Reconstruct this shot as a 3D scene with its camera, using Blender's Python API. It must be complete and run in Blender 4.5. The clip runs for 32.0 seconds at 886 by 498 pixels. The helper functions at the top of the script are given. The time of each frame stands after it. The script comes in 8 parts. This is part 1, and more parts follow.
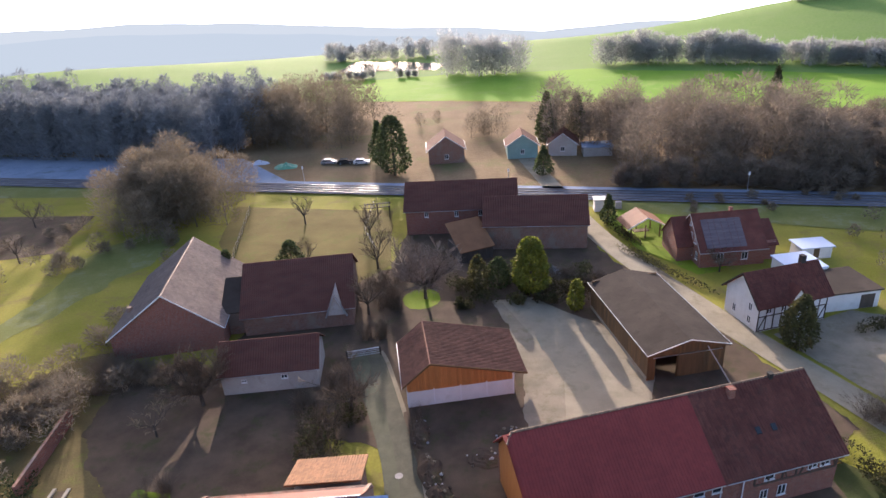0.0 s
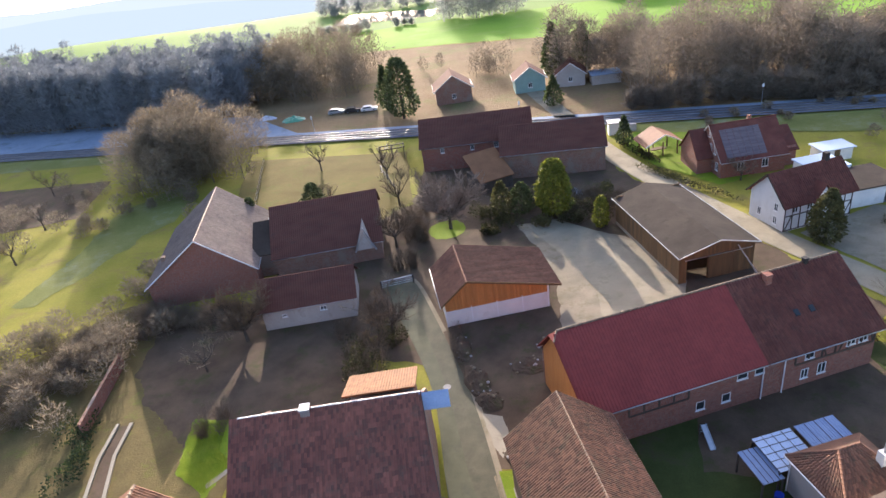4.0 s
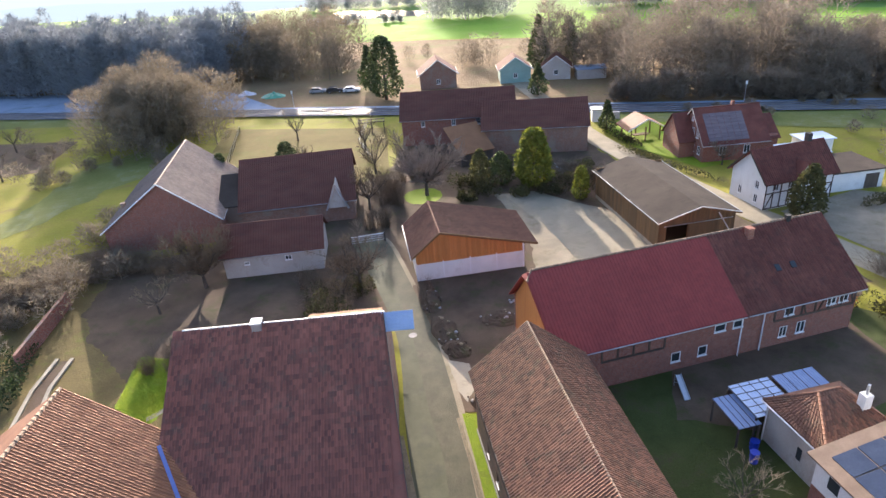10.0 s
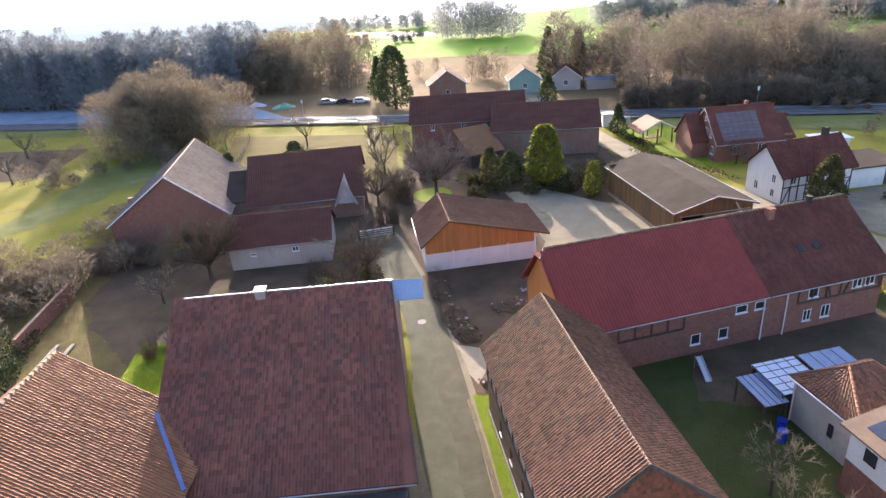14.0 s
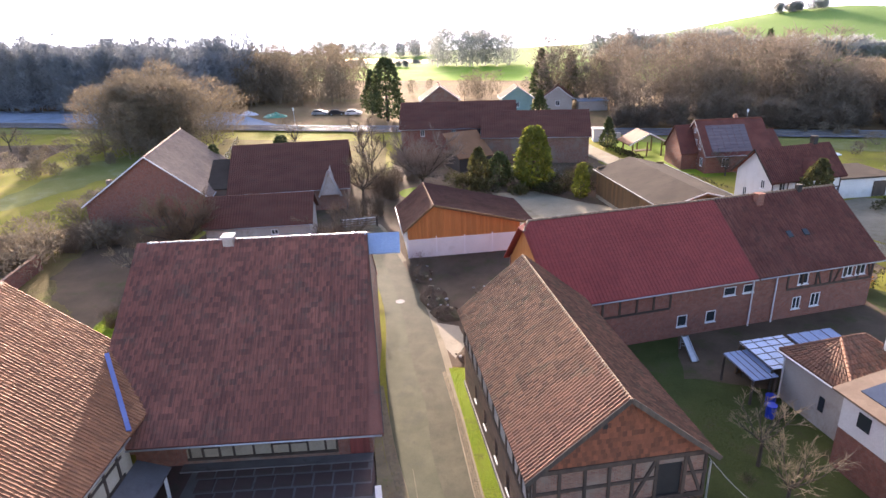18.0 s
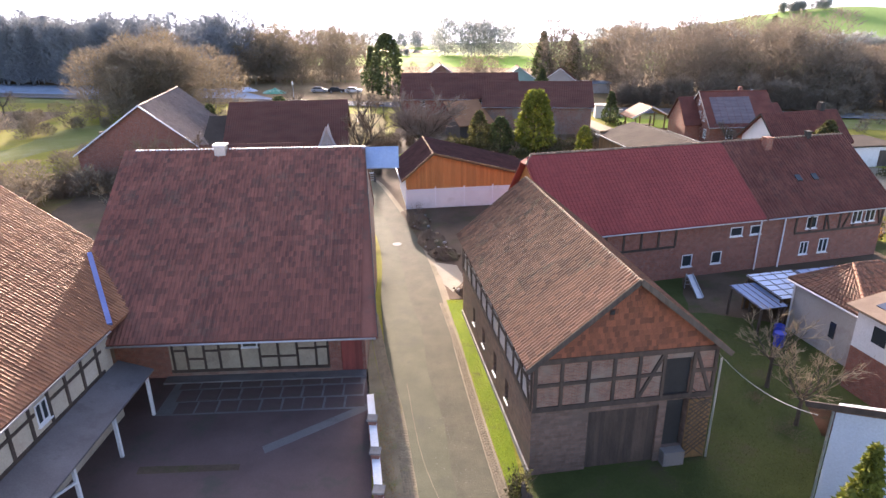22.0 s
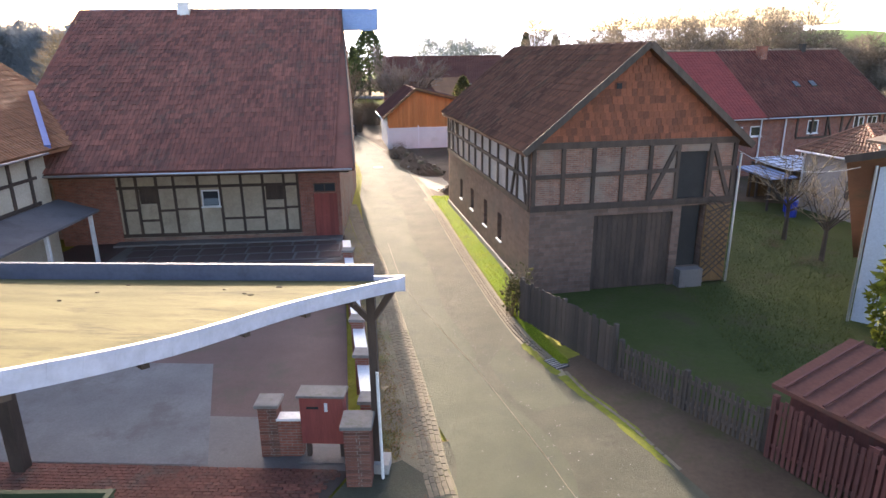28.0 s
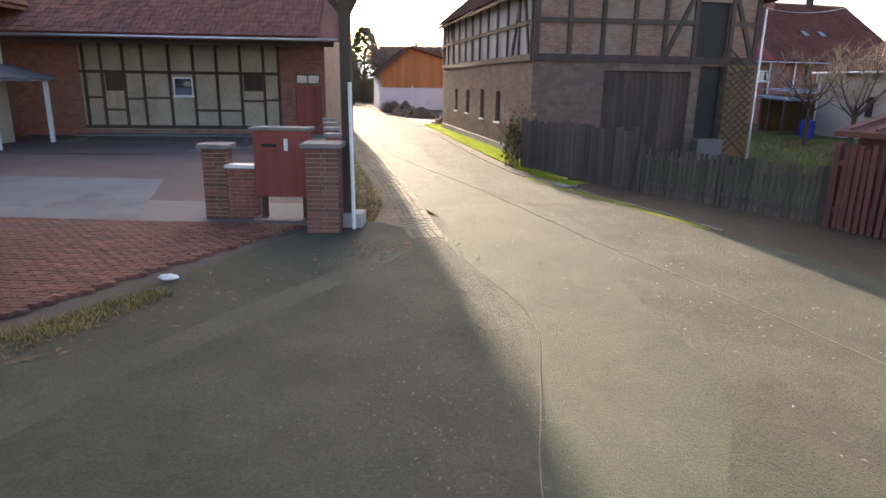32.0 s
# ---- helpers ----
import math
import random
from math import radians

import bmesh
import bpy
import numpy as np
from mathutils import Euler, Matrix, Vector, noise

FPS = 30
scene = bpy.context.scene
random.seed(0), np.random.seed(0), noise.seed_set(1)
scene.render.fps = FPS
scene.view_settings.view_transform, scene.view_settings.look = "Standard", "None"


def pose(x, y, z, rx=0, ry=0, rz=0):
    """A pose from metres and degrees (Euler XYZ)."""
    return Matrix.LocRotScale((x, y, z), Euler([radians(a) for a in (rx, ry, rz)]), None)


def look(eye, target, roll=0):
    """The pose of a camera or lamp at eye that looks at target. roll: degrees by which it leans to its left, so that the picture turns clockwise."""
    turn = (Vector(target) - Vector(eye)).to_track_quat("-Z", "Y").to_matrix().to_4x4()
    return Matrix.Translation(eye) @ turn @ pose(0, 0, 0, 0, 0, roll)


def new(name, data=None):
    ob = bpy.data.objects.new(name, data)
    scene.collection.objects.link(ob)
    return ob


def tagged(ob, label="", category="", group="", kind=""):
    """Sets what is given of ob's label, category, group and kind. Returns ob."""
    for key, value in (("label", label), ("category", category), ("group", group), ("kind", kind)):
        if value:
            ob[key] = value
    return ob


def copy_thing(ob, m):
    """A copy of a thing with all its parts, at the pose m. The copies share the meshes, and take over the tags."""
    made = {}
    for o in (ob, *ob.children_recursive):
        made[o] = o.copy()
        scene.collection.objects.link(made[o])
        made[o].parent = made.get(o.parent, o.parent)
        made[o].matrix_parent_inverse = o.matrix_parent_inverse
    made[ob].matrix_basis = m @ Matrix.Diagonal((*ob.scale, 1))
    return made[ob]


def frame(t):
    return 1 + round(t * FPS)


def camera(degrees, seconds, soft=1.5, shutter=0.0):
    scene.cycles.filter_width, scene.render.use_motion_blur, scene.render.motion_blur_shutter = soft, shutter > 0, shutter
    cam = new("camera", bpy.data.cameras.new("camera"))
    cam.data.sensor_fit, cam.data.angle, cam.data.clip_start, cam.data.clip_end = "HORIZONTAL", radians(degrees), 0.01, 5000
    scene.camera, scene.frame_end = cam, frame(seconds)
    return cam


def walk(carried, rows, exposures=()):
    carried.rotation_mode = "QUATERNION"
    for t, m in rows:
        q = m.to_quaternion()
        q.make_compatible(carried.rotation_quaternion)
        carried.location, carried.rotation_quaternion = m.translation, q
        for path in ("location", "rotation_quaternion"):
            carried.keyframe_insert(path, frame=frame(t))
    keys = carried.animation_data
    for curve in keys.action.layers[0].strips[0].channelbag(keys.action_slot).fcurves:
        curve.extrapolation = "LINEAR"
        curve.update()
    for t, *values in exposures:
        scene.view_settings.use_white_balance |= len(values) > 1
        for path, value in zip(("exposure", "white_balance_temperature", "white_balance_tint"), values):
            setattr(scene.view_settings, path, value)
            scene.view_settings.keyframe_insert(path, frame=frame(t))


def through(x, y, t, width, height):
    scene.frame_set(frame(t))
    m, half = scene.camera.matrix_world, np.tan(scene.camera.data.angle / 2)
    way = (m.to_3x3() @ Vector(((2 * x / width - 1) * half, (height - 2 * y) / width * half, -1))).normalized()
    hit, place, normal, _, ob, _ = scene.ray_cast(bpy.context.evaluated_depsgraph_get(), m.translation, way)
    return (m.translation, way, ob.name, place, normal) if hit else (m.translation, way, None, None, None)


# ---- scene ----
cam = camera(70.4, 32.0)
PATH = [
    (0, (5.042, 5.494, 46.544), (4.588, 9.104, 44.880), -4.20),
    (0.5, (5.243, 5.465, 45.692), (4.835, 9.153, 44.200), -2.90),
    (1, (3.953, 5.125, 45.065), (3.581, 8.761, 43.441), -3.40),
    (1.5, (3.542, 5.087, 44.815), (3.300, 8.769, 43.271), 3.80),
    (2, (3.144, 4.764, 44.470), (2.668, 8.392, 42.856), -8.50),
    (2.5, (3.067, 4.379, 45.168), (2.767, 8.037, 43.578), 1.50),
    (3, (1.979, 3.746, 43.992), (1.549, 7.358, 42.330), -7.20),
    (3.5, (2.116, 2.684, 43.730), (1.588, 6.220, 41.940), -9.60),
    (5.5, (1.732, 2.353, 40.912), (1.394, 5.797, 38.906), -4.70),
    (6, (1.789, 2.621, 40.294), (1.441, 6.237, 38.618), -4.20),
    (6.5, (1.777, 2.618, 39.930), (1.395, 6.104, 38.004), -3.80),
    (7, (1.956, 2.620, 38.892), (1.592, 6.266, 37.288), -3.40),
    (7.5, (1.769, 2.466, 38.340), (1.405, 6.062, 36.628), -3.90),
    (8, (1.566, 2.252, 37.504), (1.182, 5.852, 35.802), -5.00),
    (8.5, (1.590, 2.214, 36.974), (1.210, 5.836, 35.320), -5.10),
    (9, (1.526, 1.954, 36.407), (1.140, 5.550, 34.701), -5.00),
    (9.5, (1.534, 1.687, 36.000), (1.162, 5.251, 34.222), -5.90),
    (10, (1.706, 1.520, 35.447), (1.356, 5.068, 33.631), -4.60),
    (10.5, (1.777, 1.472, 35.088), (1.407, 5.010, 33.258), -3.30),
    (11, (1.838, 1.465, 34.448), (1.458, 5.047, 32.710), -3.20),
    (11.5, (1.846, 1.482, 33.881), (1.476, 5.082, 32.179), -1.90),
    (12, (1.848, 1.559, 33.310), (1.452, 5.189, 31.678), -2.40),
    (12.5, (1.666, 1.576, 32.752), (1.272, 5.250, 31.224), -3.60),
    (13, (1.541, 1.626, 32.166), (1.165, 5.320, 30.676), -3.80),
    (13.5, (1.440, 1.404, 31.589), (1.084, 5.108, 30.121), -3.80),
    (14, (1.278, 1.038, 31.080), (0.880, 4.658, 29.422), -4.70),
    (14.5, (1.286, 0.907, 30.558), (0.884, 4.541, 28.936), -5.10),
    (15, (1.286, 1.004, 29.641), (0.912, 4.670, 28.089), -4.50),
    (15.5, (1.498, 0.802, 28.925), (1.178, 4.462, 27.341), -3.30),
    (17.5, (1.738, 0.580, 25.930), (1.416, 4.288, 24.464), -0.90),
    (18, (1.710, 0.568, 25.315), (1.384, 4.284, 23.871), -2.00),
    (18.5, (1.561, 0.511, 24.643), (1.253, 4.231, 23.209), -1.00),
    (19, (1.474, 0.409, 24.044), (1.144, 4.129, 22.612), -2.40),
    (19.5, (1.362, 0.307, 23.418), (1.040, 4.017, 21.958), -2.30),
    (20, (1.302, 0.226, 22.764), (1.004, 3.936, 21.302), -2.40),
    (20.5, (1.288, 0.095, 22.075), (0.988, 3.805, 20.609), -4.20),
    (21, (1.380, 0.088, 21.281), (1.122, 3.808, 19.833), -2.30),
    (21.5, (1.390, -0.012, 20.549), (1.104, 3.682, 19.045), -1.00),
    (22, (1.472, -0.004, 19.744), (1.166, 3.718, 18.314), -0.60),
    (22.5, (1.576, 0.006, 18.961), (1.304, 3.750, 17.577), -0.80),
    (23, (1.576, 0.011, 18.092), (1.274, 3.751, 16.704), 0.60),
    (23.5, (1.474, -0.019, 17.219), (1.150, 3.743, 15.899), 0.90),
    (24, (1.378, 0.076, 16.416), (1.070, 3.850, 15.128), -0.10),
    (24.5, (1.301, -0.034, 15.679), (1.061, 3.750, 14.407), 0.00),
    (25, (1.225, -0.172, 14.761), (0.895, 3.606, 13.487), 0.30),
    (25.5, (1.049, -0.398, 14.062), (0.609, 3.286, 12.566), -0.70),
    (27.5, (1.125, -0.14, 10.065), (0.996, 1.744, 9.407), 0.4),
    (28, (1.318, -0.162, 9.15), (1.214, 1.745, 8.556), -0.7),
    (28.5, (1.34, -0.149, 8.497), (1.226, 1.735, 7.837), -1.3),
    (29, (1.395, -0.191, 7.645), (1.231, 1.661, 6.907), -1.9),
    (29.5, (1.481, -0.064, 6.782), (1.295, 1.845, 6.212), -0.8),
    (30, (1.391, 0.151, 5.863), (1.321, 2.104, 5.438), -1.6),
    (30.5, (1.337, -0.059, 4.899), (1.224, 1.805, 4.182), -0.8),
    (31, (1.246, 0.22, 4.172), (1.021, 2.117, 3.579), -3.7),
    (31.5, (1.335, 0.534, 3.418), (1.158, 2.467, 2.936), -0.6),
    (32, (1.317, 0.771, 2.614), (1.237, 2.703, 2.102), 0.8),
]
EXPOSURES = [(0, 1.4, 5950, 25), (5.5, 1.8, 5850, 18), (9, 1.8, 5900, 18), (11, 2.05, 5900, 18), (13, 1.9, 5950, 19), (18, 2.05, 6300, 26), (21, 2.15, 6300, 26), (25, 2.25, 6350, 24), (28, 2.2, 6350, 20), (29, 1.9, 6700, 5), (30, 2.05, 6150, 16), (31, 2.0, 6650, 20), (32, 2.0, 6450, 19)]
walk(cam, [(t, look(eye, target, roll)) for t, eye, target, roll in PATH], EXPOSURES)

# ---------- world, sun, exposure ----------
SUN_AZ, SUN_EL = radians(-14.0), radians(15.5)
sun_dir = Vector((math.sin(SUN_AZ) * math.cos(SUN_EL), math.cos(SUN_AZ) * math.cos(SUN_EL), math.sin(SUN_EL)))
world = bpy.data.worlds.new("winter_sky")
scene.world = world
world.use_nodes = True
wn = world.node_tree
sky = wn.nodes.new("ShaderNodeTexSky")
sky.sky_type = "NISHITA"
sky.sun_disc = False
sky.sun_elevation = SUN_EL
sky.sun_rotation = SUN_AZ
sky.air_density, sky.dust_density, sky.ozone_density = 1.0, 4.0, 1.5
wn.links.new(sky.outputs[0], wn.nodes["Background"].inputs[0])
wn.nodes["Background"].inputs[1].default_value = 0.15
sun = new("sun", bpy.data.lights.new("sun", "SUN"))
sun.data.energy, sun.data.angle, sun.data.color = 4.0, radians(0.55), (1.0, 0.84, 0.62)
sun.matrix_world = look(sun_dir * 50, (0, 0, 0))

# ---------- materials ----------
def nodes_of(name):
    m = bpy.data.materials.new(name)
    m.use_nodes = True
    t = m.node_tree
    return m, t, t.nodes["Principled BSDF"], t.links


def coords(t, mode="Object", scale=(1, 1, 1)):
    c = t.nodes.new("ShaderNodeTexCoord")
    mp = t.nodes.new("ShaderNodeMapping")
    mp.inputs["Scale"].default_value = scale
    t.links.new(c.outputs[mode], mp.inputs["Vector"])
    return mp.outputs[0]


def noise_tex(t, vec, scale, detail=6.0, rough=0.6):
    n = t.nodes.new("ShaderNodeTexNoise")
    n.inputs["Scale"].default_value, n.inputs["Detail"].default_value, n.inputs["Roughness"].default_value = scale, detail, rough
    t.links.new(vec, n.inputs["Vector"])
    return n.outputs["Fac"]


def ramp(t, fac, stops):
    r = t.nodes.new("ShaderNodeValToRGB")
    while len(r.color_ramp.elements) < len(stops):
        r.color_ramp.elements.new(0.5)
    for e, (p, c) in zip(r.color_ramp.elements, stops):
        e.position, e.color = p, (*c, 1)
    t.links.new(fac, r.inputs["Fac"])
    return r.outputs["Color"]


def mix(t, fac, a, b, kind="MIX"):
    m = t.nodes.new("ShaderNodeMix")
    m.data_type, m.blend_type = "RGBA", kind
    for v, i in ((fac, 0), (a, 6), (b, 7)):
        if isinstance(v, (int, float)):
            m.inputs[i].default_value = v
        elif isinstance(v, tuple):
            m.inputs[i].default_value = (*v, 1)
        else:
            t.links.new(v, m.inputs[i])
    return m.outputs[2]


def bump_to(t, p, height, strength, dist=0.02):
    b = t.nodes.new("ShaderNodeBump")
    b.inputs["Strength"].default_value, b.inputs["Distance"].default_value = strength, dist
    t.links.new(height, b.inputs["Height"])
    t.links.new(b.outputs[0], p.inputs["Normal"])


def surface(name, a, b, big=0.4, fine=14.0, rough=0.85, bump=0.35, stain=None, stain_scale=0.8, vary=0.0, metal=0.0, stretch=(1, 1, 1), dist=0.02, island=0.0, gloss=0.5, grit=0.55):
    """Two-scale surface: colour a to b by a broad noise, broken by a fine grain, with optional stains and piece-to-piece variation."""
    m, t, p, l = nodes_of(name)
    v = coords(t, scale=stretch)
    broad, grain = noise_tex(t, v, big, 4), noise_tex(t, v, fine, 5, 0.7)
    col = ramp(t, broad, [(0.3, a), (0.7, b)])
    col = mix(t, grit, col, ramp(t, grain, [(0.25, (0.45, 0.45, 0.45)), (0.75, (1.0, 1.0, 1.0))]), "MULTIPLY")
    if stain:
        col = mix(t, ramp(t, noise_tex(t, v, stain_scale, 8, 0.75), [(0.52, (0, 0, 0)), (0.66, (0.85, 0.85, 0.85))]), col, stain)
    if vary:
        info = t.nodes.new("ShaderNodeObjectInfo")
        d = 1 - vary
        col = mix(t, 1.0, col, ramp(t, info.outputs["Random"], [(0, (d, d, d)), (1, (1 + vary, 1 + vary * 0.8, 1 + vary * 0.6))]), "MULTIPLY")
    if island:
        geo = t.nodes.new("ShaderNodeNewGeometry")
        d = 1 - island
        col = mix(t, 1.0, col, ramp(t, geo.outputs["Random Per Island"], [(0, (d, d, d)), (1, (1 + island, 1 + island * 0.8, 1 + island * 0.6))]), "MULTIPLY")
    l.new(col, p.inputs["Base Color"])
    p.inputs["Roughness"].default_value, p.inputs["Metallic"].default_value = rough, metal
    p.inputs["Specular IOR Level"].default_value = gloss
    if bump:
        bump_to(t, p, grain, bump, dist)
    return m


def leafy(name, a, b, *rest, through=0.45, **kw):
    """A leaf or blade: the surface colour, with light passing through it."""
    m = surface(name, a, b, *rest, **kw)
    t = m.node_tree
    p = next(n for n in t.nodes if n.type == "BSDF_PRINCIPLED")
    o = next(n for n in t.nodes if n.type == "OUTPUT_MATERIAL")
    tr, mx = t.nodes.new("ShaderNodeBsdfTranslucent"), t.nodes.new("ShaderNodeMixShader")
    src = p.inputs["Base Color"].links[0].from_socket
    t.links.new(src, tr.inputs["Color"])
    mx.inputs["Fac"].default_value = through
    t.links.new(p.outputs[0], mx.inputs[1])
    t.links.new(tr.outputs[0], mx.inputs[2])
    t.links.new(mx.outputs[0], o.inputs["Surface"])
    return m


def brickwork(name, a, b, mortar, width=0.25, height=0.075, patch=None):
    m, t, p, l = nodes_of(name)
    c = t.nodes.new("ShaderNodeTexCoord")
    s = t.nodes.new("ShaderNodeSeparateXYZ")
    add = t.nodes.new("ShaderNodeMath")
    comb = t.nodes.new("ShaderNodeCombineXYZ")
    l.new(c.outputs["Object"], s.inputs[0])
    l.new(s.outputs[0], add.inputs[0])
    l.new(s.outputs[1], add.inputs[1])
    l.new(add.outputs[0], comb.inputs[0])
    l.new(s.outputs[2], comb.inputs[1])
    bt = t.nodes.new("ShaderNodeTexBrick")
    bt.inputs["Color1"].default_value, bt.inputs["Color2"].default_value, bt.inputs["Mortar"].default_value = (*a, 1), (*b, 1), (*mortar, 1)
    bt.inputs["Scale"].default_value, bt.inputs["Mortar Size"].default_value = 1.0, 0.008
    bt.inputs["Brick Width"].default_value, bt.inputs["Row Height"].default_value = width, height
    l.new(comb.outputs[0], bt.inputs["Vector"])
    v = coords(t)
    col = mix(t, 0.7, bt.outputs["Color"], ramp(t, noise_tex(t, v, 3.0, 8, 0.7), [(0.3, (0.4, 0.38, 0.37)), (0.7, (1, 1, 1))]), "MULTIPLY")
    if patch:
        col = mix(t, ramp(t, noise_tex(t, v, 0.45, 6), [(0.5, (0, 0, 0)), (0.62, (0.8, 0.8, 0.8))]), col, patch)
    l.new(col, p.inputs["Base Color"])
    p.inputs["Roughness"].default_value = 0.9
    bump_to(t, p, bt.outputs["Fac"], -0.4, 0.01)
    return m


M = {}
M["asphalt"] = surface("asphalt", (0.076, 0.082, 0.046), (0.115, 0.12, 0.072), 0.6, 45, 0.9, 1.0, stain=(0.056, 0.058, 0.04), stain_scale=0.35, gloss=0.35, grit=0.75)
M["asphalt_old"] = surface("asphalt_old", (0.085, 0.085, 0.055), (0.134, 0.13, 0.085), 0.7, 38, 0.92, 1.0, stain=(0.066, 0.06, 0.043), dist=0.03, gloss=0.3, grit=0.95)
M["asphalt_pale"] = surface("asphalt_pale", (0.095, 0.094, 0.064), (0.146, 0.142, 0.096), 0.8, 38, 0.92, 1.0, stain=(0.075, 0.07, 0.05), stain_scale=1.0, gloss=0.3, grit=0.95)
M["concrete"] = surface("concrete", (0.29, 0.26, 0.2), (0.4, 0.36, 0.28), 0.25, 20, 0.9, 0.35, stain=(0.2, 0.175, 0.13), stain_scale=0.5, gloss=0.25)
M["lane_pale"] = surface("lane_pale", (0.27, 0.235, 0.165), (0.36, 0.315, 0.225), 0.3, 22, 0.92, 0.4, stain=(0.2, 0.175, 0.11), stain_scale=0.4, gloss=0.2)
M["slab"] = surface("slab", (0.2, 0.2, 0.2), (0.3, 0.3, 0.3), 0.6, 25, 0.75, 0.3, vary=0.12)
M["slab_blue"] = surface("slab_blue", (0.11, 0.112, 0.118), (0.165, 0.167, 0.175), 0.5, 16, 0.88, 0.35, stain=(0.085, 0.08, 0.08), stain_scale=0.6)
M["court"] = surface("court", (0.085, 0.052, 0.048), (0.135, 0.086, 0.078), 0.3, 18, 0.85, 0.35, stain=(0.06, 0.055, 0.04), stain_scale=0.4)
M["mortar_dark"] = surface("mortar_dark", (0.07, 0.05, 0.04), (0.11, 0.085, 0.07), 0.6, 30, 0.95, 0.4, stain=(0.05, 0.06, 0.025))
M["concrete_dark"] = surface("concrete_dark", (0.13, 0.118, 0.115), (0.19, 0.175, 0.168), 0.4, 20, 0.85, 0.3, stain=(0.09, 0.08, 0.075))
M["soil"] = surface("soil", (0.08, 0.056, 0.038), (0.135, 0.098, 0.066), 0.3, 9, 0.95, 0.6, stain=(0.06, 0.062, 0.022), stain_scale=0.35, dist=0.06, gloss=0.15)
M["gravel"] = surface("gravel", (0.22, 0.19, 0.135), (0.33, 0.285, 0.205), 0.3, 25, 0.95, 0.7, stain=(0.16, 0.14, 0.08), stain_scale=0.4, dist=0.05, gloss=0.15)
M["verge_soil"] = surface("verge_soil", (0.16, 0.135, 0.085), (0.26, 0.22, 0.14), 0.6, 22, 0.95, 0.8, stain=(0.12, 0.13, 0.04), stain_scale=0.7, dist=0.05)
M["meadow"] = surface("meadow", (0.19, 0.2, 0.022), (0.32, 0.285, 0.055), 0.07, 3.0, 0.95, 0.8, stain=(0.19, 0.145, 0.055), stain_scale=0.16, dist=0.15, gloss=0.1)
M["straw_meadow"] = surface("straw_meadow", (0.125, 0.1, 0.03), (0.19, 0.155, 0.05), 0.12, 3.5, 0.95, 0.9, stain=(0.115, 0.12, 0.028), stain_scale=0.2, dist=0.15, gloss=0.08)
M["rough_grass"] = surface("rough_grass", (0.115, 0.09, 0.04), (0.19, 0.15, 0.06), 0.25, 5.0, 0.95, 0.9, stain=(0.13, 0.14, 0.03), stain_scale=0.3, dist=0.12, gloss=0.1)
M["frost_grass"] = surface("frost_grass", (0.15, 0.17, 0.045), (0.23, 0.235, 0.085), 0.12, 3.5, 0.95, 0.8, stain=(0.2, 0.22, 0.14), stain_scale=0.12, dist=0.12, gloss=0.08)
M["hill_grass"] = surface("hill_grass", (0.13, 0.24, 0.05), (0.19, 0.3, 0.075), 0.01, 1.0, 0.95, 0.3, stain=(0.16, 0.24, 0.07), stain_scale=0.02, dist=0.2, gloss=0.08)
M["lawn"] = surface("lawn", (0.15, 0.235, 0.016), (0.24, 0.32, 0.028), 0.25, 6.0, 0.9, 0.8, stain=(0.12, 0.12, 0.035), stain_scale=0.5, dist=0.08, gloss=0.1)
# Dark twin of the lawn; the shade behind the barn is painted in.
M["lawn_painted_shade"] = surface("lawn_painted_shade", (0.042, 0.058, 0.016), (0.075, 0.09, 0.026), 0.3, 7.0, 0.95, 0.7, stain=(0.06, 0.046, 0.03), stain_scale=0.3, dist=0.08, gloss=0.15)
M["fascia_sheet"] = surface("fascia_sheet", (0.52, 0.52, 0.62), (0.62, 0.61, 0.7), 0.8, 5, 0.5, 0.05, stain=(0.42, 0.41, 0.5), stain_scale=1.2)
M["field"] = surface("field", (0.15, 0.31, 0.025), (0.22, 0.38, 0.04), 0.03, 1.5, 0.95, 0.5, stain=(0.2, 0.3, 0.06), stain_scale=0.05, dist=0.1, gloss=0.08)
M["reed"] = surface("reed", (0.2, 0.14, 0.075), (0.3, 0.215, 0.12), 0.05, 1.2, 0.95, 0.9, stain=(0.16, 0.16, 0.06), stain_scale=0.06, dist=0.4, gloss=0.08)
M["frost"] = surface("frost", (0.23, 0.29, 0.38), (0.34, 0.4, 0.49), 0.06, 2.0, 0.95, 0.5, stain=(0.14, 0.17, 0.18), stain_scale=0.1, dist=0.1, gloss=0.05)
M["ballast"] = surface("ballast", (0.13, 0.145, 0.175), (0.21, 0.225, 0.26), 0.3, 8, 0.95, 0.8, stain=(0.1, 0.1, 0.11), stain_scale=0.5, dist=0.1, gloss=0.15)
M["rail"] = surface("rail", (0.2, 0.19, 0.18), (0.3, 0.29, 0.27), 1, 20, 0.45, 0.1, metal=1.0)
M["tile_red"] = surface("tile_red", (0.16, 0.058, 0.042), (0.245, 0.094, 0.066), 0.5, 18, 0.85, 0.35, stain=(0.11, 0.066, 0.048), vary=0.28, island=0.32)
M["tile_brown"] = surface("tile_brown", (0.13, 0.064, 0.04), (0.205, 0.104, 0.067), 0.6, 18, 0.8, 0.3, stain=(0.085, 0.065, 0.042), vary=0.25, island=0.35, gloss=0.3)
M["tile_orange"] = surface("tile_orange", (0.23, 0.095, 0.045), (0.315, 0.145, 0.075), 0.6, 18, 0.75, 0.25, vary=0.15, island=0.18, gloss=0.35)
M["tile_smooth"] = surface("tile_smooth", (0.22, 0.035, 0.03), (0.27, 0.048, 0.04), 0.3, 12, 0.9, 0.15, vary=0.08, island=0.08)
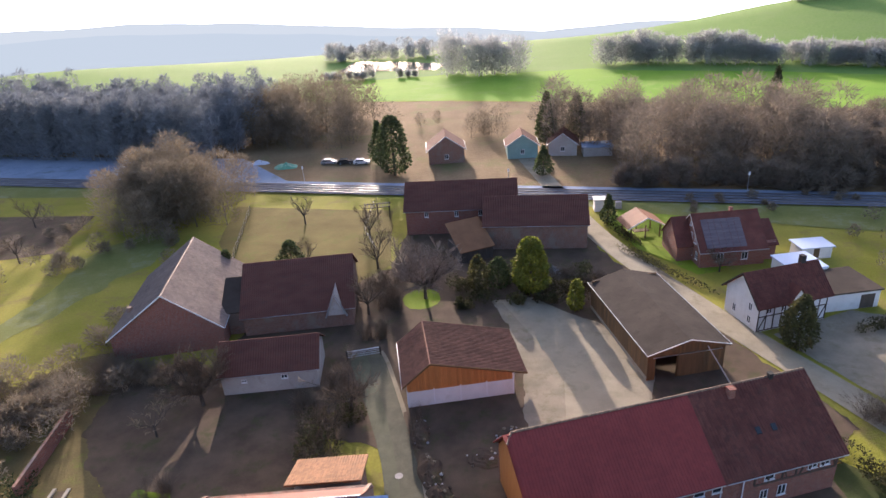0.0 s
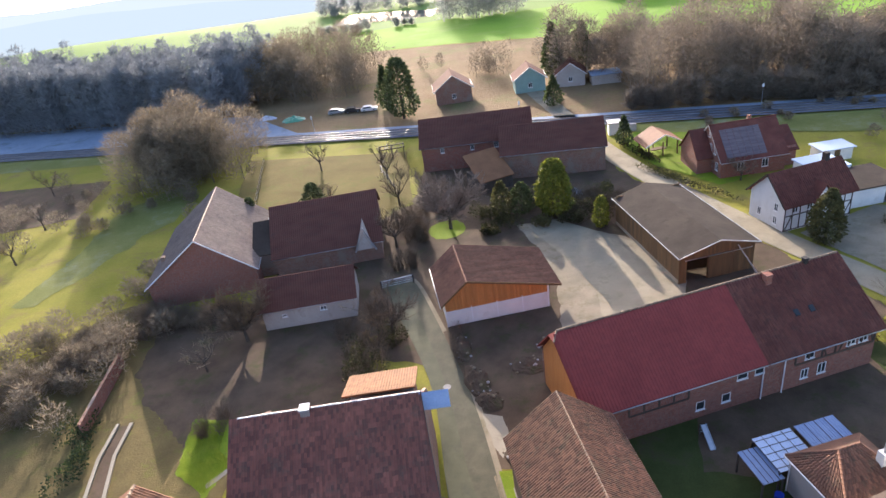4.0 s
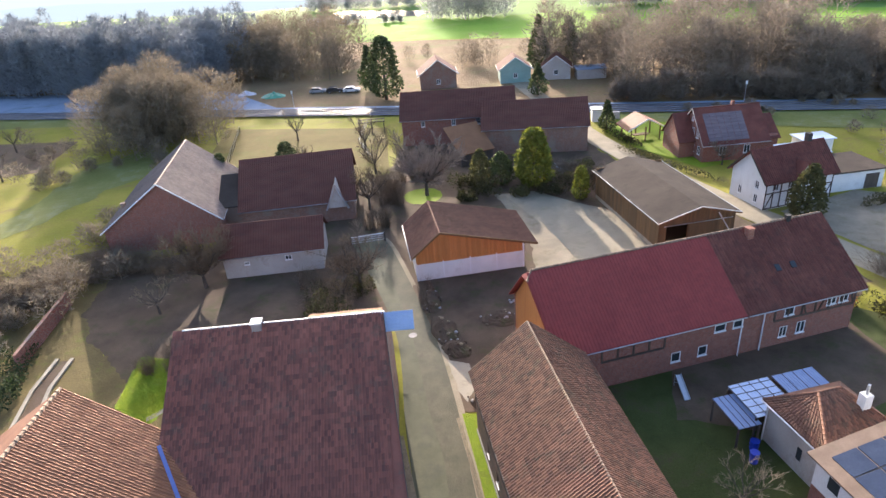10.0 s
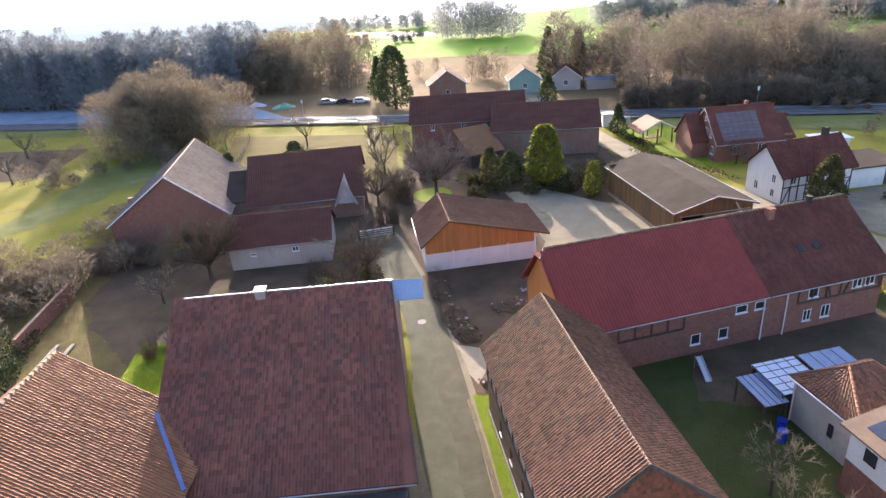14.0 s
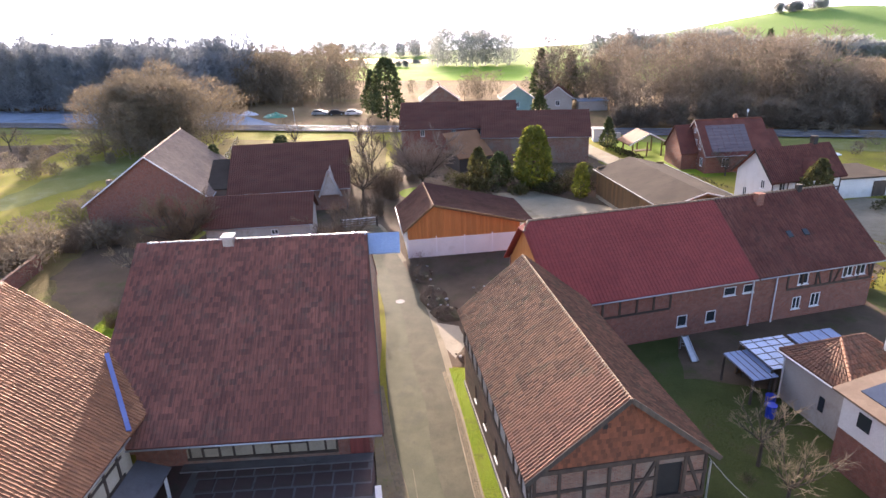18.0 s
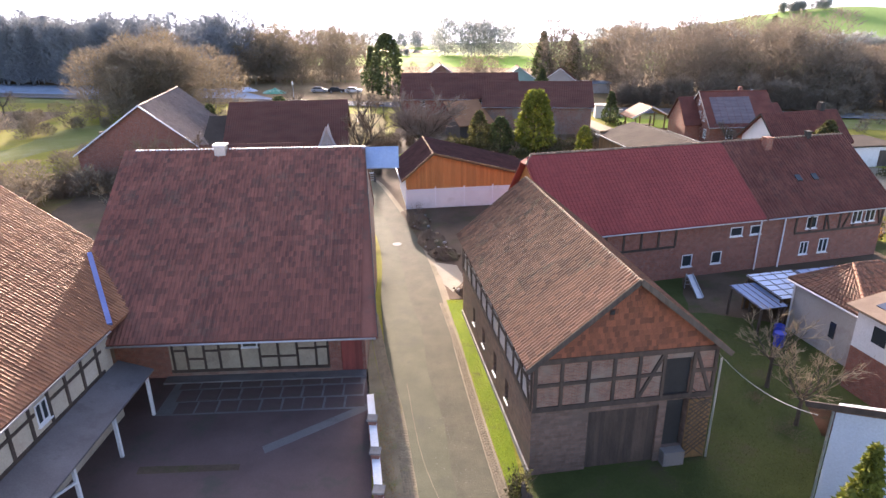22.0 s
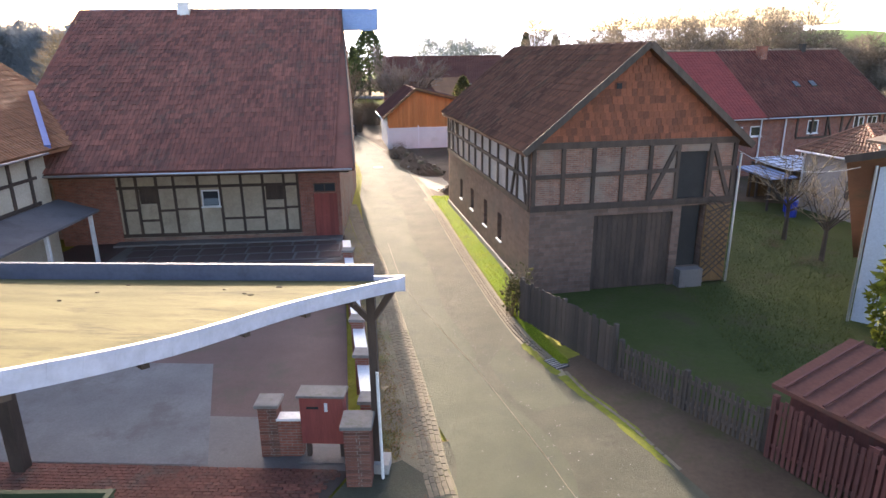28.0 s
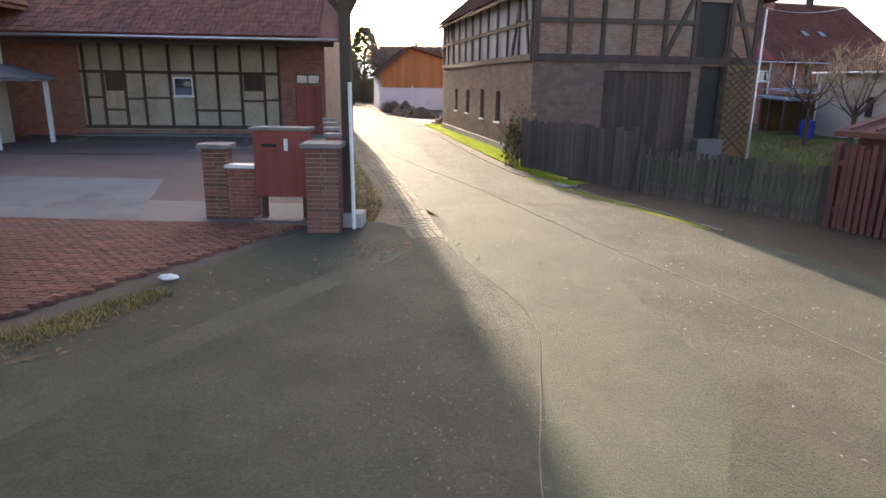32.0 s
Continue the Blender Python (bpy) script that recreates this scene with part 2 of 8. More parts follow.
M["tile_dark"] = surface("tile_dark", (0.12, 0.045, 0.036), (0.18, 0.072, 0.055), 0.5, 14, 0.92, 0.3, stain=(0.09, 0.045, 0.036), vary=0.1, island=0.15, gloss=0.15)
M["tile_sunny"] = surface("tile_sunny", (0.2, 0.095, 0.04), (0.28, 0.135, 0.06), 0.6, 18, 0.9, 0.3, vary=0.15, island=0.2)
M["tile_far"] = surface("tile_far", (0.115, 0.05, 0.038), (0.17, 0.075, 0.055), 0.4, 10, 0.92, 0.4, stain=(0.085, 0.05, 0.04), stretch=(1, 1, 4), gloss=0.15)
M["fibre_cement"] = surface("fibre_cement", (0.05, 0.041, 0.034), (0.08, 0.065, 0.053), 0.25, 12, 0.95, 0.25, stain=(0.04, 0.035, 0.028), gloss=0.1)
M["porch_felt"] = surface("porch_felt", (0.11, 0.1, 0.105), (0.165, 0.15, 0.155), 0.5, 14, 0.85, 0.25, stain=(0.085, 0.075, 0.075))
M["roof_faded"] = surface("roof_faded", (0.18, 0.135, 0.115), (0.25, 0.19, 0.16), 0.3, 12, 0.85, 0.3, stain=(0.13, 0.1, 0.08), vary=0.1, island=0.15)
M["bitumen"] = surface("bitumen", (0.085, 0.078, 0.03), (0.17, 0.15, 0.065), 0.7, 25, 0.95, 0.5, stain=(0.05, 0.043, 0.02), stain_scale=1.5, stretch=(0.5, 1.6, 1), gloss=0.15)
M["boards_orange"] = surface("boards_orange", (0.42, 0.16, 0.04), (0.52, 0.22, 0.06), 0.5, 6, 0.65, 0.3, vary=0.15, stretch=(6, 6, 0.6))
M["boards_brown"] = surface("boards_brown", (0.115, 0.068, 0.026), (0.18, 0.105, 0.042), 0.5, 6, 0.8, 0.35, vary=0.2, stretch=(6, 6, 0.6))
M["boards_grey"] = surface("boards_grey", (0.062, 0.048, 0.04), (0.11, 0.088, 0.072), 0.6, 6, 0.9, 0.4, vary=0.3, stretch=(6, 6, 0.6))
M["boards_red"] = surface("boards_red", (0.2, 0.045, 0.04), (0.28, 0.07, 0.055), 0.6, 6, 0.8, 0.35, vary=0.2, stretch=(6, 6, 0.6))
M["boards_maroon"] = surface("boards_maroon", (0.1, 0.035, 0.03), (0.16, 0.055, 0.046), 0.6, 6, 0.85, 0.4, stain=(0.075, 0.045, 0.038), vary=0.25, stretch=(6, 6, 0.6))
M["timber"] = surface("timber", (0.05, 0.034, 0.026), (0.09, 0.062, 0.048), 0.8, 8, 0.85, 0.4, vary=0.25, stretch=(3, 3, 0.8))
M["plaster_cream"] = surface("plaster_cream", (0.46, 0.39, 0.3), (0.56, 0.49, 0.39), 0.6, 12, 0.9, 0.2, stain=(0.36, 0.29, 0.22), vary=0.08)
M["plaster_tan"] = surface("plaster_tan", (0.33, 0.27, 0.2), (0.44, 0.37, 0.28), 0.9, 12, 0.92, 0.3, stain=(0.25, 0.2, 0.15), stain_scale=1.2, vary=0.08)
M["cap_stone"] = surface("cap_stone", (0.17, 0.16, 0.15), (0.26, 0.245, 0.23), 2.0, 25, 0.9, 0.35, stain=(0.13, 0.13, 0.09), stain_scale=3.0, vary=0.15)
M["moss"] = surface("moss", (0.13, 0.15, 0.02), (0.22, 0.23, 0.035), 1.5, 30, 0.95, 0.9, stain=(0.09, 0.08, 0.04), stain_scale=2.5, dist=0.03, gloss=0.1)
M["plaster_white"] = surface("plaster_white", (0.68, 0.67, 0.66), (0.78, 0.77, 0.75), 0.4, 12, 0.88, 0.15, stain=(0.55, 0.53, 0.5), stain_scale=0.7)
M["plaster_blue"] = surface("plaster_blue", (0.5, 0.55, 0.66), (0.6, 0.65, 0.75), 0.4, 12, 0.85, 0.15, stain=(0.42, 0.46, 0.56), stain_scale=0.7)
M["plaster_grey"] = surface("plaster_grey", (0.38, 0.34, 0.31), (0.5, 0.46, 0.42), 0.4, 12, 0.9, 0.25, stain=(0.28, 0.24, 0.21))
M["brick_red"] = brickwork("brick_red", (0.22, 0.075, 0.05), (0.31, 0.11, 0.07), (0.26, 0.2, 0.17))
M["brick_old"] = brickwork("brick_old", (0.2, 0.095, 0.065), (0.3, 0.15, 0.1), (0.27, 0.23, 0.19), patch=(0.2, 0.16, 0.13))
M["rubble"] = brickwork("rubble", (0.13, 0.08, 0.06), (0.2, 0.125, 0.095), (0.15, 0.12, 0.1), 0.42, 0.16, patch=(0.1, 0.075, 0.06))
M["brick_piece"] = surface("brick_piece", (0.15, 0.058, 0.042), (0.25, 0.095, 0.065), 2, 30, 0.9, 0.35, stain=(0.1, 0.075, 0.06), stain_scale=0.7, vary=0.3)
M["mortar"] = surface("mortar", (0.33, 0.29, 0.25), (0.42, 0.38, 0.33), 2, 40, 0.95, 0.3)
M["stone"] = surface("stone", (0.3, 0.29, 0.28), (0.42, 0.4, 0.38), 1, 20, 0.85, 0.3, vary=0.15)
M["cobble"] = surface("cobble", (0.17, 0.145, 0.1), (0.25, 0.215, 0.15), 1, 25, 0.9, 0.4, stain=(0.15, 0.135, 0.06), stain_scale=1.5, vary=0.16, island=0.16, gloss=0.25)
M["white_paint"] = surface("white_paint", (0.72, 0.72, 0.74), (0.82, 0.82, 0.82), 0.7, 12, 0.5, 0.1)
M["zinc"] = surface("zinc", (0.45, 0.47, 0.5), (0.58, 0.6, 0.63), 0.8, 12, 0.4, 0.1, metal=0.8)
M["blue_sheet"] = surface("blue_sheet", (0.22, 0.3, 0.5), (0.31, 0.4, 0.58), 0.8, 12, 0.55, 0.1)
M["blue_flashing"] = surface("blue_flashing", (0.1, 0.14, 0.36), (0.15, 0.19, 0.42), 0.8, 12, 0.6, 0.1)
M["blue_flashing_dull"] = surface("blue_flashing_dull", (0.1, 0.105, 0.15), (0.15, 0.155, 0.2), 0.8, 12, 0.7, 0.15, stain=(0.08, 0.08, 0.1), stain_scale=1.0)
M["poly_sheet"] = surface("poly_sheet", (0.5, 0.6, 0.78), (0.6, 0.7, 0.86), 0.8, 10, 0.3, 0.1, stain=(0.42, 0.5, 0.62))
M["green_metal"] = surface("green_metal", (0.035, 0.06, 0.025), (0.06, 0.09, 0.04), 0.8, 12, 0.55, 0.15)
M["plastic_bag"] = surface("plastic_bag", (0.48, 0.54, 0.66), (0.66, 0.7, 0.78), 2, 9, 0.4, 0.5, stain=(0.36, 0.3, 0.25), stain_scale=2.2, dist=0.05)
M["dark"] = surface("dark", (0.015, 0.014, 0.014), (0.03, 0.028, 0.027), 0.8, 10, 0.8, 0.2)
M["rubber"] = surface("rubber", (0.02, 0.02, 0.02), (0.03, 0.03, 0.03), 1, 20, 0.8, 0.2)
M["bark"] = surface("bark", (0.06, 0.046, 0.034), (0.11, 0.088, 0.066), 1.2, 12, 0.95, 0.6, stretch=(2, 2, 0.5))
M["twig"] = leafy("twig", (0.17, 0.125, 0.085), (0.25, 0.19, 0.125), 0.3, 6, 0.9, 0.0, through=0.3)
M["twig_red"] = leafy("twig_red", (0.2, 0.17, 0.135), (0.29, 0.245, 0.19), 0.03, 6, 0.95, 0.0, island=0.2, through=0.35)
# Blue-grey lift for the left woods: distance haze put into the twig colour.
M["twig_hazy"] = leafy("twig_hazy", (0.21, 0.235, 0.26), (0.28, 0.305, 0.33), 0.03, 6, 0.95, 0.0, island=0.1, through=0.3)
M["twig_grey"] = leafy("twig_grey", (0.24, 0.19, 0.155), (0.32, 0.26, 0.21), 0.5, 6, 0.9, 0.0, through=0.3)
M["twig_brown"] = leafy("twig_brown", (0.2, 0.165, 0.12), (0.28, 0.235, 0.165), 0.05, 6, 0.95, 0.0, island=0.2, through=0.33)
# Pale grey paints haze onto the farthest tree belts.
M["twig_far_hazy"] = leafy("twig_far_hazy", (0.36, 0.38, 0.37), (0.46, 0.47, 0.46), 0.02, 6, 0.95, 0.0, island=0.1, through=0.5)
M["twig_pale"] = leafy("twig_pale", (0.34, 0.27, 0.17), (0.45, 0.36, 0.23), 0.5, 6, 0.9, 0.0, through=0.25)
M["conifer"] = leafy("conifer", (0.06, 0.085, 0.03), (0.1, 0.13, 0.045), 0.8, 6, 0.8, 0.0, island=0.3)
M["conifer_gold"] = leafy("conifer_gold", (0.13, 0.16, 0.018), (0.22, 0.24, 0.03), 0.8, 6, 0.8, 0.0, island=0.3)
M["hedge"] = leafy("hedge", (0.05, 0.055, 0.018), (0.09, 0.085, 0.03), 0.8, 6, 0.85, 0.0, island=0.3)
M["leaf_orange"] = leafy("leaf_orange", (0.4, 0.17, 0.03), (0.5, 0.26, 0.05), 0.8, 6, 0.8, 0.0, island=0.3)
M["leaf_dead"] = surface("leaf_dead", (0.16, 0.085, 0.04), (0.26, 0.16, 0.08), 2, 9, 0.9, 0.0, island=0.35)
M["ivy"] = leafy("ivy", (0.03, 0.05, 0.015), (0.05, 0.075, 0.025), 0.8, 6, 0.8, 0.0, island=0.3)
M["tarp_green"] = surface("tarp_green", (0.05, 0.26, 0.16), (0.08, 0.34, 0.22), 0.5, 6, 0.4, 0.3)
M["blue_plastic"] = surface("blue_plastic", (0.02, 0.05, 0.42), (0.03, 0.07, 0.5), 0.8, 8, 0.4, 0.05)
M["solar"] = surface("solar", (0.03, 0.04, 0.07), (0.05, 0.065, 0.1), 1, 10, 0.12, 0.05)
M["yew"] = leafy("yew", (0.09, 0.095, 0.035), (0.15, 0.145, 0.05), 0.8, 6, 0.85, 0.0, island=0.3)
M["car_paint"] = surface("car_paint", (0.5, 0.5, 0.52), (0.6, 0.6, 0.62), 1, 10, 0.2, 0.0, vary=0.4)


def plain(name, color, rough, metal=0.0, trans=0.0, ior=1.45):
    m, t, p, l = nodes_of(name)
    p.inputs["Base Color"].default_value = (*color, 1)
    p.inputs["Roughness"].default_value, p.inputs["Metallic"].default_value = rough, metal
    p.inputs["Transmission Weight"].default_value, p.inputs["IOR"].default_value = trans, ior
    return m


M["glass"] = plain("window_glass", (0.03, 0.035, 0.04), 0.06)
M["water"] = plain("water", (0.05, 0.06, 0.06), 0.06)
# Backdrop haze is an emission; the far distance glows by itself.
haze = bpy.data.materials.new("haze_glow")
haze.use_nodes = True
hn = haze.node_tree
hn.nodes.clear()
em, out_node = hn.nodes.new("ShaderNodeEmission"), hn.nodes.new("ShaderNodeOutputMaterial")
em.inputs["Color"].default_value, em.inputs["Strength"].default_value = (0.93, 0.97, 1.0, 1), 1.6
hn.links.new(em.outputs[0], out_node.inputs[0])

# ---------- builders ----------
def link_bm(name, bm, mat, smooth=False):
    me = bpy.data.meshes.new(name)
    bm.normal_update()
    bm.to_mesh(me)
    bm.free()
    me.materials.append(M[mat] if isinstance(mat, str) else mat)
    if smooth:
        for f in me.polygons:
            f.use_smooth = True
    return new(name, me)


def part(name, bm, mat, parent, label="", smooth=False):
    ob = link_bm(name, bm, mat, smooth)
    ob.parent = parent
    return tagged(ob, label) if label else ob


def raw(name, verts, faces, mat, parent=None, kind=""):
    me = bpy.data.meshes.new(name)
    me.from_pydata([tuple(v) for v in verts], [], faces)
    me.materials.append(M[mat] if isinstance(mat, str) else mat)
    ob = new(name, me)
    ob.parent = parent
    return tagged(ob, kind=kind) if kind else ob


def thing(name, x, y, angle=0.0, label="", category="", group="", z=0.0):
    ob = new(name)
    ob.empty_display_size = 0.3
    ob.matrix_basis = pose(x, y, z, 0, 0, angle)
    return tagged(ob, label, category, group)


def structure(ob, label, category):
    return tagged(ob, label, category, kind="structure")


def box(bm, x0, x1, y0, y1, z0, z1):
    v = [bm.verts.new(p) for p in ((x0, y0, z0), (x1, y0, z0), (x1, y1, z0), (x0, y1, z0), (x0, y0, z1), (x1, y0, z1), (x1, y1, z1), (x0, y1, z1))]
    for f in ((3, 2, 1, 0), (4, 5, 6, 7), (0, 1, 5, 4), (1, 2, 6, 5), (2, 3, 7, 6), (3, 0, 4, 7)):
        bm.faces.new([v[i] for i in f])
    return bm


def cube(*dims, bevel=0.0):
    bm = box(bmesh.new(), *dims)
    if bevel:
        bmesh.ops.bevel(bm, geom=bm.edges[:], offset=bevel, segments=1, affect="EDGES")
    return bm


def bar(a, b, wide, deep, side=Vector((0, 0, 1))):
    """A squared bar from a to b."""
    a, b = Vector(a), Vector(b)
    d = (b - a).normalized()
    s = d.cross(side)
    s = s.normalized() if s.length > 1e-4 else Vector((1, 0, 0))
    n = s.cross(d).normalized()
    bm = bmesh.new()
    v = []
    for p in (a, b):
        for i, j in ((-1, -1), (1, -1), (1, 1), (-1, 1)):
            v.append(bm.verts.new(p + s * i * wide / 2 + n * j * deep / 2))
    for f in ((3, 2, 1, 0), (4, 5, 6, 7), (0, 1, 5, 4), (1, 2, 6, 5), (2, 3, 7, 6), (3, 0, 4, 7)):
        bm.faces.new([v[i] for i in f])
    bmesh.ops.recalc_face_normals(bm, faces=bm.faces[:])
    return bm


def tube(a, b, r0, r1=None, n=10, caps=True):
    a, b = Vector(a), Vector(b)
    r1 = r0 if r1 is None else r1
    d = (b - a).normalized()
    s = d.cross(Vector((0.3, 0.2, 0.93))).normalized()
    w = d.cross(s)
    bm = bmesh.new()
    rings = [[bm.verts.new(p + (s * math.cos(k * math.tau / n) + w * math.sin(k * math.tau / n)) * r) for k in range(n)] for p, r in ((a, r0), (b, r1))]
    for k in range(n):
        bm.faces.new((rings[0][k], rings[0][(k + 1) % n], rings[1][(k + 1) % n], rings[1][k]))
    if caps:
        bm.faces.new(rings[0][::-1])
        bm.faces.new(rings[1])
    bmesh.ops.recalc_face_normals(bm, faces=bm.faces[:])
    return bm


def prism(pts, axis, lo, hi):
    """A flat outline pushed between lo and hi along an axis; pts are the two other coordinates."""
    bm = bmesh.new()
    def at(p, h):
        return (h, p[0], p[1]) if axis == "x" else (p[0], h, p[1]) if axis == "y" else (p[0], p[1], h)
    a = [bm.verts.new(at(p, lo)) for p in pts]
    b = [bm.verts.new(at(p, hi)) for p in pts]
    bm.faces.new(a)
    bm.faces.new(b[::-1])
    for i in range(len(pts)):
        j = (i + 1) % len(pts)
        bm.faces.new((a[j], a[i], b[i], b[j]))
    bmesh.ops.recalc_face_normals(bm, faces=bm.faces[:])
    return bm


def wall(axis, at, thick, s0, s1, z0, z1, holes=()):
    """A wall slab with real openings. axis 'x': runs along x at y=at; holes are (s0, s1, z0, z1)."""
    bm = bmesh.new()
    ss = sorted({s0, s1, *(v for h in holes for v in h[:2])})
    zs = sorted({z0, z1, *(v for h in holes for v in h[2:])})
    for a, b in zip(ss, ss[1:]):
        for c, d in zip(zs, zs[1:]):
            if any(h[0] < (a + b) / 2 < h[1] and h[2] < (c + d) / 2 < h[3] for h in holes):
                continue
            if axis == "x":
                box(bm, a, b, min(at, at + thick), max(at, at + thick), c, d)
            else:
                box(bm, min(at, at + thick), max(at, at + thick), a, b, c, d)
    bmesh.ops.remove_doubles(bm, verts=bm.verts[:], dist=0.001)
    return bm


def window(parent, axis, at, out, s0, s1, z0, z1, frame_mat="white_paint", bars=1, name="window"):
    """A window set in an opening: a frame with bars, a pane behind it, a sill. out: +1 or -1, the side that faces outdoors."""
    w = 0.07
    bm = bmesh.new()
    d0, d1 = sorted((at + out * 0.02, at - out * 0.06))
    def put(b, a0, a1, c0, c1, e0, e1):
        box(b, a0, a1, e0, e1, c0, c1) if axis == "x" else box(b, e0, e1, a0, a1, c0, c1)
    for a0, a1, c0, c1 in ((s0, s0 + w, z0, z1), (s1 - w, s1, z0, z1), (s0 + w, s1 - w, z0, z0 + w), (s0 + w, s1 - w, z1 - w, z1)):
        put(bm, a0, a1, c0, c1, d0, d1)
    for k in range(bars):
        c = s0 + (s1 - s0) * (k + 1) / (bars + 1)
        put(bm, c - 0.03, c + 0.03, z0 + w, z1 - w, d0, d1)
    win = part(name, bm, frame_mat, parent)
    bm = bmesh.new()
    e0, e1 = sorted((at - out * 0.03, at - out * 0.045))
    put(bm, s0 + w, s1 - w, z0 + w, z1 - w, e0, e1)
    part("pane", bm, "glass", win)
    bm = bmesh.new()
    e0, e1 = sorted((at + out * 0.1, at - out * 0.05))
    put(bm, s0 - 0.05, s1 + 0.05, z0 - 0.06, z0 - 0.004, e0, e1)
    part("sill", bm, frame_mat, win)
    return win


TILE = {}
def tile_mesh(w, l, mat):
    """One pantile: a wave across, with a front edge."""
    key = (round(w, 3), round(l, 3), mat)
    if key in TILE:
        return TILE[key]
    amp = {"tile_orange": 1.35, "tile_brown": 1.5, "tile_smooth": 0.4, "tile_red": 1.2}.get(mat, 1.0)
    prof = [(-0.5, 0.014 * amp), (-0.2, 0.0), (-0.05, 0.004 * amp), (0.12, 0.046 * amp), (0.5, 0.022 * amp)]
    vs = []
    for k, (y, dz) in enumerate(((0.0, 0.02 if mat == "tile_red" else 0.03), (l * 1.12, 0.0))):
        vs += [(px * w * 1.06, y, pz * w / 0.24 + dz) for px, pz in prof]
    vs += [(px * w * 1.06, 0.004, pz * w / 0.24 + 0.008) for px, pz in prof]
    fs = [(i, i + 1, i + 6, i + 5) for i in range(4)] + [(i + 10, i + 11, i + 1, i) for i in range(4)]
    TILE[key] = (np.array(vs), fs)
    return TILE[key]


def tiled_roof(parent, o, u, s, lu, ls, mat, w=0.24, l=0.33, near=None, singles=0, wobble=0.006, name="roof_tile"):
    """Rows of tiles on a roof plane from corner o, along u (eave) and s (up the slope). The ones closest to `near` are tiles of their own, the rest one sheet."""
    o, u, s = Vector(o), Vector(u).normalized(), Vector(s).normalized()
    n = u.cross(s).normalized()
    if n.z < 0:
        n = -n
    vs, fs = tile_mesh(w, l, mat)
    rng = random.Random(int(lu * 100) + int(ls * 37))
    nu, ns = max(1, round(lu / w)), max(1, round(ls / l))
    cw, cl = lu / nu, ls / ns
    places = []
    for j in range(ns):
        for i in range(nu):
            sag = -0.03 * math.sin(math.pi * (i + 0.5) / nu) * math.sin(math.pi * j / ns)
            places.append(o + u * (i + 0.5) * cw + s * j * cl + n * (0.055 + rng.uniform(-wobble, wobble) + sag))
    if singles and near is not None:
        near = Vector(near)
        order = sorted(range(len(places)), key=lambda k: (places[k] - near).length)
        alone = set(order[:singles])
    else:
        alone = set()
    base = np.array([list(u * v[0] * cw / w + s * v[1] * cl / l + n * v[2]) for v in vs])
    if alone:
        me = bpy.data.meshes.new(name)
        me.from_pydata([tuple(v) for v in base], [], fs)
        me.materials.append(M[mat])
        for k in sorted(alone):
            ob = new(name, me)
            ob.parent = parent
            ob.location = places[k]
    rest = [places[k] for k in range(len(places)) if k not in alone]
    if rest:
        allv = (np.array([list(p) for p in rest])[:, None, :] + base[None]).reshape(-1, 3)
        m = len(base)
        raw("tile_sheet", allv, [tuple(i + k * m for i in f) for k in range(len(rest)) for f in fs], mat, parent, "stuff")


def ridge_row(parent, a, b, mat, r=0.13, step=0.4):
    """Half-round ridge tiles from a to b."""
    a, b = Vector(a), Vector(b)
    n = max(1, round((b - a).length / step))
    d = (b - a) / n
    dn = d.normalized()
    side = dn.cross(Vector((0, 0, 1))).normalized()
    up = side.cross(dn)
    vs = []
    for y, g in ((0.0, 1.12), (d.length * 1.1, 0.92)):
        for k in range(7):
            t = math.pi * k / 6
            vs.append(dn * y + side * math.cos(t) * r * g + up * (math.sin(t) * r * g - 0.04))
    fs = [(k, k + 1, k + 8, k + 7) for k in range(6)] + [(0, 1, 2, 3, 4, 5, 6)]
    me = bpy.data.meshes.new("ridge_tile")
    me.from_pydata([tuple(v) for v in vs], [], fs)
    me.materials.append(M[mat])
    for f in me.polygons:
        f.use_smooth = len(f.vertices) == 4
    for k in range(n):
        ob = new("ridge_tile", me)
        ob.parent = parent
        ob.location = a + d * k


def gable_walls(h, w0, w1, d, eave, ridge, ru, mat, thick=0.3, front_holes=(), side_holes=(), gable_mat=None):
    """Four walls of a gabled building: width from w0 to w1 along x, depth d along y, ridge along y at x=ru. Gable ends at y=0 and y=d."""
    part("front_wall", wall("x", 0.0, thick, w0, w1, -0.3, eave, front_holes), mat, h)
    part("back_wall", wall("x", d - thick, thick, w0, w1, -0.3, eave), mat, h)
    part("side_wall", wall("y", w0, thick, thick, d - thick, -0.3, eave, side_holes), mat, h)
    part("side_wall", wall("y", w1 - thick, thick, thick, d - thick, -0.3, eave), mat, h)
    for lo in (0.0, d - thick):
        part("gable", prism([(w0, eave), (w1, eave), (ru, ridge)], "y", lo, lo + thick), gable_mat or mat, h)


def gutter(h, a, b, r=0.05, mat="zinc"):
    part("gutter", tube(a, b, r, n=8), mat, h, smooth=True)

# ---------- ground ----------
def land(x, y):
    """Height of the land: level round the village, a rise behind the fields, and a fall beyond."""
    d = math.hypot(x, y)
    z = 0.0
    if d > 190:
        a = math.degrees(math.atan2(x, y))
        up = 19.0 * math.exp(-((a - 27) / 12.5) ** 2) * max(0.0, min(1.0, (d - 285) / 115)) ** 1.2
        up += 9.0 * math.exp(-((a + 40) / 14) ** 2) * max(0.0, min(1.0, (d - 260) / 160))
        z = up - max(0.0, d - 400) * 0.13 - max(0.0, d - 1100) * 0.1
    return z


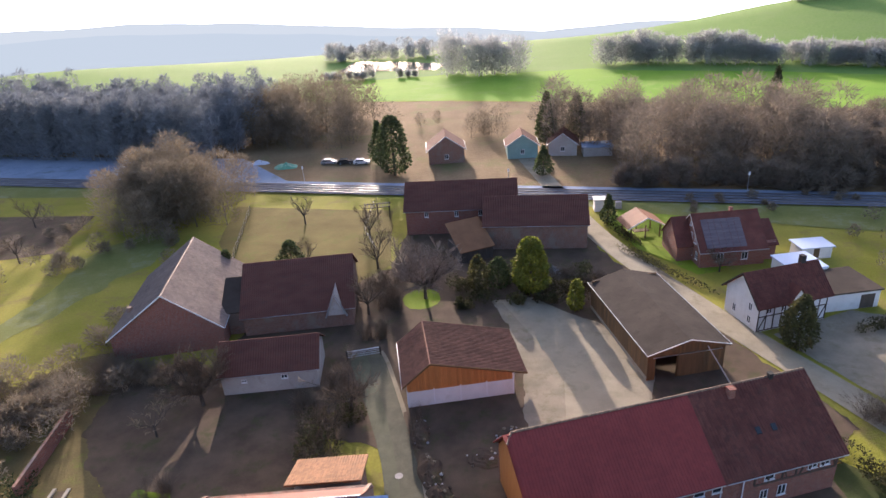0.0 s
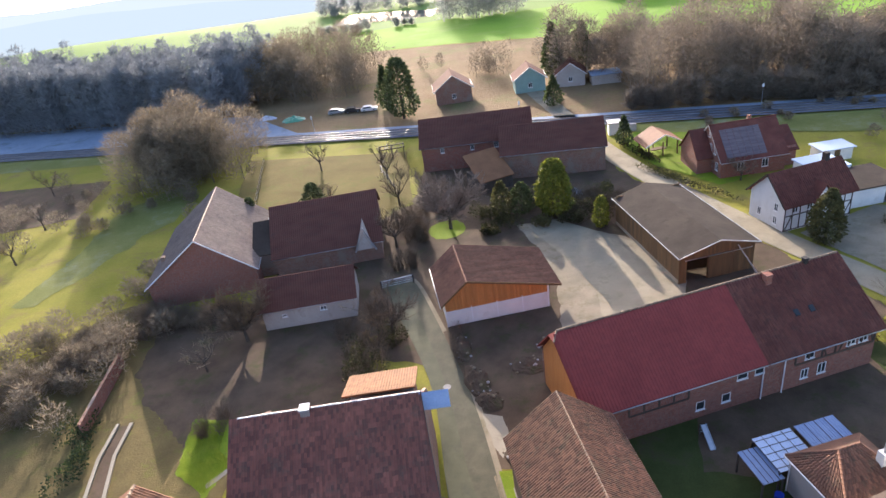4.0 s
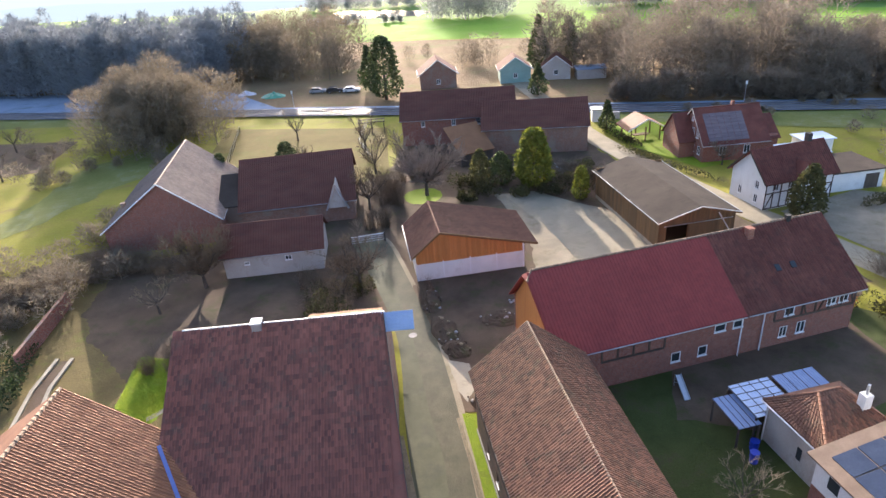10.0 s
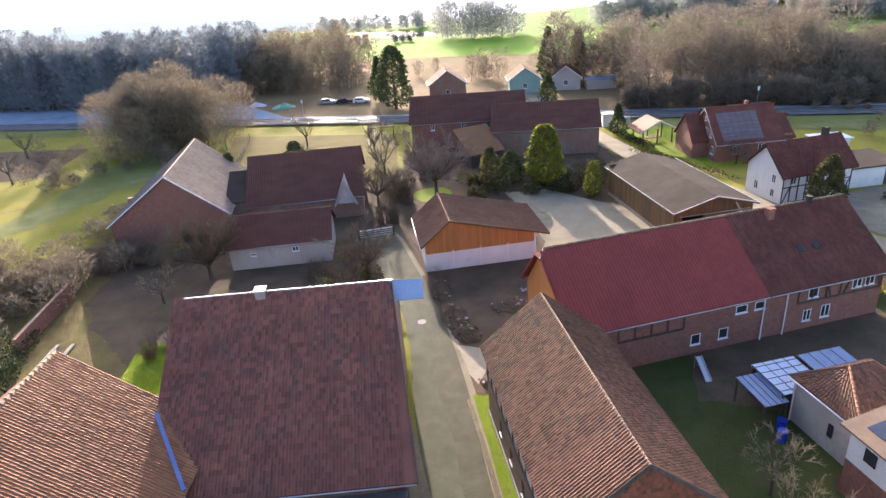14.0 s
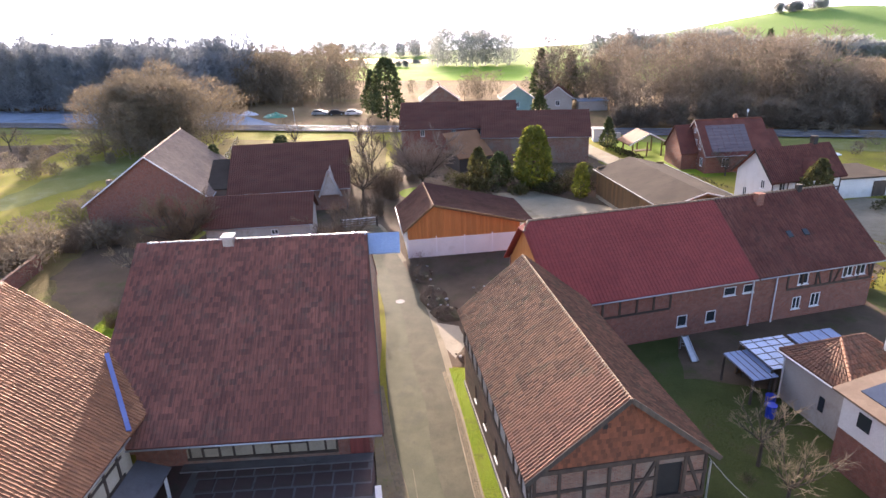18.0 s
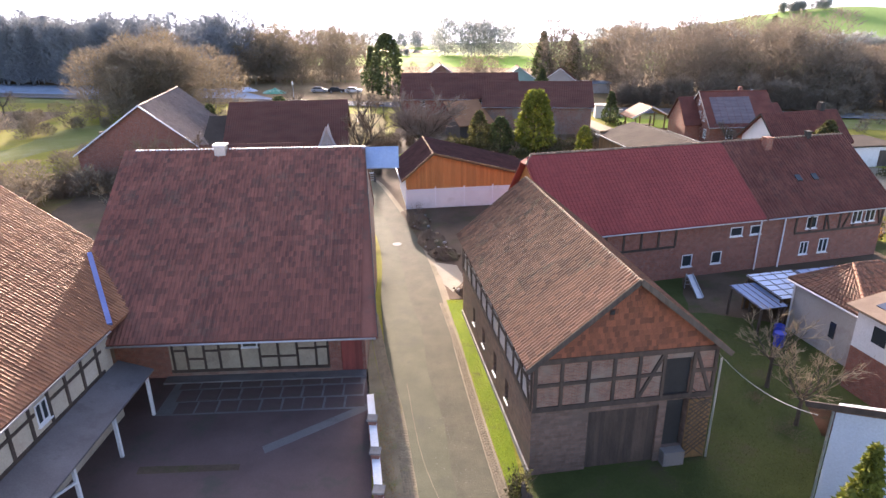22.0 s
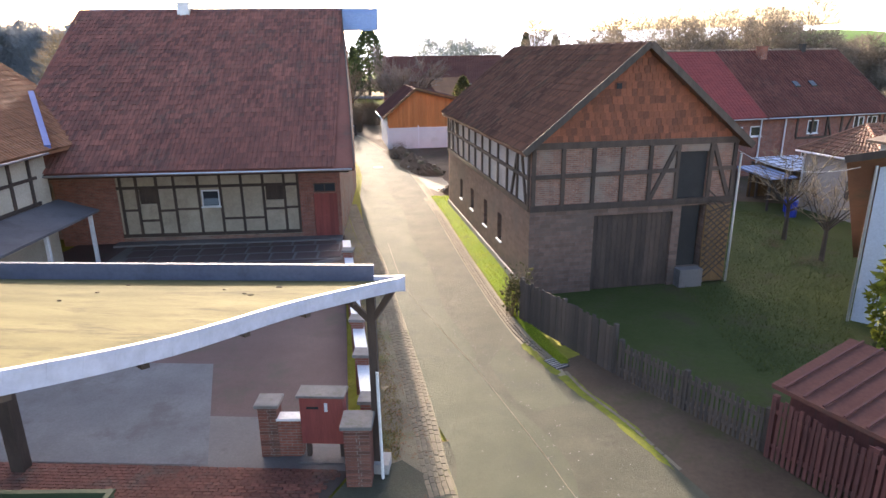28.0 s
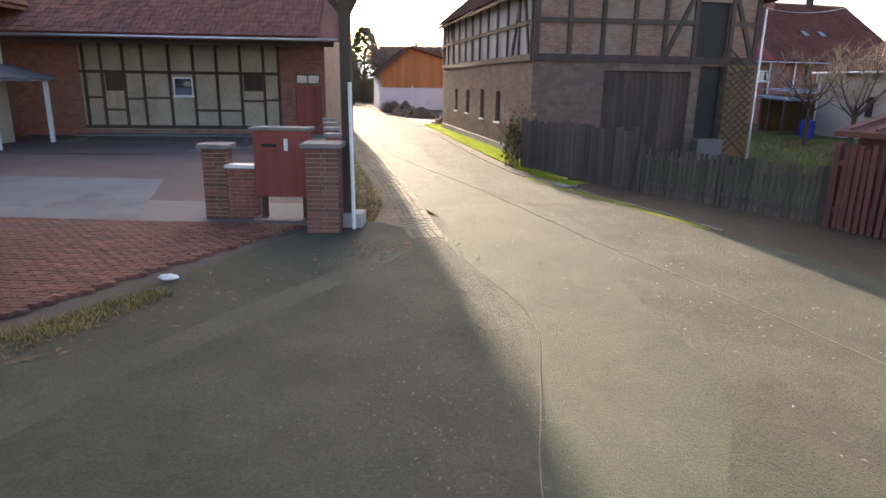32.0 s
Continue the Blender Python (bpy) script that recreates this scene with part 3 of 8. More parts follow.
def build_ground():
    radii = [0, 15, 30, 50, 75, 100, 130, 160, 190, 205, 220, 235, 250, 265, 280, 295, 310, 325, 340, 360, 380, 400, 430, 470, 550, 700, 1000, 1500, 2300, 3200]
    na = 144
    vs, fs = [(0, 0, -0.03)], []
    for r in radii[1:]:
        for k in range(na):
            a = math.tau * k / na
            x, y = r * math.sin(a), r * math.cos(a)
            vs.append((x, y, land(x, y) - 0.03))
    for k in range(na):
        fs.append((0, 1 + (k + 1) % na, 1 + k))
    for j in range(len(radii) - 2):
        for k in range(na):
            a, b = 1 + j * na + k, 1 + j * na + (k + 1) % na
            fs.append((a, b, b + na, a + na))
    ob = raw("ground", vs, fs, "meadow")
    ob.data.materials.append(M["hill_grass"])
    for f in ob.data.polygons:
        f.use_smooth = True
        c = f.center
        if 260 < math.hypot(c.x, c.y) < 700 and -85 < math.degrees(math.atan2(c.x, c.y)) < 75:
            f.material_index = 1
    return structure(ob, "winter meadow ground with faded yellowish grass", "ground")


build_ground()
ring = bmesh.new()
lo = [ring.verts.new((1700 * math.sin(math.tau * k / 48), 1700 * math.cos(math.tau * k / 48), -420)) for k in range(48)]
hi = [ring.verts.new((1700 * math.sin(math.tau * k / 48), 1700 * math.cos(math.tau * k / 48), 60)) for k in range(48)]
for k in range(48):
    ring.faces.new((lo[k], lo[(k + 1) % 48], hi[(k + 1) % 48], hi[k]))
structure(link_bm("backdrop", ring, haze), "glowing backdrop painted as bright haze beyond the valley", "backdrop")


def hill_line(a):
    """Elevation in degrees of the far ridge, seen from over the village, by azimuth."""
    knots = [(-180, -4.5), (-60, -2.6), (-38, -2.5), (-31, -2.75), (-23, -3.4), (-14, -4.4), (-4, -5.2), (3, -5.9), (10, -5.5), (19, -5.4), (29, -5.1), (60, -4.5), (180, -4.5)]
    for (a0, e0), (a1, e1) in zip(knots, knots[1:]):
        if a0 <= a <= a1:
            return e0 + (e1 - e0) * (a - a0) / (a1 - a0)


# Hill rings emit their haze tint instead of being lit.
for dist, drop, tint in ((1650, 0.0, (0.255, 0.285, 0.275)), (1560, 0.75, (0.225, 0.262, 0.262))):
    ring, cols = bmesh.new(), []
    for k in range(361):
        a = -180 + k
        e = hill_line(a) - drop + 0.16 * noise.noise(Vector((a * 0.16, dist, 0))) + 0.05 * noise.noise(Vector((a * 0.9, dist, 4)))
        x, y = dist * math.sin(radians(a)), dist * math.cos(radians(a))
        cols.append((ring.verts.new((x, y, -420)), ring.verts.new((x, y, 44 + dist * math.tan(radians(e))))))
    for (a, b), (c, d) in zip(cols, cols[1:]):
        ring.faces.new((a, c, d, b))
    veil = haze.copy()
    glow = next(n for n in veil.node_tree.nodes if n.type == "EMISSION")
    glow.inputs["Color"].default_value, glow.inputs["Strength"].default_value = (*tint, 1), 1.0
    structure(link_bm("backdrop", ring, veil), "self-lit hill rings tinted pale for haze on the far horizon", "backdrop")


def patch(name, pts, z, mat, label, category="ground", jitter=0.35, step=2.5, drape=False):
    """A flat piece of ground with an uneven edge."""
    rng = random.Random(len(pts) * 7 + int(abs(pts[0][0]) * 10))
    out = []
    for (ax, ay), (bx, by) in zip(pts, pts[1:] + pts[:1]):
        d = math.hypot(bx - ax, by - ay)
        n = max(1, int(d / (step * 0.3)))
        for k in range(n):
            q = Vector((ax + (bx - ax) * k / n, ay + (by - ay) * k / n, 0)) / step
            j = jitter * (0.9 * noise.noise(q * 0.6) + 0.45 * noise.noise(q * 1.9)) + rng.uniform(-0.06, 0.06) * jitter
            out.append((ax + (bx - ax) * k / n - (by - ay) / d * j, ay + (by - ay) * k / n + (bx - ax) / d * j))
    bm = bmesh.new()
    bm.faces.new([bm.verts.new((x, y, z)) for x, y in out])
    bmesh.ops.triangulate(bm, faces=bm.faces[:])
    if drape:
        bmesh.ops.subdivide_edges(bm, edges=bm.edges[:], cuts=3, use_grid_fill=True)
        for v in bm.verts:
            v.co.z = z + land(v.co.x, v.co.y)
    bm.normal_update()
    for f in bm.faces:
        if f.normal.z < 0:
            f.normal_flip()
    return structure(link_bm(name, bm, mat), label, category)


def strip(name, left, right, z, mat, label, category="road"):
    bm = bmesh.new()
    a = [bm.verts.new((x, y, z)) for x, y in left]
    b = [bm.verts.new((x, y, z)) for x, y in right]
    for i in range(len(a) - 1):
        bm.faces.new((a[i], b[i], b[i + 1], a[i + 1]))
    return structure(link_bm(name, bm, mat), label, category)


def along(pts, off):
    """A line beside a line of points, off metres to its right."""
    out = []
    for i, (x, y) in enumerate(pts):
        ax, ay = pts[max(0, i - 1)]
        bx, by = pts[min(len(pts) - 1, i + 1)]
        d = math.hypot(bx - ax, by - ay)
        out.append((x + (by - ay) / d * off, y - (bx - ax) / d * off))
    return out


# fields and railway land
patch("field", [(-95, 252), (-60, 243), (-17, 236), (12, 228), (60, 215), (90, 202), (114, 195), (230, 160), (260, 215), (139, 243), (87, 271), (52, 291), (4, 288), (-20, 293), (-86, 286), (-105, 275)], 0.06, "field", "bright green winter crop field", "field", 0.8, 8)
patch("reed_meadow", [(-95, 190), (-30, 172), (30, 168), (90, 160), (230, 140), (230, 159), (114, 194), (90, 201), (60, 214), (12, 227), (-17, 235), (-60, 242), (-100, 251)], 0.04, "reed", "dry brown reed meadow", "meadow", 1.5, 8)
patch("pond", [(-86, 340), (-78, 317), (-31, 309), (-25, 325), (-45, 338), (-75, 350)], 0.1, "water", "pond glinting in low sun", "water", 1.0, 6)
def rail_y(x, off=0.0):
    return 134.8 - 0.155 * x + off
strip("railway_bed", [(x, rail_y(x, 3.2)) for x in (-260, 0, 260)], [(x, rail_y(x, -3.2)) for x in (-260, 0, 260)], 0.3, "ballast", "railway bed of dark ballast", "railway")
strip("frosty_verge", [(x, rail_y(x, 24 if x < -60 else 5.5)) for x in (-260, -110, -70, -50, 0, 260)], [(x, rail_y(x, 3.2)) for x in (-260, -110, -70, -50, 0, 260)], 0.06, "frost", "frost-covered strip in the shade of the woods", "verge")
strip("frosty_bank", [(x, rail_y(x, -3.2)) for x in (14, 30, 60, 140, 260)], [(x, rail_y(x, -d)) for x, d in ((14, 5), (30, 9), (60, 14), (140, 20), (260, 26))], 0.05, "frost_grass", "frosty railway bank", "verge")
strip("frosty_grass", [(x, rail_y(x, -3.2)) for x in (-260, -140, -95, -62)], [(x, rail_y(x, -d)) for x, d in ((-260, 16), (-140, 13), (-95, 9), (-62, 4))], 0.05, "frost_grass", "frosted grass beside the railway", "verge")
for off in (-2.3, -0.85, 0.85, 2.3):
    ob = link_bm("rail", bar((-250, rail_y(-250, off), 0.42), (250, rail_y(250, off), 0.42), 0.07, 0.15), "rail")
    tagged(ob, "long shiny steel rail on the ballast", "rail", "railway rails")
patch("orchard_meadow", [(-56, 131), (-20, 126), (-16, 100), (-22, 92), (-40, 92), (-52, 112)], 0.02, "straw_meadow", "mown yellowish orchard meadow", "meadow")
patch("village_ground", [(-34, 62), (-34, 72), (-33, 96), (-16, 99), (-15, 119), (15, 122), (20, 104), (28, 86), (35, 72), (40, 60), (36, 56), (18, 52), (2, 42), (-4, 40), (-9, 56)], 0.006, "soil", "dark trodden ground and gardens between the farm buildings", "ground", 0.8, 2.0)
patch("sandy_yard", [(1.5, 88), (7, 88.5), (17.8, 79.5), (21.4, 69), (16.5, 54.2), (7, 53.5), (5.6, 62), (6, 70), (4, 80)], 0.022, "gravel", "pale sandy farm yard", "yard", 0.5, 1.5)
patch("railway_land", [(-150, 166), (-50, 147), (10, 139), (30, 135), (230, 103), (230, 141), (90, 161), (30, 169), (-30, 173), (-95, 191), (-150, 196)], 0.025, "reed", "brownish rough land along the railway", "meadow", 1.0, 8)
patch("garden_ground", [(-20, 76), (-16, 96), (8, 101), (18, 100), (22, 90), (12, 86), (2, 84), (-6, 76)], 0.02, "soil", "dark garden soil under shrubs", "ground")
patch("yard_soil", [(-33, 66.5), (-18, 66), (-17, 58), (-13, 52), (-9, 42), (-22, 39.5), (-33, 46), (-39, 50.5), (-44.5, 58), (-46, 68), (-38, 73)], 0.015, "soil", "bare orchard soil, its dark tone also covering shaded grass", "ground", 1.0, 1.6)
# Outline follows the pool of sunlight; unlit grass is left as dark soil.
patch("orchard_grass", [(-32.4, 42.3), (-33.6, 49.5), (-29.8, 49.4), (-26.9, 43.6), (-28.2, 39.4)], 0.03, "lawn", "green grass by the barn, cut to the sunlit wedge", "lawn", 0.5, 1.2)
patch("farm_soil", [(-8, 62), (6, 66), (7, 58), (4, 50), (-2, 50), (-6, 54)], 0.02, "soil", "dark rough farmyard soil", "ground")
patch("small_lawn", [(-9.2 + 2.9 * math.cos(k * 0.524), 88.3 + 3.2 * math.sin(k * 0.524)) for k in range(12)], 0.05, "lawn", "small round bright lawn", "lawn", 0.2, 1.5)
patch("yard_shade", [(4.5, 33.0), (2.0, 41.0), (5.0, 46.5), (17, 51), (36, 55.5), (43, 50), (43, 34), (30, 20), (14, 14), (8.6, 13.4), (5.5, 16.9), (3.3, 21), (3.3, 23)], 0.008, "lawn_painted_shade", "rough grass behind the barn, painted darker for shade", "lawn")
patch("barn_garden", [(8, 40), (30, 50), (36, 50), (40, 36), (30, 22), (14, 15), (9, 13.5), (6.2, 18), (8, 24), (11, 24)], 0.02, "lawn_painted_shade", "garden lawn between barn and house, painted darker for shade", "lawn")
patch("north_yard", [(17, 49), (34, 54), (36, 44), (24, 38), (15, 40)], 0.035, "soil", "dark yard beside the long farmhouse", "ground")
patch("house_verge", [(22, 117), (26, 105), (33, 95), (36, 96), (46, 104), (50, 116), (40, 124), (26, 124)], 0.03, "lawn", "green garden lawn round the houses", "lawn")
patch("house_yard", [(46, 62), (38, 78), (50, 84), (66, 78), (66, 50), (52, 50)], 0.03, "gravel", "pale gravel yard of the white house", "ground")
# Frosted tone that also paints the thicket's shadow, in that shadow's outline.
patch("frosty_meadow", [(-75.5, 108), (-68, 119), (-61, 114), (-61, 104), (-64.5, 94), (-67.5, 84), (-70.5, 76), (-74.5, 76), (-73.5, 88), (-74.5, 98)], 0.012, "frost_grass", "lightly frosted meadow grass, toned in the outline of the thicket's shadow", "meadow", 1.6, 3.0)
patch("rough_garden", [(-63, 44), (-48, 36), (-41, 35), (-27, 37), (-26, 43), (-29, 50), (-38, 50), (-44, 58), (-46, 68), (-48, 76), (-56, 72), (-62, 62)], 0.008, "rough_grass", "brownish rough garden ground along the wall", "ground", 0.8, 1.8)
patch("garden_beds", [(-130, 96), (-84, 108), (-88, 128), (-140, 130)], 0.03, "soil", "brown allotment beds", "ground")
# yard between the shed and the hall
strip("concrete_yard", [(3.0, 87), (8.0, 76), (10.6, 68), (10.2, 60), (7.5, 54)], [(7.5, 88.5), (17.6, 79), (20.4, 69.5), (19.6, 62), (16, 55)], 0.03, "lane_pale", "worn sunlit concrete farm yard", "yard")

# ---------- roads ----------
L1 = [(-4, -11.95), (-3.2, 1.99), (-1.4, 6.36), (0.85, 11.4), (0.2, 14.4), (-0.6, 17.7), (-1.65, 21.8), (-3.1, 27.6), (-4.4, 31.3), (-6.2, 39.5), (-9.1, 54), (-17.2, 73.5)]
R1 = [(11, -12.78), (10.2, 1.23), (8.8, 6.22), (6.2, 11.48), (3.75, 17.25), (2, 21.47), (-1.3, 37.1), (-5.1, 53.9), (-11.0, 70.3), (-12.9, 74.5)]
def smooth_line(pts, n=6):
    out = []
    for i in range(len(pts) - 1):
        p = [Vector(pts[max(0, min(len(pts) - 1, i + k))]) for k in (-1, 0, 1, 2)]
        for k in range(n):
            t = k / n
            out.append(tuple(0.5 * ((2 * p[1]) + (p[2] - p[0]) * t + (2 * p[0] - 5 * p[1] + 4 * p[2] - p[3]) * t * t + (3 * p[1] - p[0] - 3 * p[2] + p[3]) * t ** 3)))
    return out + [tuple(pts[-1])]
Ls = smooth_line(L1)
Rs = smooth_line([(8.8, -12.78), (8.6, 1.23), (7.8, 7.0), (6.1, 11.9), (3.4, 17.4), (2.4, 20.0), (0.9, 26.4), (-0.65, 33.8), (-2.3, 42.5), (-5.3, 53.9), (-11.2, 70.3), (-13.2, 74.5)])
strip("road", Ls, Rs, 0.03, "asphalt", "grey asphalt village lane with worn patches", "road")
mid = [tuple(Vector(a).lerp(Vector(b), 0.52 + 0.03 * math.sin(i * 0.7))) for i, (a, b) in enumerate(zip(Ls, Rs))]
strip("road_strip", mid, Rs, 0.034, "asphalt_old", "older rough asphalt half of the lane", "road")
strip("road_edge", Rs, [(x + 0.55, y) for x, y in Rs], 0.015, "gravel", "mossy gravel edge of the lane", "verge")
strip("forecourt", [(-13, 5), (-13, 12)], [(-3.6, 6.2), (-1.5, 12)], 0.012, "mortar_dark", "bedding under the red brick paving", "pavement")
strip("entrance_slab", [(-13, 11.96), (-13, 14.12)], [(-1.6, 11.96), (-2.0, 14.12)], 0.025, "concrete_dark", "concrete threshold at the yard entrance", "pavement")
strip("yard_slab", [(-15.5, 12.02), (-15.5, 17.0)], [(-4.9, 12.02), (-6.8, 17.0)], 0.045, "slab_blue", "broad blue-grey concrete slab under the canopy", "pavement")
strip("near_verge", [(-16, -11.8), (-14, 5.2), (-9, 6.2)], [(-3.5, -11.99), (-3.2, 1.99), (-2.6, 5.34)], 0.012, "soil", "weedy soil along the forecourt", "verge")
strip("courtyard", [(-19, 14.1), (-19, 30.5)], [(-2.0, 14.1), (-5.6, 31.5)], 0.02, "court", "dark paved farm courtyard with pale joints", "yard")
R2 = smooth_line([(58, 30), (50, 48), (41.5, 65), (35.5, 76), (30, 87), (21.8, 106), (17, 122), (13, 140), (7, 166)])
strip("side_road", along(R2, -2.1), along(R2, 2.1), 0.06, "lane_pale", "pale sunlit lane to the level crossing", "road")

def roof_poly(pts, thick):
    bm = bmesh.new()
    top = [bm.verts.new(p) for p in pts]
    low = [bm.verts.new((p[0], p[1], p[2] - thick)) for p in pts]
    bm.faces.new(top)
    bm.faces.new(low[::-1])
    for i in range(len(pts)):
        j = (i + 1) % len(pts)
        bm.faces.new((top[j], top[i], low[i], low[j]))
    bmesh.ops.recalc_face_normals(bm, faces=bm.faces[:])
    return bm


# ---------- the big barn with the deep roof ----------
def big_barn():
    h = thing("barn", -13.74, 37.62, 7.5, "large old barn with deep dark red tiled roof and half-timbering", "barn")
    # x along the ridge, y across; the front wall stands back under a deep eave
    x0, x1, run, ez, rz, fy = -6.9, 7.2, 11.1, 4.3, 11.68, -7.3
    wins = [(-2.85, -2.0, 2.05, 2.85), (0.2, 1.1, 1.85, 2.7), (3.4, 4.3, 2.1, 2.9)]
    door = (5.8, 7.0, 0.05, 2.35)
    part("front_wall", wall("x", fy, 0.3, -3.9, 5.1, 0.3, 4.6, wins), "plaster_tan", h)
    part("front_wall", wall("x", fy - 0.02, 0.32, 5.1, x1, -0.3, 4.6, [door]), "brick_red", h, "red brick end of the front wall")
    part("front_wall", wall("x", fy - 0.02, 0.32, x0, -3.9, -0.3, 4.6), "brick_red", h, "red brick end of the front wall")
    part("back_wall", wall("x", 6.0, 0.3, x0, x1, -0.3, 6.5), "brick_old", h)
    for xx in (x0, x1 - 0.3):
        part("side_wall", prism([(fy + 0.3, -0.3), (6.0, -0.3), (6.0, 6.9), (0, 11.3), (-9.7, 4.8), (fy + 0.3, 4.6)], "x", xx, xx + 0.3), "brick_old", h)
    lit = window(h, "x", fy, -1, *wins[1], bars=0)
    part("tilted_sash", bmesh_quad_slab((0.27, fy - 0.05, 1.93), (1.03, fy - 0.05, 1.93), (1.03, fy + 0.12, 2.62), (0.27, fy + 0.12, 2.62), 0.03), "glass", lit, "tilted window sash reflecting the sky")
    for g in (wins[0], wins[2]):
        part("hatch", cube(g[0], g[1], fy + 0.08, fy + 0.13, g[2], g[3]), "timber", h, "dark wooden hatch")
    d = part("door", cube(door[0], door[1], fy + 0.1, fy + 0.16, door[2], door[3]), "boards_red", h, "dark red plank door")
    for k in range(6):
        part("plank", cube(door[0] + 0.02 + k * 0.195, door[0] + 0.2 + k * 0.195, fy + 0.075, fy + 0.1, door[2], door[3]), "boards_red", d)
    part("fanlight", cube(5.9, 6.9, fy - 0.045, fy - 0.025, 2.5, 2.85), "glass", h)
    for a, b, c, e in ((5.85, 6.95, 2.45, 2.5), (5.85, 6.95, 2.85, 2.9), (5.85, 5.9, 2.45, 2.9), (6.9, 6.95, 2.45, 2.9), (6.37, 6.42, 2.45, 2.9)):
        part("fanlight_frame", cube(a, b, fy - 0.06, fy - 0.03, c, e), "boards_grey", h)
    def beam(s0, z0, s1, z1, w=0.12):
        part("timber_beam", bar((s0, fy - 0.03, z0), (s1, fy - 0.03, z1), w, 0.1, Vector((0, -1, 0))), "timber", h)
    cols = [-3.7, -2.93, -1.95, -1.1, 0.08, 1.17, 2.22, 3.3, 4.36, 5.05]
    beam(-3.9, 0.42, 5.1, 0.42, 0.16)
    beam(-3.9, 2.9, 5.1, 2.9, 0.14)
    for s0 in cols:
        beam(s0, 0.42, s0, 4.4)
    for k, (p, q) in enumerate(zip(cols, cols[1:])):
        if k != 4:
            z = (1.75, 1.2, 1.7, 1.75, 0, 1.2, 1.2, 1.65, 1.7)[k]
            beam(p, z, q, z, 0.1)
    part("plinth", cube(-3.9, 5.1, fy - 0.04, fy + 0.28, -0.3, 0.3), "brick_old", h)
    part("front_step", cube(-4.2, 7.2, fy - 0.75, fy - 0.05, -0.2, 0.12), "concrete_dark", h, "pale concrete step along the front")
    part("eave_beam", cube(x0, 7.9, -10.55, -10.35, 4.0, 4.22), "timber", h)
    for k in range(13):
        x = -6.6 + k * 1.18
        part("rafter", bar((x, -10.9, 4.15), (x, fy + 0.1, 6.5), 0.12, 0.16), "timber", h)
    s = Vector((0, run, rz - ez))
    front = part("roof", bmesh_quad_slab((-7.5, -run, ez), (8.2, -run, ez), (7.25, 0, rz), (-6.9, 0, rz), 0.14), "tile_red", h)
    tiled_roof(front, (-7.45, -run, ez), (1, 0, 0), s, 14.75, s.length, "tile_red", 0.21, 0.36, (4, -10.7, 4), 300, 0.014)
    part("roof", bmesh_quad_slab((-6.9, 6.6, 6.0), (7.25, 6.6, 6.0), (7.25, 0, rz), (-6.9, 0, rz), 0.14), "tile_red", h)
    # Zinc stands in for the gleam of sunlit mortar along the ridge.
    part("ridge_cap", bar((-6.8, 0, rz + 0.05), (7.25, 0, rz + 0.05), 0.12, 0.07), "zinc", h, "pale ridge cap, metal standing in for a sunlit gleam")
    ridge_row(h, (-6.8, 0, rz + 0.06), (7.25, 0, rz + 0.06), "zinc", 0.075, 0.9)
    gutter(h, (-6.6, -run - 0.08, ez - 0.06), (8.1, -run - 0.08, ez - 0.06))
    part("verge_board", bar((8.2, -run, ez + 0.05), (7.25, 0, rz + 0.05), 0.05, 0.22), "boards_grey", h)
    chim = part("chimney", cube(-1.9, -1.25, -0.55, 0.1, 10.9, 12.0), "zinc", h, "sheet-clad chimney")
    part("chimney_cap", cube(-1.97, -1.18, -0.62, 0.17, 12.0, 12.1), "white_paint", chim)
    # Blue of reflected sky is put into this panel's colour; its purpose is assumed.
    part("hoist_hood", roof_poly([(7.1, -0.75, 10.55), (9.35, -0.75, 10.55), (9.35, -0.15, 11.72), (7.1, -0.15, 11.72)], 0.08), "blue_sheet", h, "pale sheet-metal panel at the ridge end, blue for reflected sky")


def bmesh_quad_slab(a, b, c, d, thick):
    bm = bmesh.new()
    top = [bm.verts.new(p) for p in (a, b, c, d)]
    low = [bm.verts.new((p[0], p[1], p[2] - thick)) for p in (a, b, c, d)]
    bm.faces.new(top)
    bm.faces.new(low[::-1])
    for i in range(4):
        j = (i + 1) % 4
        bm.faces.new((top[j], top[i], low[i], low[j]))
    bmesh.ops.recalc_face_normals(bm, faces=bm.faces[:])
    return bm


big_barn()

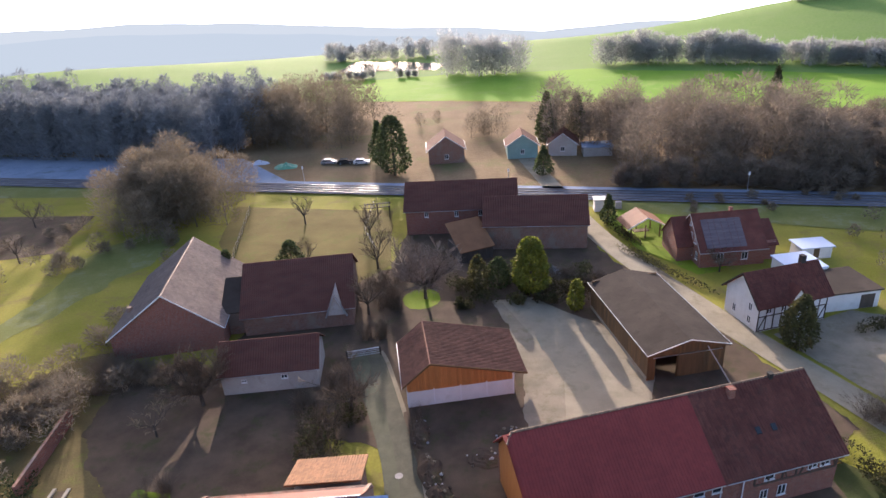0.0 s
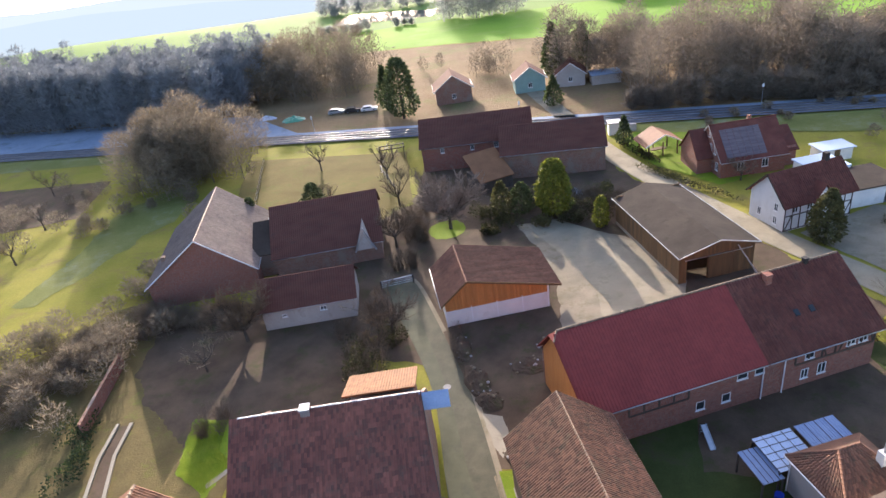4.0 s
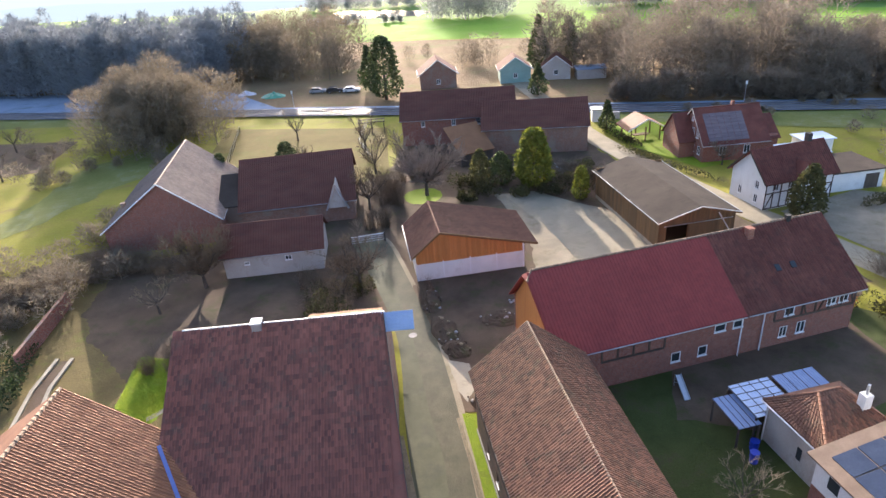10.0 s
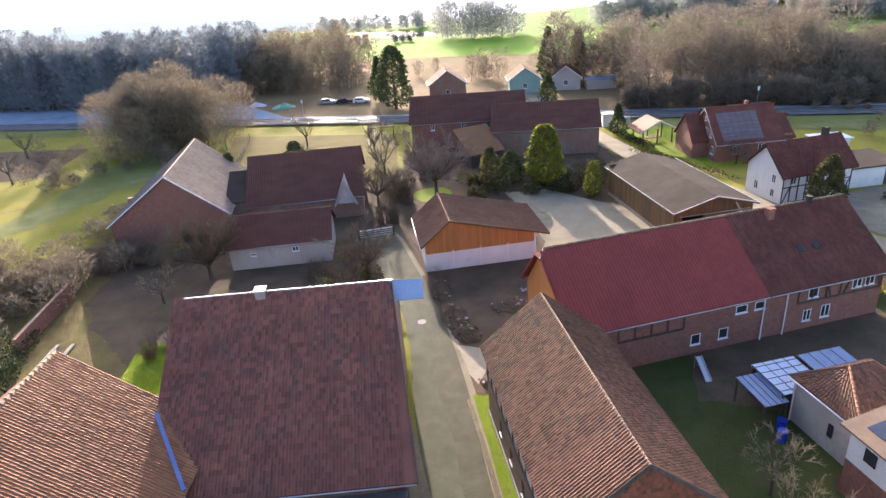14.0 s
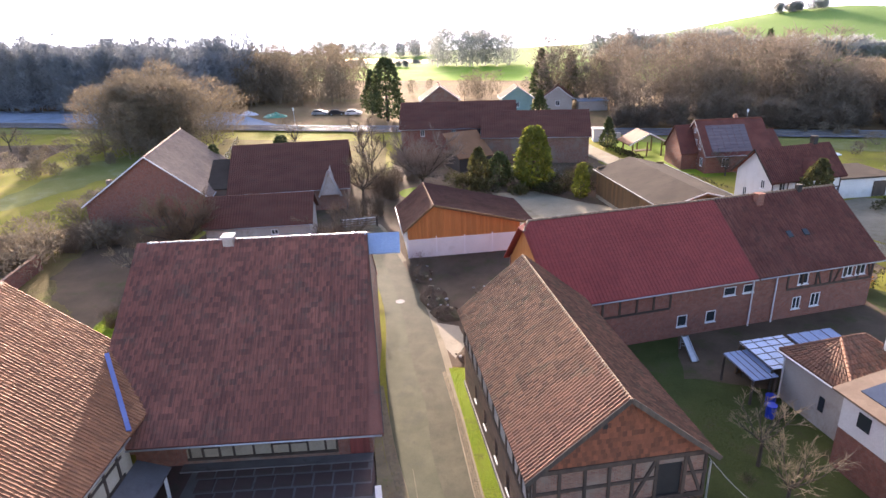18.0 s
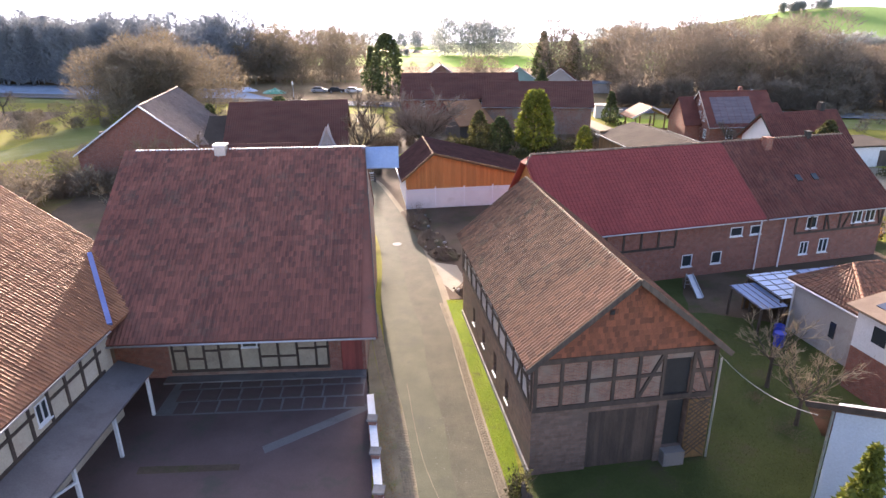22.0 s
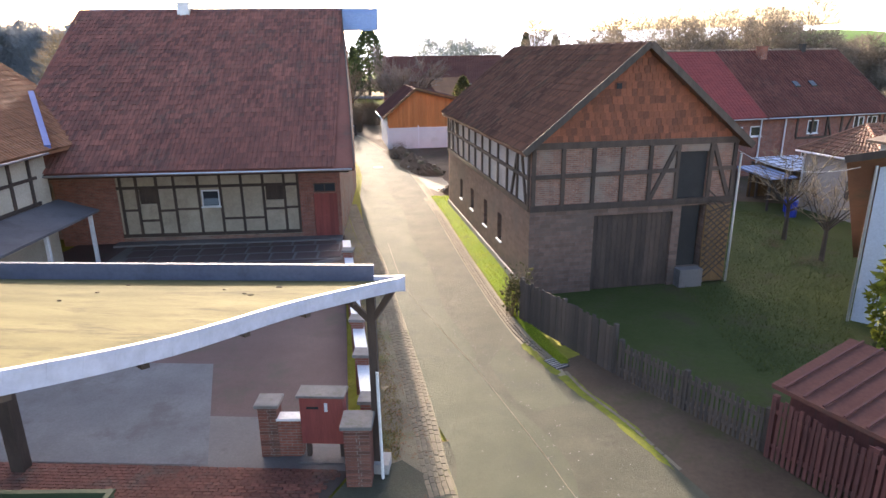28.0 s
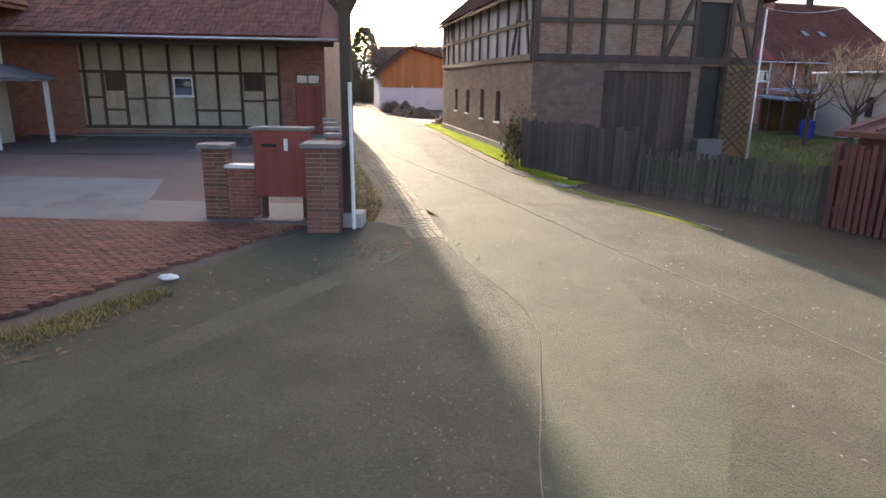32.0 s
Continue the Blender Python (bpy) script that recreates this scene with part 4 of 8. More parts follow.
# ---------- the half-timbered barn by the lane ----------
def timber_barn():
    h = thing("half_timbered_barn", 7.44, 24.0, 13.2, "brown-tiled half-timbered brick barn with a shingled gable", "barn")
    w, d, ez, rz, mid_z = 4.2, 16.4, 5.9, 9.4, 3.4
    door = [(-1.6, 1.7, 0.0, 3.1), (2.05, 3.05, 0.75, 3.3)]
    hatch = [(1.75, 3.0, 3.55, 5.45)]
    part("front_wall", wall("x", 0, 0.35, -w, w, -0.4, mid_z, door), "rubble", h)
    part("front_wall", wall("x", 0, 0.3, -w, w, mid_z, ez, hatch), "brick_old", h, "brick infill of the timber frame")
    slits = [(3.9, 4.6, 1.1, 2.3), (6.5, 7.2, 1.1, 2.35), (9.4, 10.1, 1.2, 2.3), (12.2, 12.8, 1.2, 2.3)]
    part("side_wall", wall("y", -w, 0.35, 0.35, d - 0.35, -0.4, mid_z, slits), "rubble", h)
    part("side_wall", wall("y", -w, 0.3, 0.3, d - 0.3, mid_z, ez), "plaster_grey", h, "pale infill of the long side")
    part("side_wall", wall("y", w - 0.35, 0.35, 0.35, d - 0.35, -0.4, ez), "brick_old", h)
    part("back_wall", wall("x", d - 0.35, 0.35, -w, w, -0.4, ez), "brick_old", h)
    for lo in (0.0, d - 0.3):
        part("gable", prism([(-w, ez), (w, ez), (0, rz - 0.15)], "y", lo + 0.02, lo + 0.3), "tile_brown", h)
    # wooden shingles hung on the front gable
    rows, sw = 13, 0.21
    rng = random.Random(5)
    vs = [(-sw * 0.48, -0.035, 0), (sw * 0.48, -0.035, 0), (sw * 0.48, -0.008, 0.36), (-sw * 0.48, -0.008, 0.36), (-sw * 0.48, 0, 0), (sw * 0.48, 0, 0)]
    me = bpy.data.meshes.new("shingle")
    me.from_pydata(vs, [], [(0, 1, 2, 3), (4, 5, 1, 0), (0, 3, 4), (1, 5, 2)])
    me.materials.append(M["shingle"])
    for j in range(rows):
        z = ez + 0.02 + j * 0.275
        half = w * (rz - 0.25 - z) / (rz - ez)
        n = int(half * 2 / sw)
        for i in range(n):
            ob = new("shingle", me)
            ob.parent = h
            ob.location = (-half + (i + 0.5) * 2 * half / n, 0.015, z + rng.uniform(-0.02, 0.02))
    def beam(a, b, w2=0.2):
        part("timber_beam", bar(a, b, w2, 0.1, Vector((0, -1, 0)) if abs(a[1] - b[1]) < 1e-6 and a[1] < 0.1 else Vector((-1, 0, 0))), "timber", h)
    f = -0.02
    for z in (mid_z + 0.1, ez - 0.05):
        beam((-w, f, z), (w, f, z), 0.24)
    beam((-w, f, 4.7), (1.7, f, 4.75), 0.16)
    beam((3.1, f, 4.75), (w, f, 4.75), 0.16)
    for x in (-w + 0.1, -2.95, -1.75, -0.6, 0.55, 1.68, 3.08, w - 0.12):
        beam((x, f - 0.004, mid_z + 0.2), (x, f - 0.004, ez - 0.15), 0.15)
    beam((0.62, f - 0.008, mid_z + 0.25), (1.6, f - 0.008, ez - 0.2), 0.15)
    beam((w - 0.25, f - 0.008, mid_z + 0.25), (3.15, f - 0.008, ez - 0.2), 0.15)
    s = -w - 0.02
    for z in (mid_z + 0.1, ez - 0.05):
        beam((s, 0.1, z), (s, d, z), 0.22)
    beam((s, 0.1, 4.65), (s, d, 4.65), 0.15)
    for k in range(12):
        y = 0.15 + k * (d - 0.3) / 11
        beam((s - 0.004, y, mid_z + 0.2), (s - 0.004, y, ez - 0.15), 0.14)
    for a, b in ((0.4, 1.1), (2.4, 1.5), (13.2, 14.0), (16.1, 15.4)):
        beam((s - 0.008, a, mid_z + 0.2), (s - 0.008, b, ez - 0.2), 0.13)
    for y0, y1, z0, z1 in slits:
        part("slit_sill", cube(s - 0.06, s + 0.2, y0 - 0.03, y1 + 0.03, z0 - 0.06, z0), "white_paint", h)
        part("shutter", cube(-w + 0.16, -w + 0.22, y0, y1, z0, z1), "dark", h)
    part("hatch_door", cube(1.77, 2.98, 0.1, 0.16, 3.55, 5.45), "dark", h, "dark loft hatch")
    part("barn_door", cube(-1.6, 1.7, 0.15, 0.19, 0, 3.1), "dark", h, "wide dark plank door")
    for k in range(16):
        part("door_plank", cube(-1.59 + k * 0.206, -1.395 + k * 0.206, 0.11, 0.15, 0.02, 3.08), "timber", h)
    part("vent", cube(-1.05, -0.85, -0.06, 0.02, 7.85, 8.05), "dark", h, "small square vent in the gable")
    part("side_door", cube(2.05, 2.95, 0.2, 0.26, 0.75, 3.3), "dark", h)
    leaf = part("open_door_leaf", cube(3.05, 4.15, -0.12, -0.08, 0.1, 3.3), "boards_brown", h, "brown lattice door leaf folded back")
    for k in range(12):
        z = 0.15 + k * 0.26
        for sg in (1, -1):
            part("lattice_bar", bar((3.08, -0.13, z if sg > 0 else z + 0.9), (4.12, -0.13, min(3.28, z + 0.9) if sg > 0 else z), 0.05, 0.02, Vector((0, -1, 0))), "timber", leaf)
    part("door_step", cube(2.0, 3.0, -0.45, 0.0, -0.2, 0.75), "concrete_dark", h, "grey stone step")
    part("plinth", cube(-w - 0.08, -w, 0.0, d, -0.3, 0.3), "stone", h)
    for sgn, nr in ((-1, 300), (1, 0)):
        e = Vector((sgn * 4.55, -0.35, 5.66))
        r = part("roof", bmesh_quad_slab((sgn * 4.55, -0.35, 5.66), (sgn * 4.55, d + 0.3, 5.66), (0, d + 0.3, rz), (0, -0.35, rz), 0.12), "tile_brown", h)
        up = Vector((-sgn * 4.55, 0, rz - 5.66))
        tiled_roof(r, e, (0, 1, 0), up, d + 0.65, up.length, "tile_brown", 0.205, 0.34, (sgn * 3, 0, 7), nr)
        part("barge_board", bar((sgn * 4.6, -0.38, 5.64), (0, -0.38, rz + 0.02), 0.04, 0.24), "boards_grey", h)
    ridge_row(h, (0, -0.35, rz + 0.03), (0, d + 0.3, rz + 0.03), "tile_pale", 0.095, 0.34)
    gutter(h, (4.62, -0.2, 5.58), (4.62, d, 5.58))
    part("downpipe", tube((4.3, -0.1, 0), (4.3, -0.1, 5.3), 0.05, n=8), "zinc", h)


M["shingle"] = surface("shingle", (0.16, 0.052, 0.028), (0.27, 0.1, 0.05), 0.8, 14, 0.85, 0.3, stain=(0.12, 0.06, 0.04), stain_scale=0.7, vary=0.35)
M["tile_pale"] = surface("tile_pale", (0.16, 0.11, 0.075), (0.23, 0.165, 0.115), 1.0, 14, 0.9, 0.3, stain=(0.12, 0.1, 0.06), vary=0.25)
timber_barn()

# ---------- other buildings ----------
def farmhouse():
    """Long house: ridge along x from the half-hipped end to the plain gable."""
    h = thing("farmhouse", 5.05, 48.7, 18.8, "long farmhouse with a smooth red roof, brick and half-timber walls", "house")
    x0, x1, half, ez, rz = -0.75, 28.2, 6.05, 4.75, 9.06
    wins = [(9.6, 10.5, 0.9, 1.9), (12.2, 13.1, 0.9, 1.9), (13.6, 14.7, 3.0, 3.75), (15.4, 16.4, 3.0, 3.75), (20.6, 21.6, 3.0, 4.0), (25.0, 26.0, 3.1, 4.1), (26.3, 27.3, 3.1, 4.1), (20.4, 21.2, 0.8, 1.9), (22.2, 23.1, 0.8, 2.0)]
    part("front_wall", wall("x", -half, 0.35, x0, x1, -0.4, ez, wins), "brick_red", h)
    part("back_wall", wall("x", 3.6, 0.35, x0, x1, -0.4, ez), "brick_red", h)
    rear = 3.95
    for xx in (x0, x1 - 0.3):
        pts = [(-half + 0.35, -0.4), (rear - 0.35, -0.4), (rear - 0.35, ez), (0.6, 8.3), (-0.8, 8.3), (-half + 0.35, ez)] if xx < 0 else [(-half + 0.35, -0.4), (rear - 0.35, -0.4), (rear - 0.35, ez), (0, rz - 0.25), (-half + 0.35, ez)]
        part("gable_wall", prism(pts, "x", xx, xx + 0.3), "boards_orange" if xx < 0 else "brick_red", h)
    for k, wv in enumerate(wins):
        window(h, "x", -half, -1, *wv, bars=1 if k > 3 else 0)
    for a, b in ((3.0, 8.8), (19.6, 28.0)):
        for z in (2.7, 4.45):
            part("timber_beam", bar((a, -half - 0.02, z), (b, -half - 0.02, z), 0.18, 0.1, Vector((0, -1, 0))), "timber", h)
        n = int((b - a) / 1.2)
        for i in range(n + 1):
            x = a + (b - a) * i / n
            part("timber_beam", bar((x, -half - 0.024, 2.78), (x, -half - 0.024, 4.37), 0.16, 0.1, Vector((0, -1, 0))), "timber", h)
    for a, b in ((24.2, 24.8), (27.9, 27.4), (22.9, 22.3)):
        part("timber_brace", bar((a, -half - 0.028, 2.78), (b, -half - 0.028, 4.37), 0.13, 0.1, Vector((0, -1, 0))), "timber", h)
    ev, er = 6.6, 4.4
    up = Vector((0, ev, rz - er))
    seam = 16.2
    for side, edge in ((-1, ev), (1, 4.4)):
        for a, b, mt in ((-1.15, seam, "tile_smooth"), (seam, 28.6, "tile_dark")):
            ra, notch = (-0.7, [(-1.3, side * edge * 0.11, 8.55)]) if a < 0 else (a, [])
            r = part("roof", roof_poly([(a, side * edge, er), (b, side * edge, er), (b, 0, rz), (ra, 0, rz)] + notch, 0.12), mt, h)
            if side < 0:
                tiled_roof(r, (a, -ev, er), (1, 0, 0), up, b - a, up.length * (0.97 if a < 0 else 1.0), mt, 0.3, 0.36, wobble=0.002)
    part("half_hip", roof_poly([(-1.35, -0.75, 8.5), (-1.35, 0.5, 8.5), (-0.68, 0, rz + 0.01)], 0.1), "tile_smooth", h)
    part("verge_board", bar((-1.17, -ev, er), (-1.32, -0.75, 8.5), 0.04, 0.2), "tile_smooth", h)
    ridge_row(h, (-0.7, 0, rz + 0.05), (28.5, 0, rz + 0.05), "tile_pale", 0.13, 0.42)
    ridge_row(h, (-1.35, -0.75, 8.52), (-0.7, 0, rz + 0.05), "tile_pale", 0.11, 0.42)
    for x, y, mt, wd, tz in ((19.9, -1.1, "brick_red", 0.6, 9.35), (24.6, -0.35, "dark", 0.4, 9.5)):
        c = part("chimney", cube(x, x + wd, y, y + wd, 7.8, tz), mt, h)
        part("chimney_cap", cube(x - 0.05, x + wd + 0.05, y - 0.05, y + wd + 0.05, tz, tz + 0.08), mt, c)
    n = up.cross(Vector((1, 0, 0))).normalized()
    for x in (21.0, 22.6):
        p = Vector((x, -ev, er)) + up * 0.4
        part("skylight", roof_poly([tuple(p + Vector((0, 0, 0.16))), tuple(p + Vector((0.5, 0, 0.16))), tuple(p + Vector((0.5, 0, 0.16)) + up.normalized() * 0.62), tuple(p + Vector((0, 0, 0.16)) + up.normalized() * 0.62)], 0.1), "glass", h)
    gutter(h, (-1.1, -6.68, 4.33), (16.2, -6.68, 4.33))
    gutter(h, (16.4, -6.68, 4.33), (28.5, -6.68, 4.33))
    for x in (16.2, 18.4):
        part("downpipe", tube((x, -6.2, 0), (x, -6.2, 4.3), 0.06, n=8), "white_paint", h)


farmhouse()


def orange_shed():
    h = thing("timber_shed", -7.48, 62.9, 12.8, "open shed with orange boards over white panels and a brown roof", "shed")
    w, d, rx, rz, ez = 12.4, 8.6, 2.85, 5.85, 3.1
    for k in range(4):
        part("wall_panel", cube(0.05 + k * 3.07, 0.05 + k * 3.07 + 3.0, 0.0, 0.12, -0.1, 2.1), "plaster_white", h)
        part("post", cube(k * 3.07 - 0.07, k * 3.07 + 0.07, -0.05, 0.15, -0.2, 2.3), "white_paint", h)
    part("post", cube(12.25, 12.45, -0.05, 0.2, -0.2, 3.2), "white_paint", h)
    part("side_wall", cube(0, 0.12, 0.12, d, -0.2, 3.0), "plaster_white", h)
    part("back_wall", cube(0.12, w, d - 0.12, d, -0.2, 3.0), "boards_brown", h)
    def top(x):
        return rz - 0.15 - (rx - x) * (rz - ez) / (rx + 0.5) if x < rx else rz - 0.15 - (x - rx) * (rz - 3.0) / (13.9 - rx)
    n = 60
    for k in range(n):
        a, b = w * k / n, w * (k + 1) / n - 0.012
        part("board", prism([(a, 2.12), (b, 2.12), (b, top(b)), (a, top(a))], "y", -0.02 - 0.012 * (k % 2), 0.02), "boards_orange", h)
    l = part("roof", bmesh_quad_slab((-0.5, -0.5, ez), (-0.5, d + 0.4, ez), (rx, d + 0.4, rz), (rx, -0.5, rz), 0.12), "tile_shed", h)
    r = part("roof", bmesh_quad_slab((13.9, -0.5, 3.0), (13.9, d + 0.4, 3.0), (rx, d + 0.4, rz), (rx, -0.5, rz), 0.12), "tile_shed", h)
    up = Vector((rx + 0.5, 0, rz - ez))
    tiled_roof(l, (-0.5, -0.5, ez), (0, 1, 0), up, d + 0.9, up.length, "tile_shed", 0.3, 0.36)
    up = Vector((rx - 13.9, 0, rz - 3.0))
    tiled_roof(r, (13.9, -0.5, 3.0), (0, 1, 0), up, d + 0.9, up.length, "tile_shed", 0.3, 0.36)
    ridge_row(h, (rx, -0.5, rz + 0.03), (rx, d + 0.4, rz + 0.03), "tile_shed", 0.12, 0.4)
    for a, b in (((-0.5, -0.53, ez + 0.03), (rx, -0.53, rz + 0.05)), ((13.9, -0.53, 3.05), (rx, -0.53, rz + 0.05))):
        part("barge_board", bar(a, b, 0.04, 0.2), "boards_brown", h)
    gutter(h, (-0.58, -0.5, ez - 0.06), (-0.58, d + 0.4, ez - 0.06), mat="white_paint")


M["tile_shed"] = surface("tile_shed", (0.075, 0.038, 0.032), (0.115, 0.058, 0.048), 0.5, 14, 0.95, 0.3, vary=0.1, island=0.15, gloss=0.12)
orange_shed()


def machine_hall():
    h = thing("machine_hall", 24.8, 69.3, 14.5, "brown boarded machine hall with a shallow grey-brown roof and open gate", "hall")
    w, d, ez, rz = 4.8, 17.8, 3.9, 5.2
    gate = (-3.9, -1.1, -0.4, 3.1)
    n = 40
    for k in range(n):
        a, b = -w + 2 * w * k / n, -w + 2 * w * (k + 1) / n - 0.012
        zt = rz - 0.15 - abs((a + b) / 2) * (rz - ez) / w
        lo = 3.1 if gate[0] < (a + b) / 2 < gate[1] else -0.2
        part("board", cube(a, b, -0.02 * (k % 2), 0.08, lo, zt), "boards_brown", h)
    for x in (-w, w - 0.1):
        for k in range(30):
            a = 0.1 + (d - 0.2) * k / 30
            part("board", cube(x - 0.02 * (k % 2), x + 0.1, a, a + (d - 0.2) / 30 - 0.012, 0.5, ez), "boards_brown", h)
        part("plinth", cube(x - 0.04, x + 0.12, 0.1, d - 0.1, -0.2, 0.5), "concrete", h)
    part("back_wall", cube(-w, w, d - 0.1, d, -0.2, ez + 0.4), "boards_brown", h)
    part("sliding_gate", cube(-1.1, 2.0, -0.14, -0.06, 0.05, 3.1), "boards_brown", h, "sliding plank gate")
    part("gate_rail", cube(-4.2, 4.4, -0.2, -0.12, 3.12, 3.2), "zinc", h)
    for sgn in (-1, 1):
        part("roof", bmesh_quad_slab((sgn * 5.15, -0.6, ez - 0.05), (sgn * 5.15, d + 0.5, ez - 0.05), (0, d + 0.5, rz + 0.05), (0, -0.6, rz + 0.05), 0.1), "fibre_cement", h)
        n2 = 26
        for k in range(n2):
            y = -0.6 + (d + 1.1) * (k + 0.5) / n2
            part("sheet_joint", bar((sgn * 5.15, y, ez - 0.048), (0, y, rz + 0.052), 0.03, 0.012), "fibre_cement", h)
        part("fascia", cube(sgn * 5.2 - 0.03, sgn * 5.2 + 0.03, -0.6, d + 0.5, ez - 0.13, ez - 0.02), "zinc", h)
        part("fascia", bar((sgn * 5.15, -0.63, ez - 0.02), (0, -0.63, rz + 0.08), 0.05, 0.1), "white_paint", h)
        part("barge_board", bar((sgn * 5.15, -0.61, ez - 0.16), (0, -0.61, rz - 0.06), 0.05, 0.18), "boards_brown", h)
    pole = thing("leaning_pole", 28.2, 68.6, 14.5, "long pale pole leaning against the hall", "pole")
    part("shaft", tube((-1.4, 0.25, 4.6), (0.9, -1.8, 0.0), 0.07, 0.08, 8), "stone", pole)


machine_hall()


def barn_simple(name, x, y, ang, w0, w1, d, ez, rz, ru, wall_mat, roof_mat, label, category="barn", holes=(), over=0.4, tiles=True, verge="white_paint", gable_mat=None, shole=()):
    """Gabled building with its ridge along local y."""
    h = thing(name, x, y, ang, label, category)
    gable_walls(h, w0, w1, d, ez, rz - 0.2, ru, wall_mat, front_holes=holes, side_holes=shole, gable_mat=gable_mat)
    for hv in holes:
        window(h, "x", 0.0, -1, *hv)
    for hv in shole:
        window(h, "y", w0, -1, *hv)
    for xx, sgn in ((w0 - over, -1), (w1 + over, 1)):
        sl = (rz - ez) / (abs(ru - (w0 if sgn < 0 else w1)))
        z = ez - over * sl
        r = part("roof", bmesh_quad_slab((xx, -over, z), (xx, d + over, z), (ru, d + over, rz), (ru, -over, rz), 0.12), roof_mat, h)
        up = Vector((ru - xx, 0, rz - z))
        if tiles:
            tiled_roof(r, (xx, -over, z), (0, 1, 0), up, d + 2 * over, up.length, roof_mat, 0.3, 0.38)
        part("barge_board", bar((xx, -over - 0.02, z), (ru, -over - 0.02, rz + 0.02), 0.05, 0.16), verge, h)
        gutter(h, (xx - sgn * -0.06, -over, z - 0.05), (xx - sgn * -0.06, d + over, z - 0.05))
    ridge_row(h, (ru, -over, rz + 0.03), (ru, d + over, rz + 0.03), roof_mat, 0.13, 0.45)
    return h


e = barn_simple("meadow_barn", -41.4, 74.0, 13.3, -8.0, 6.7, 19.2, 3.6, 9.15, 0.0, "brick_red", "roof_faded", "old brick barn with a faded grey-brown roof on the meadow edge", tiles=True)
part("chimney", cube(-6.9, -6.3, 5.0, 5.6, 3.6, 5.3), "brick_old", e)


def barn_cross(name, x, y, ang, x0, x1, d, ez, rz, wall_mat, roof_mat, label, category="barn", holes=(), over=0.4, tiles=True, ext=None):
    """Gabled building with its ridge along local x; the front faces -y at y=0."""
    h = thing(name, x, y, ang, label, category)
    t = 0.3
    part("front_wall", wall("x", 0.0, t, x0, x1, -0.3, ez, holes), wall_mat, h)
    part("back_wall", wall("x", d - t, t, x0, x1, -0.3, ez), wall_mat, h)
    for xx in (x0, x1 - t):
        part("gable_wall", prism([(t, -0.3), (d - t, -0.3), (d - t, ez), (d / 2, rz - 0.2), (t, ez)], "x", xx, xx + t), wall_mat, h)
    for hv in holes:
        window(h, "x", 0.0, -1, *hv)
    sl = (rz - ez) / (d / 2)
    z = ez - over * sl
    for y0, yr in ((-over, d / 2), (d + over, d / 2)):
        r = part("roof", bmesh_quad_slab((x0 - over, y0, z), (x1 + over, y0, z), (x1 + over, yr, rz), (x0 - over, yr, rz), 0.12), roof_mat, h)
        up = Vector((0, yr - y0, rz - z))
        if tiles and y0 < 0:
            tiled_roof(r, (x0 - over, y0, z), (1, 0, 0), up, x1 - x0 + 2 * over, up.length, roof_mat, 0.3, 0.38)
        gutter(h, (x0 - over, y0, z - 0.06), (x1 + over, y0, z - 0.06))
    ridge_row(h, (x0 - over, d / 2, rz + 0.03), (x1 + over, d / 2, rz + 0.03), roof_mat, 0.12, 0.45)
    return h


barn_cross("stable", -19.2, 66.8, 9.5, -11.6, 0.0, 6.8, 3.1, 5.5, "plaster_grey", "tile_far", "low stable with a grey plaster wall and red roof", "stable", holes=[(-4.4, -3.6, 1.7, 2.3), (-9.2, -8.6, 1.6, 2.0)])
lb = barn_cross("long_barn", -18.0, 81.2, 10.8, -15.4, 0.0, 14.6, 3.2, 7.9, "brick_old", "tile_far", "long barn with a dark red roof and small gabled dormer", "barn", tiles=True)
part("lean_to", roof_poly([(-18.5, 0.6, 3.6), (-15.5, 0.6, 3.6), (-15.5, 6.6, 6.3), (-18.5, 6.6, 6.3)], 0.15), "fibre_cement", lb)
part("lean_to_wall", cube(-18.3, -15.5, 0.9, 6.4, -0.3, 3.4), "brick_old", lb)
part("dormer", prism([(-3.6, 2.2), (-1.0, 2.2), (-2.3, 5.4)], "y", -0.6, 4.0), "plaster_grey", lb)
for a, b in (((-3.8, -0.75, 2.0), (-2.3, -0.75, 5.6)), ((-0.8, -0.75, 2.0), (-2.3, -0.75, 5.6))):
    part("dormer_trim", bar(a, b, 0.1, 0.25), "zinc", lb)
jj = barn_cross("brick_barn", 17.4, 105.6, -1.0, -17.5, 0.0, 10.0, 4.7, 8.0, "brick_old", "tile_far", "long brick barn with a dark red roof", "barn", tiles=True)
barn_cross("village_house", -3.5, 113.5, 1.5, -11.5, 9.0, 10.0, 5.0, 8.7, "brick_red", "tile_far", "long brick house with small white windows", "house", holes=[(2.0, 2.8, 3.4, 4.6), (3.2, 4.0, 3.4, 4.6), (-2.4, -1.7, 3.4, 4.6), (-8.0, -7.3, 3.4, 4.6), (5.6, 6.2, 3.4, 4.6), (-1.0, -0.3, 1.0, 2.2)])
dd = thing("field_shelter", -2.4, 104.0, 28.0, "low lean-to shelter with a pale brown roof", "shed")
part("roof", roof_poly([(-3.4, -3.2, 2.3), (3.0, -3.2, 2.3), (3.0, 3.2, 5.4), (-3.4, 3.2, 5.4)], 0.14), "tile_sunny", dd)
part("wall", cube(-3.1, 2.8, -2.8, 3.0, -0.2, 2.4), "boards_grey", dd)


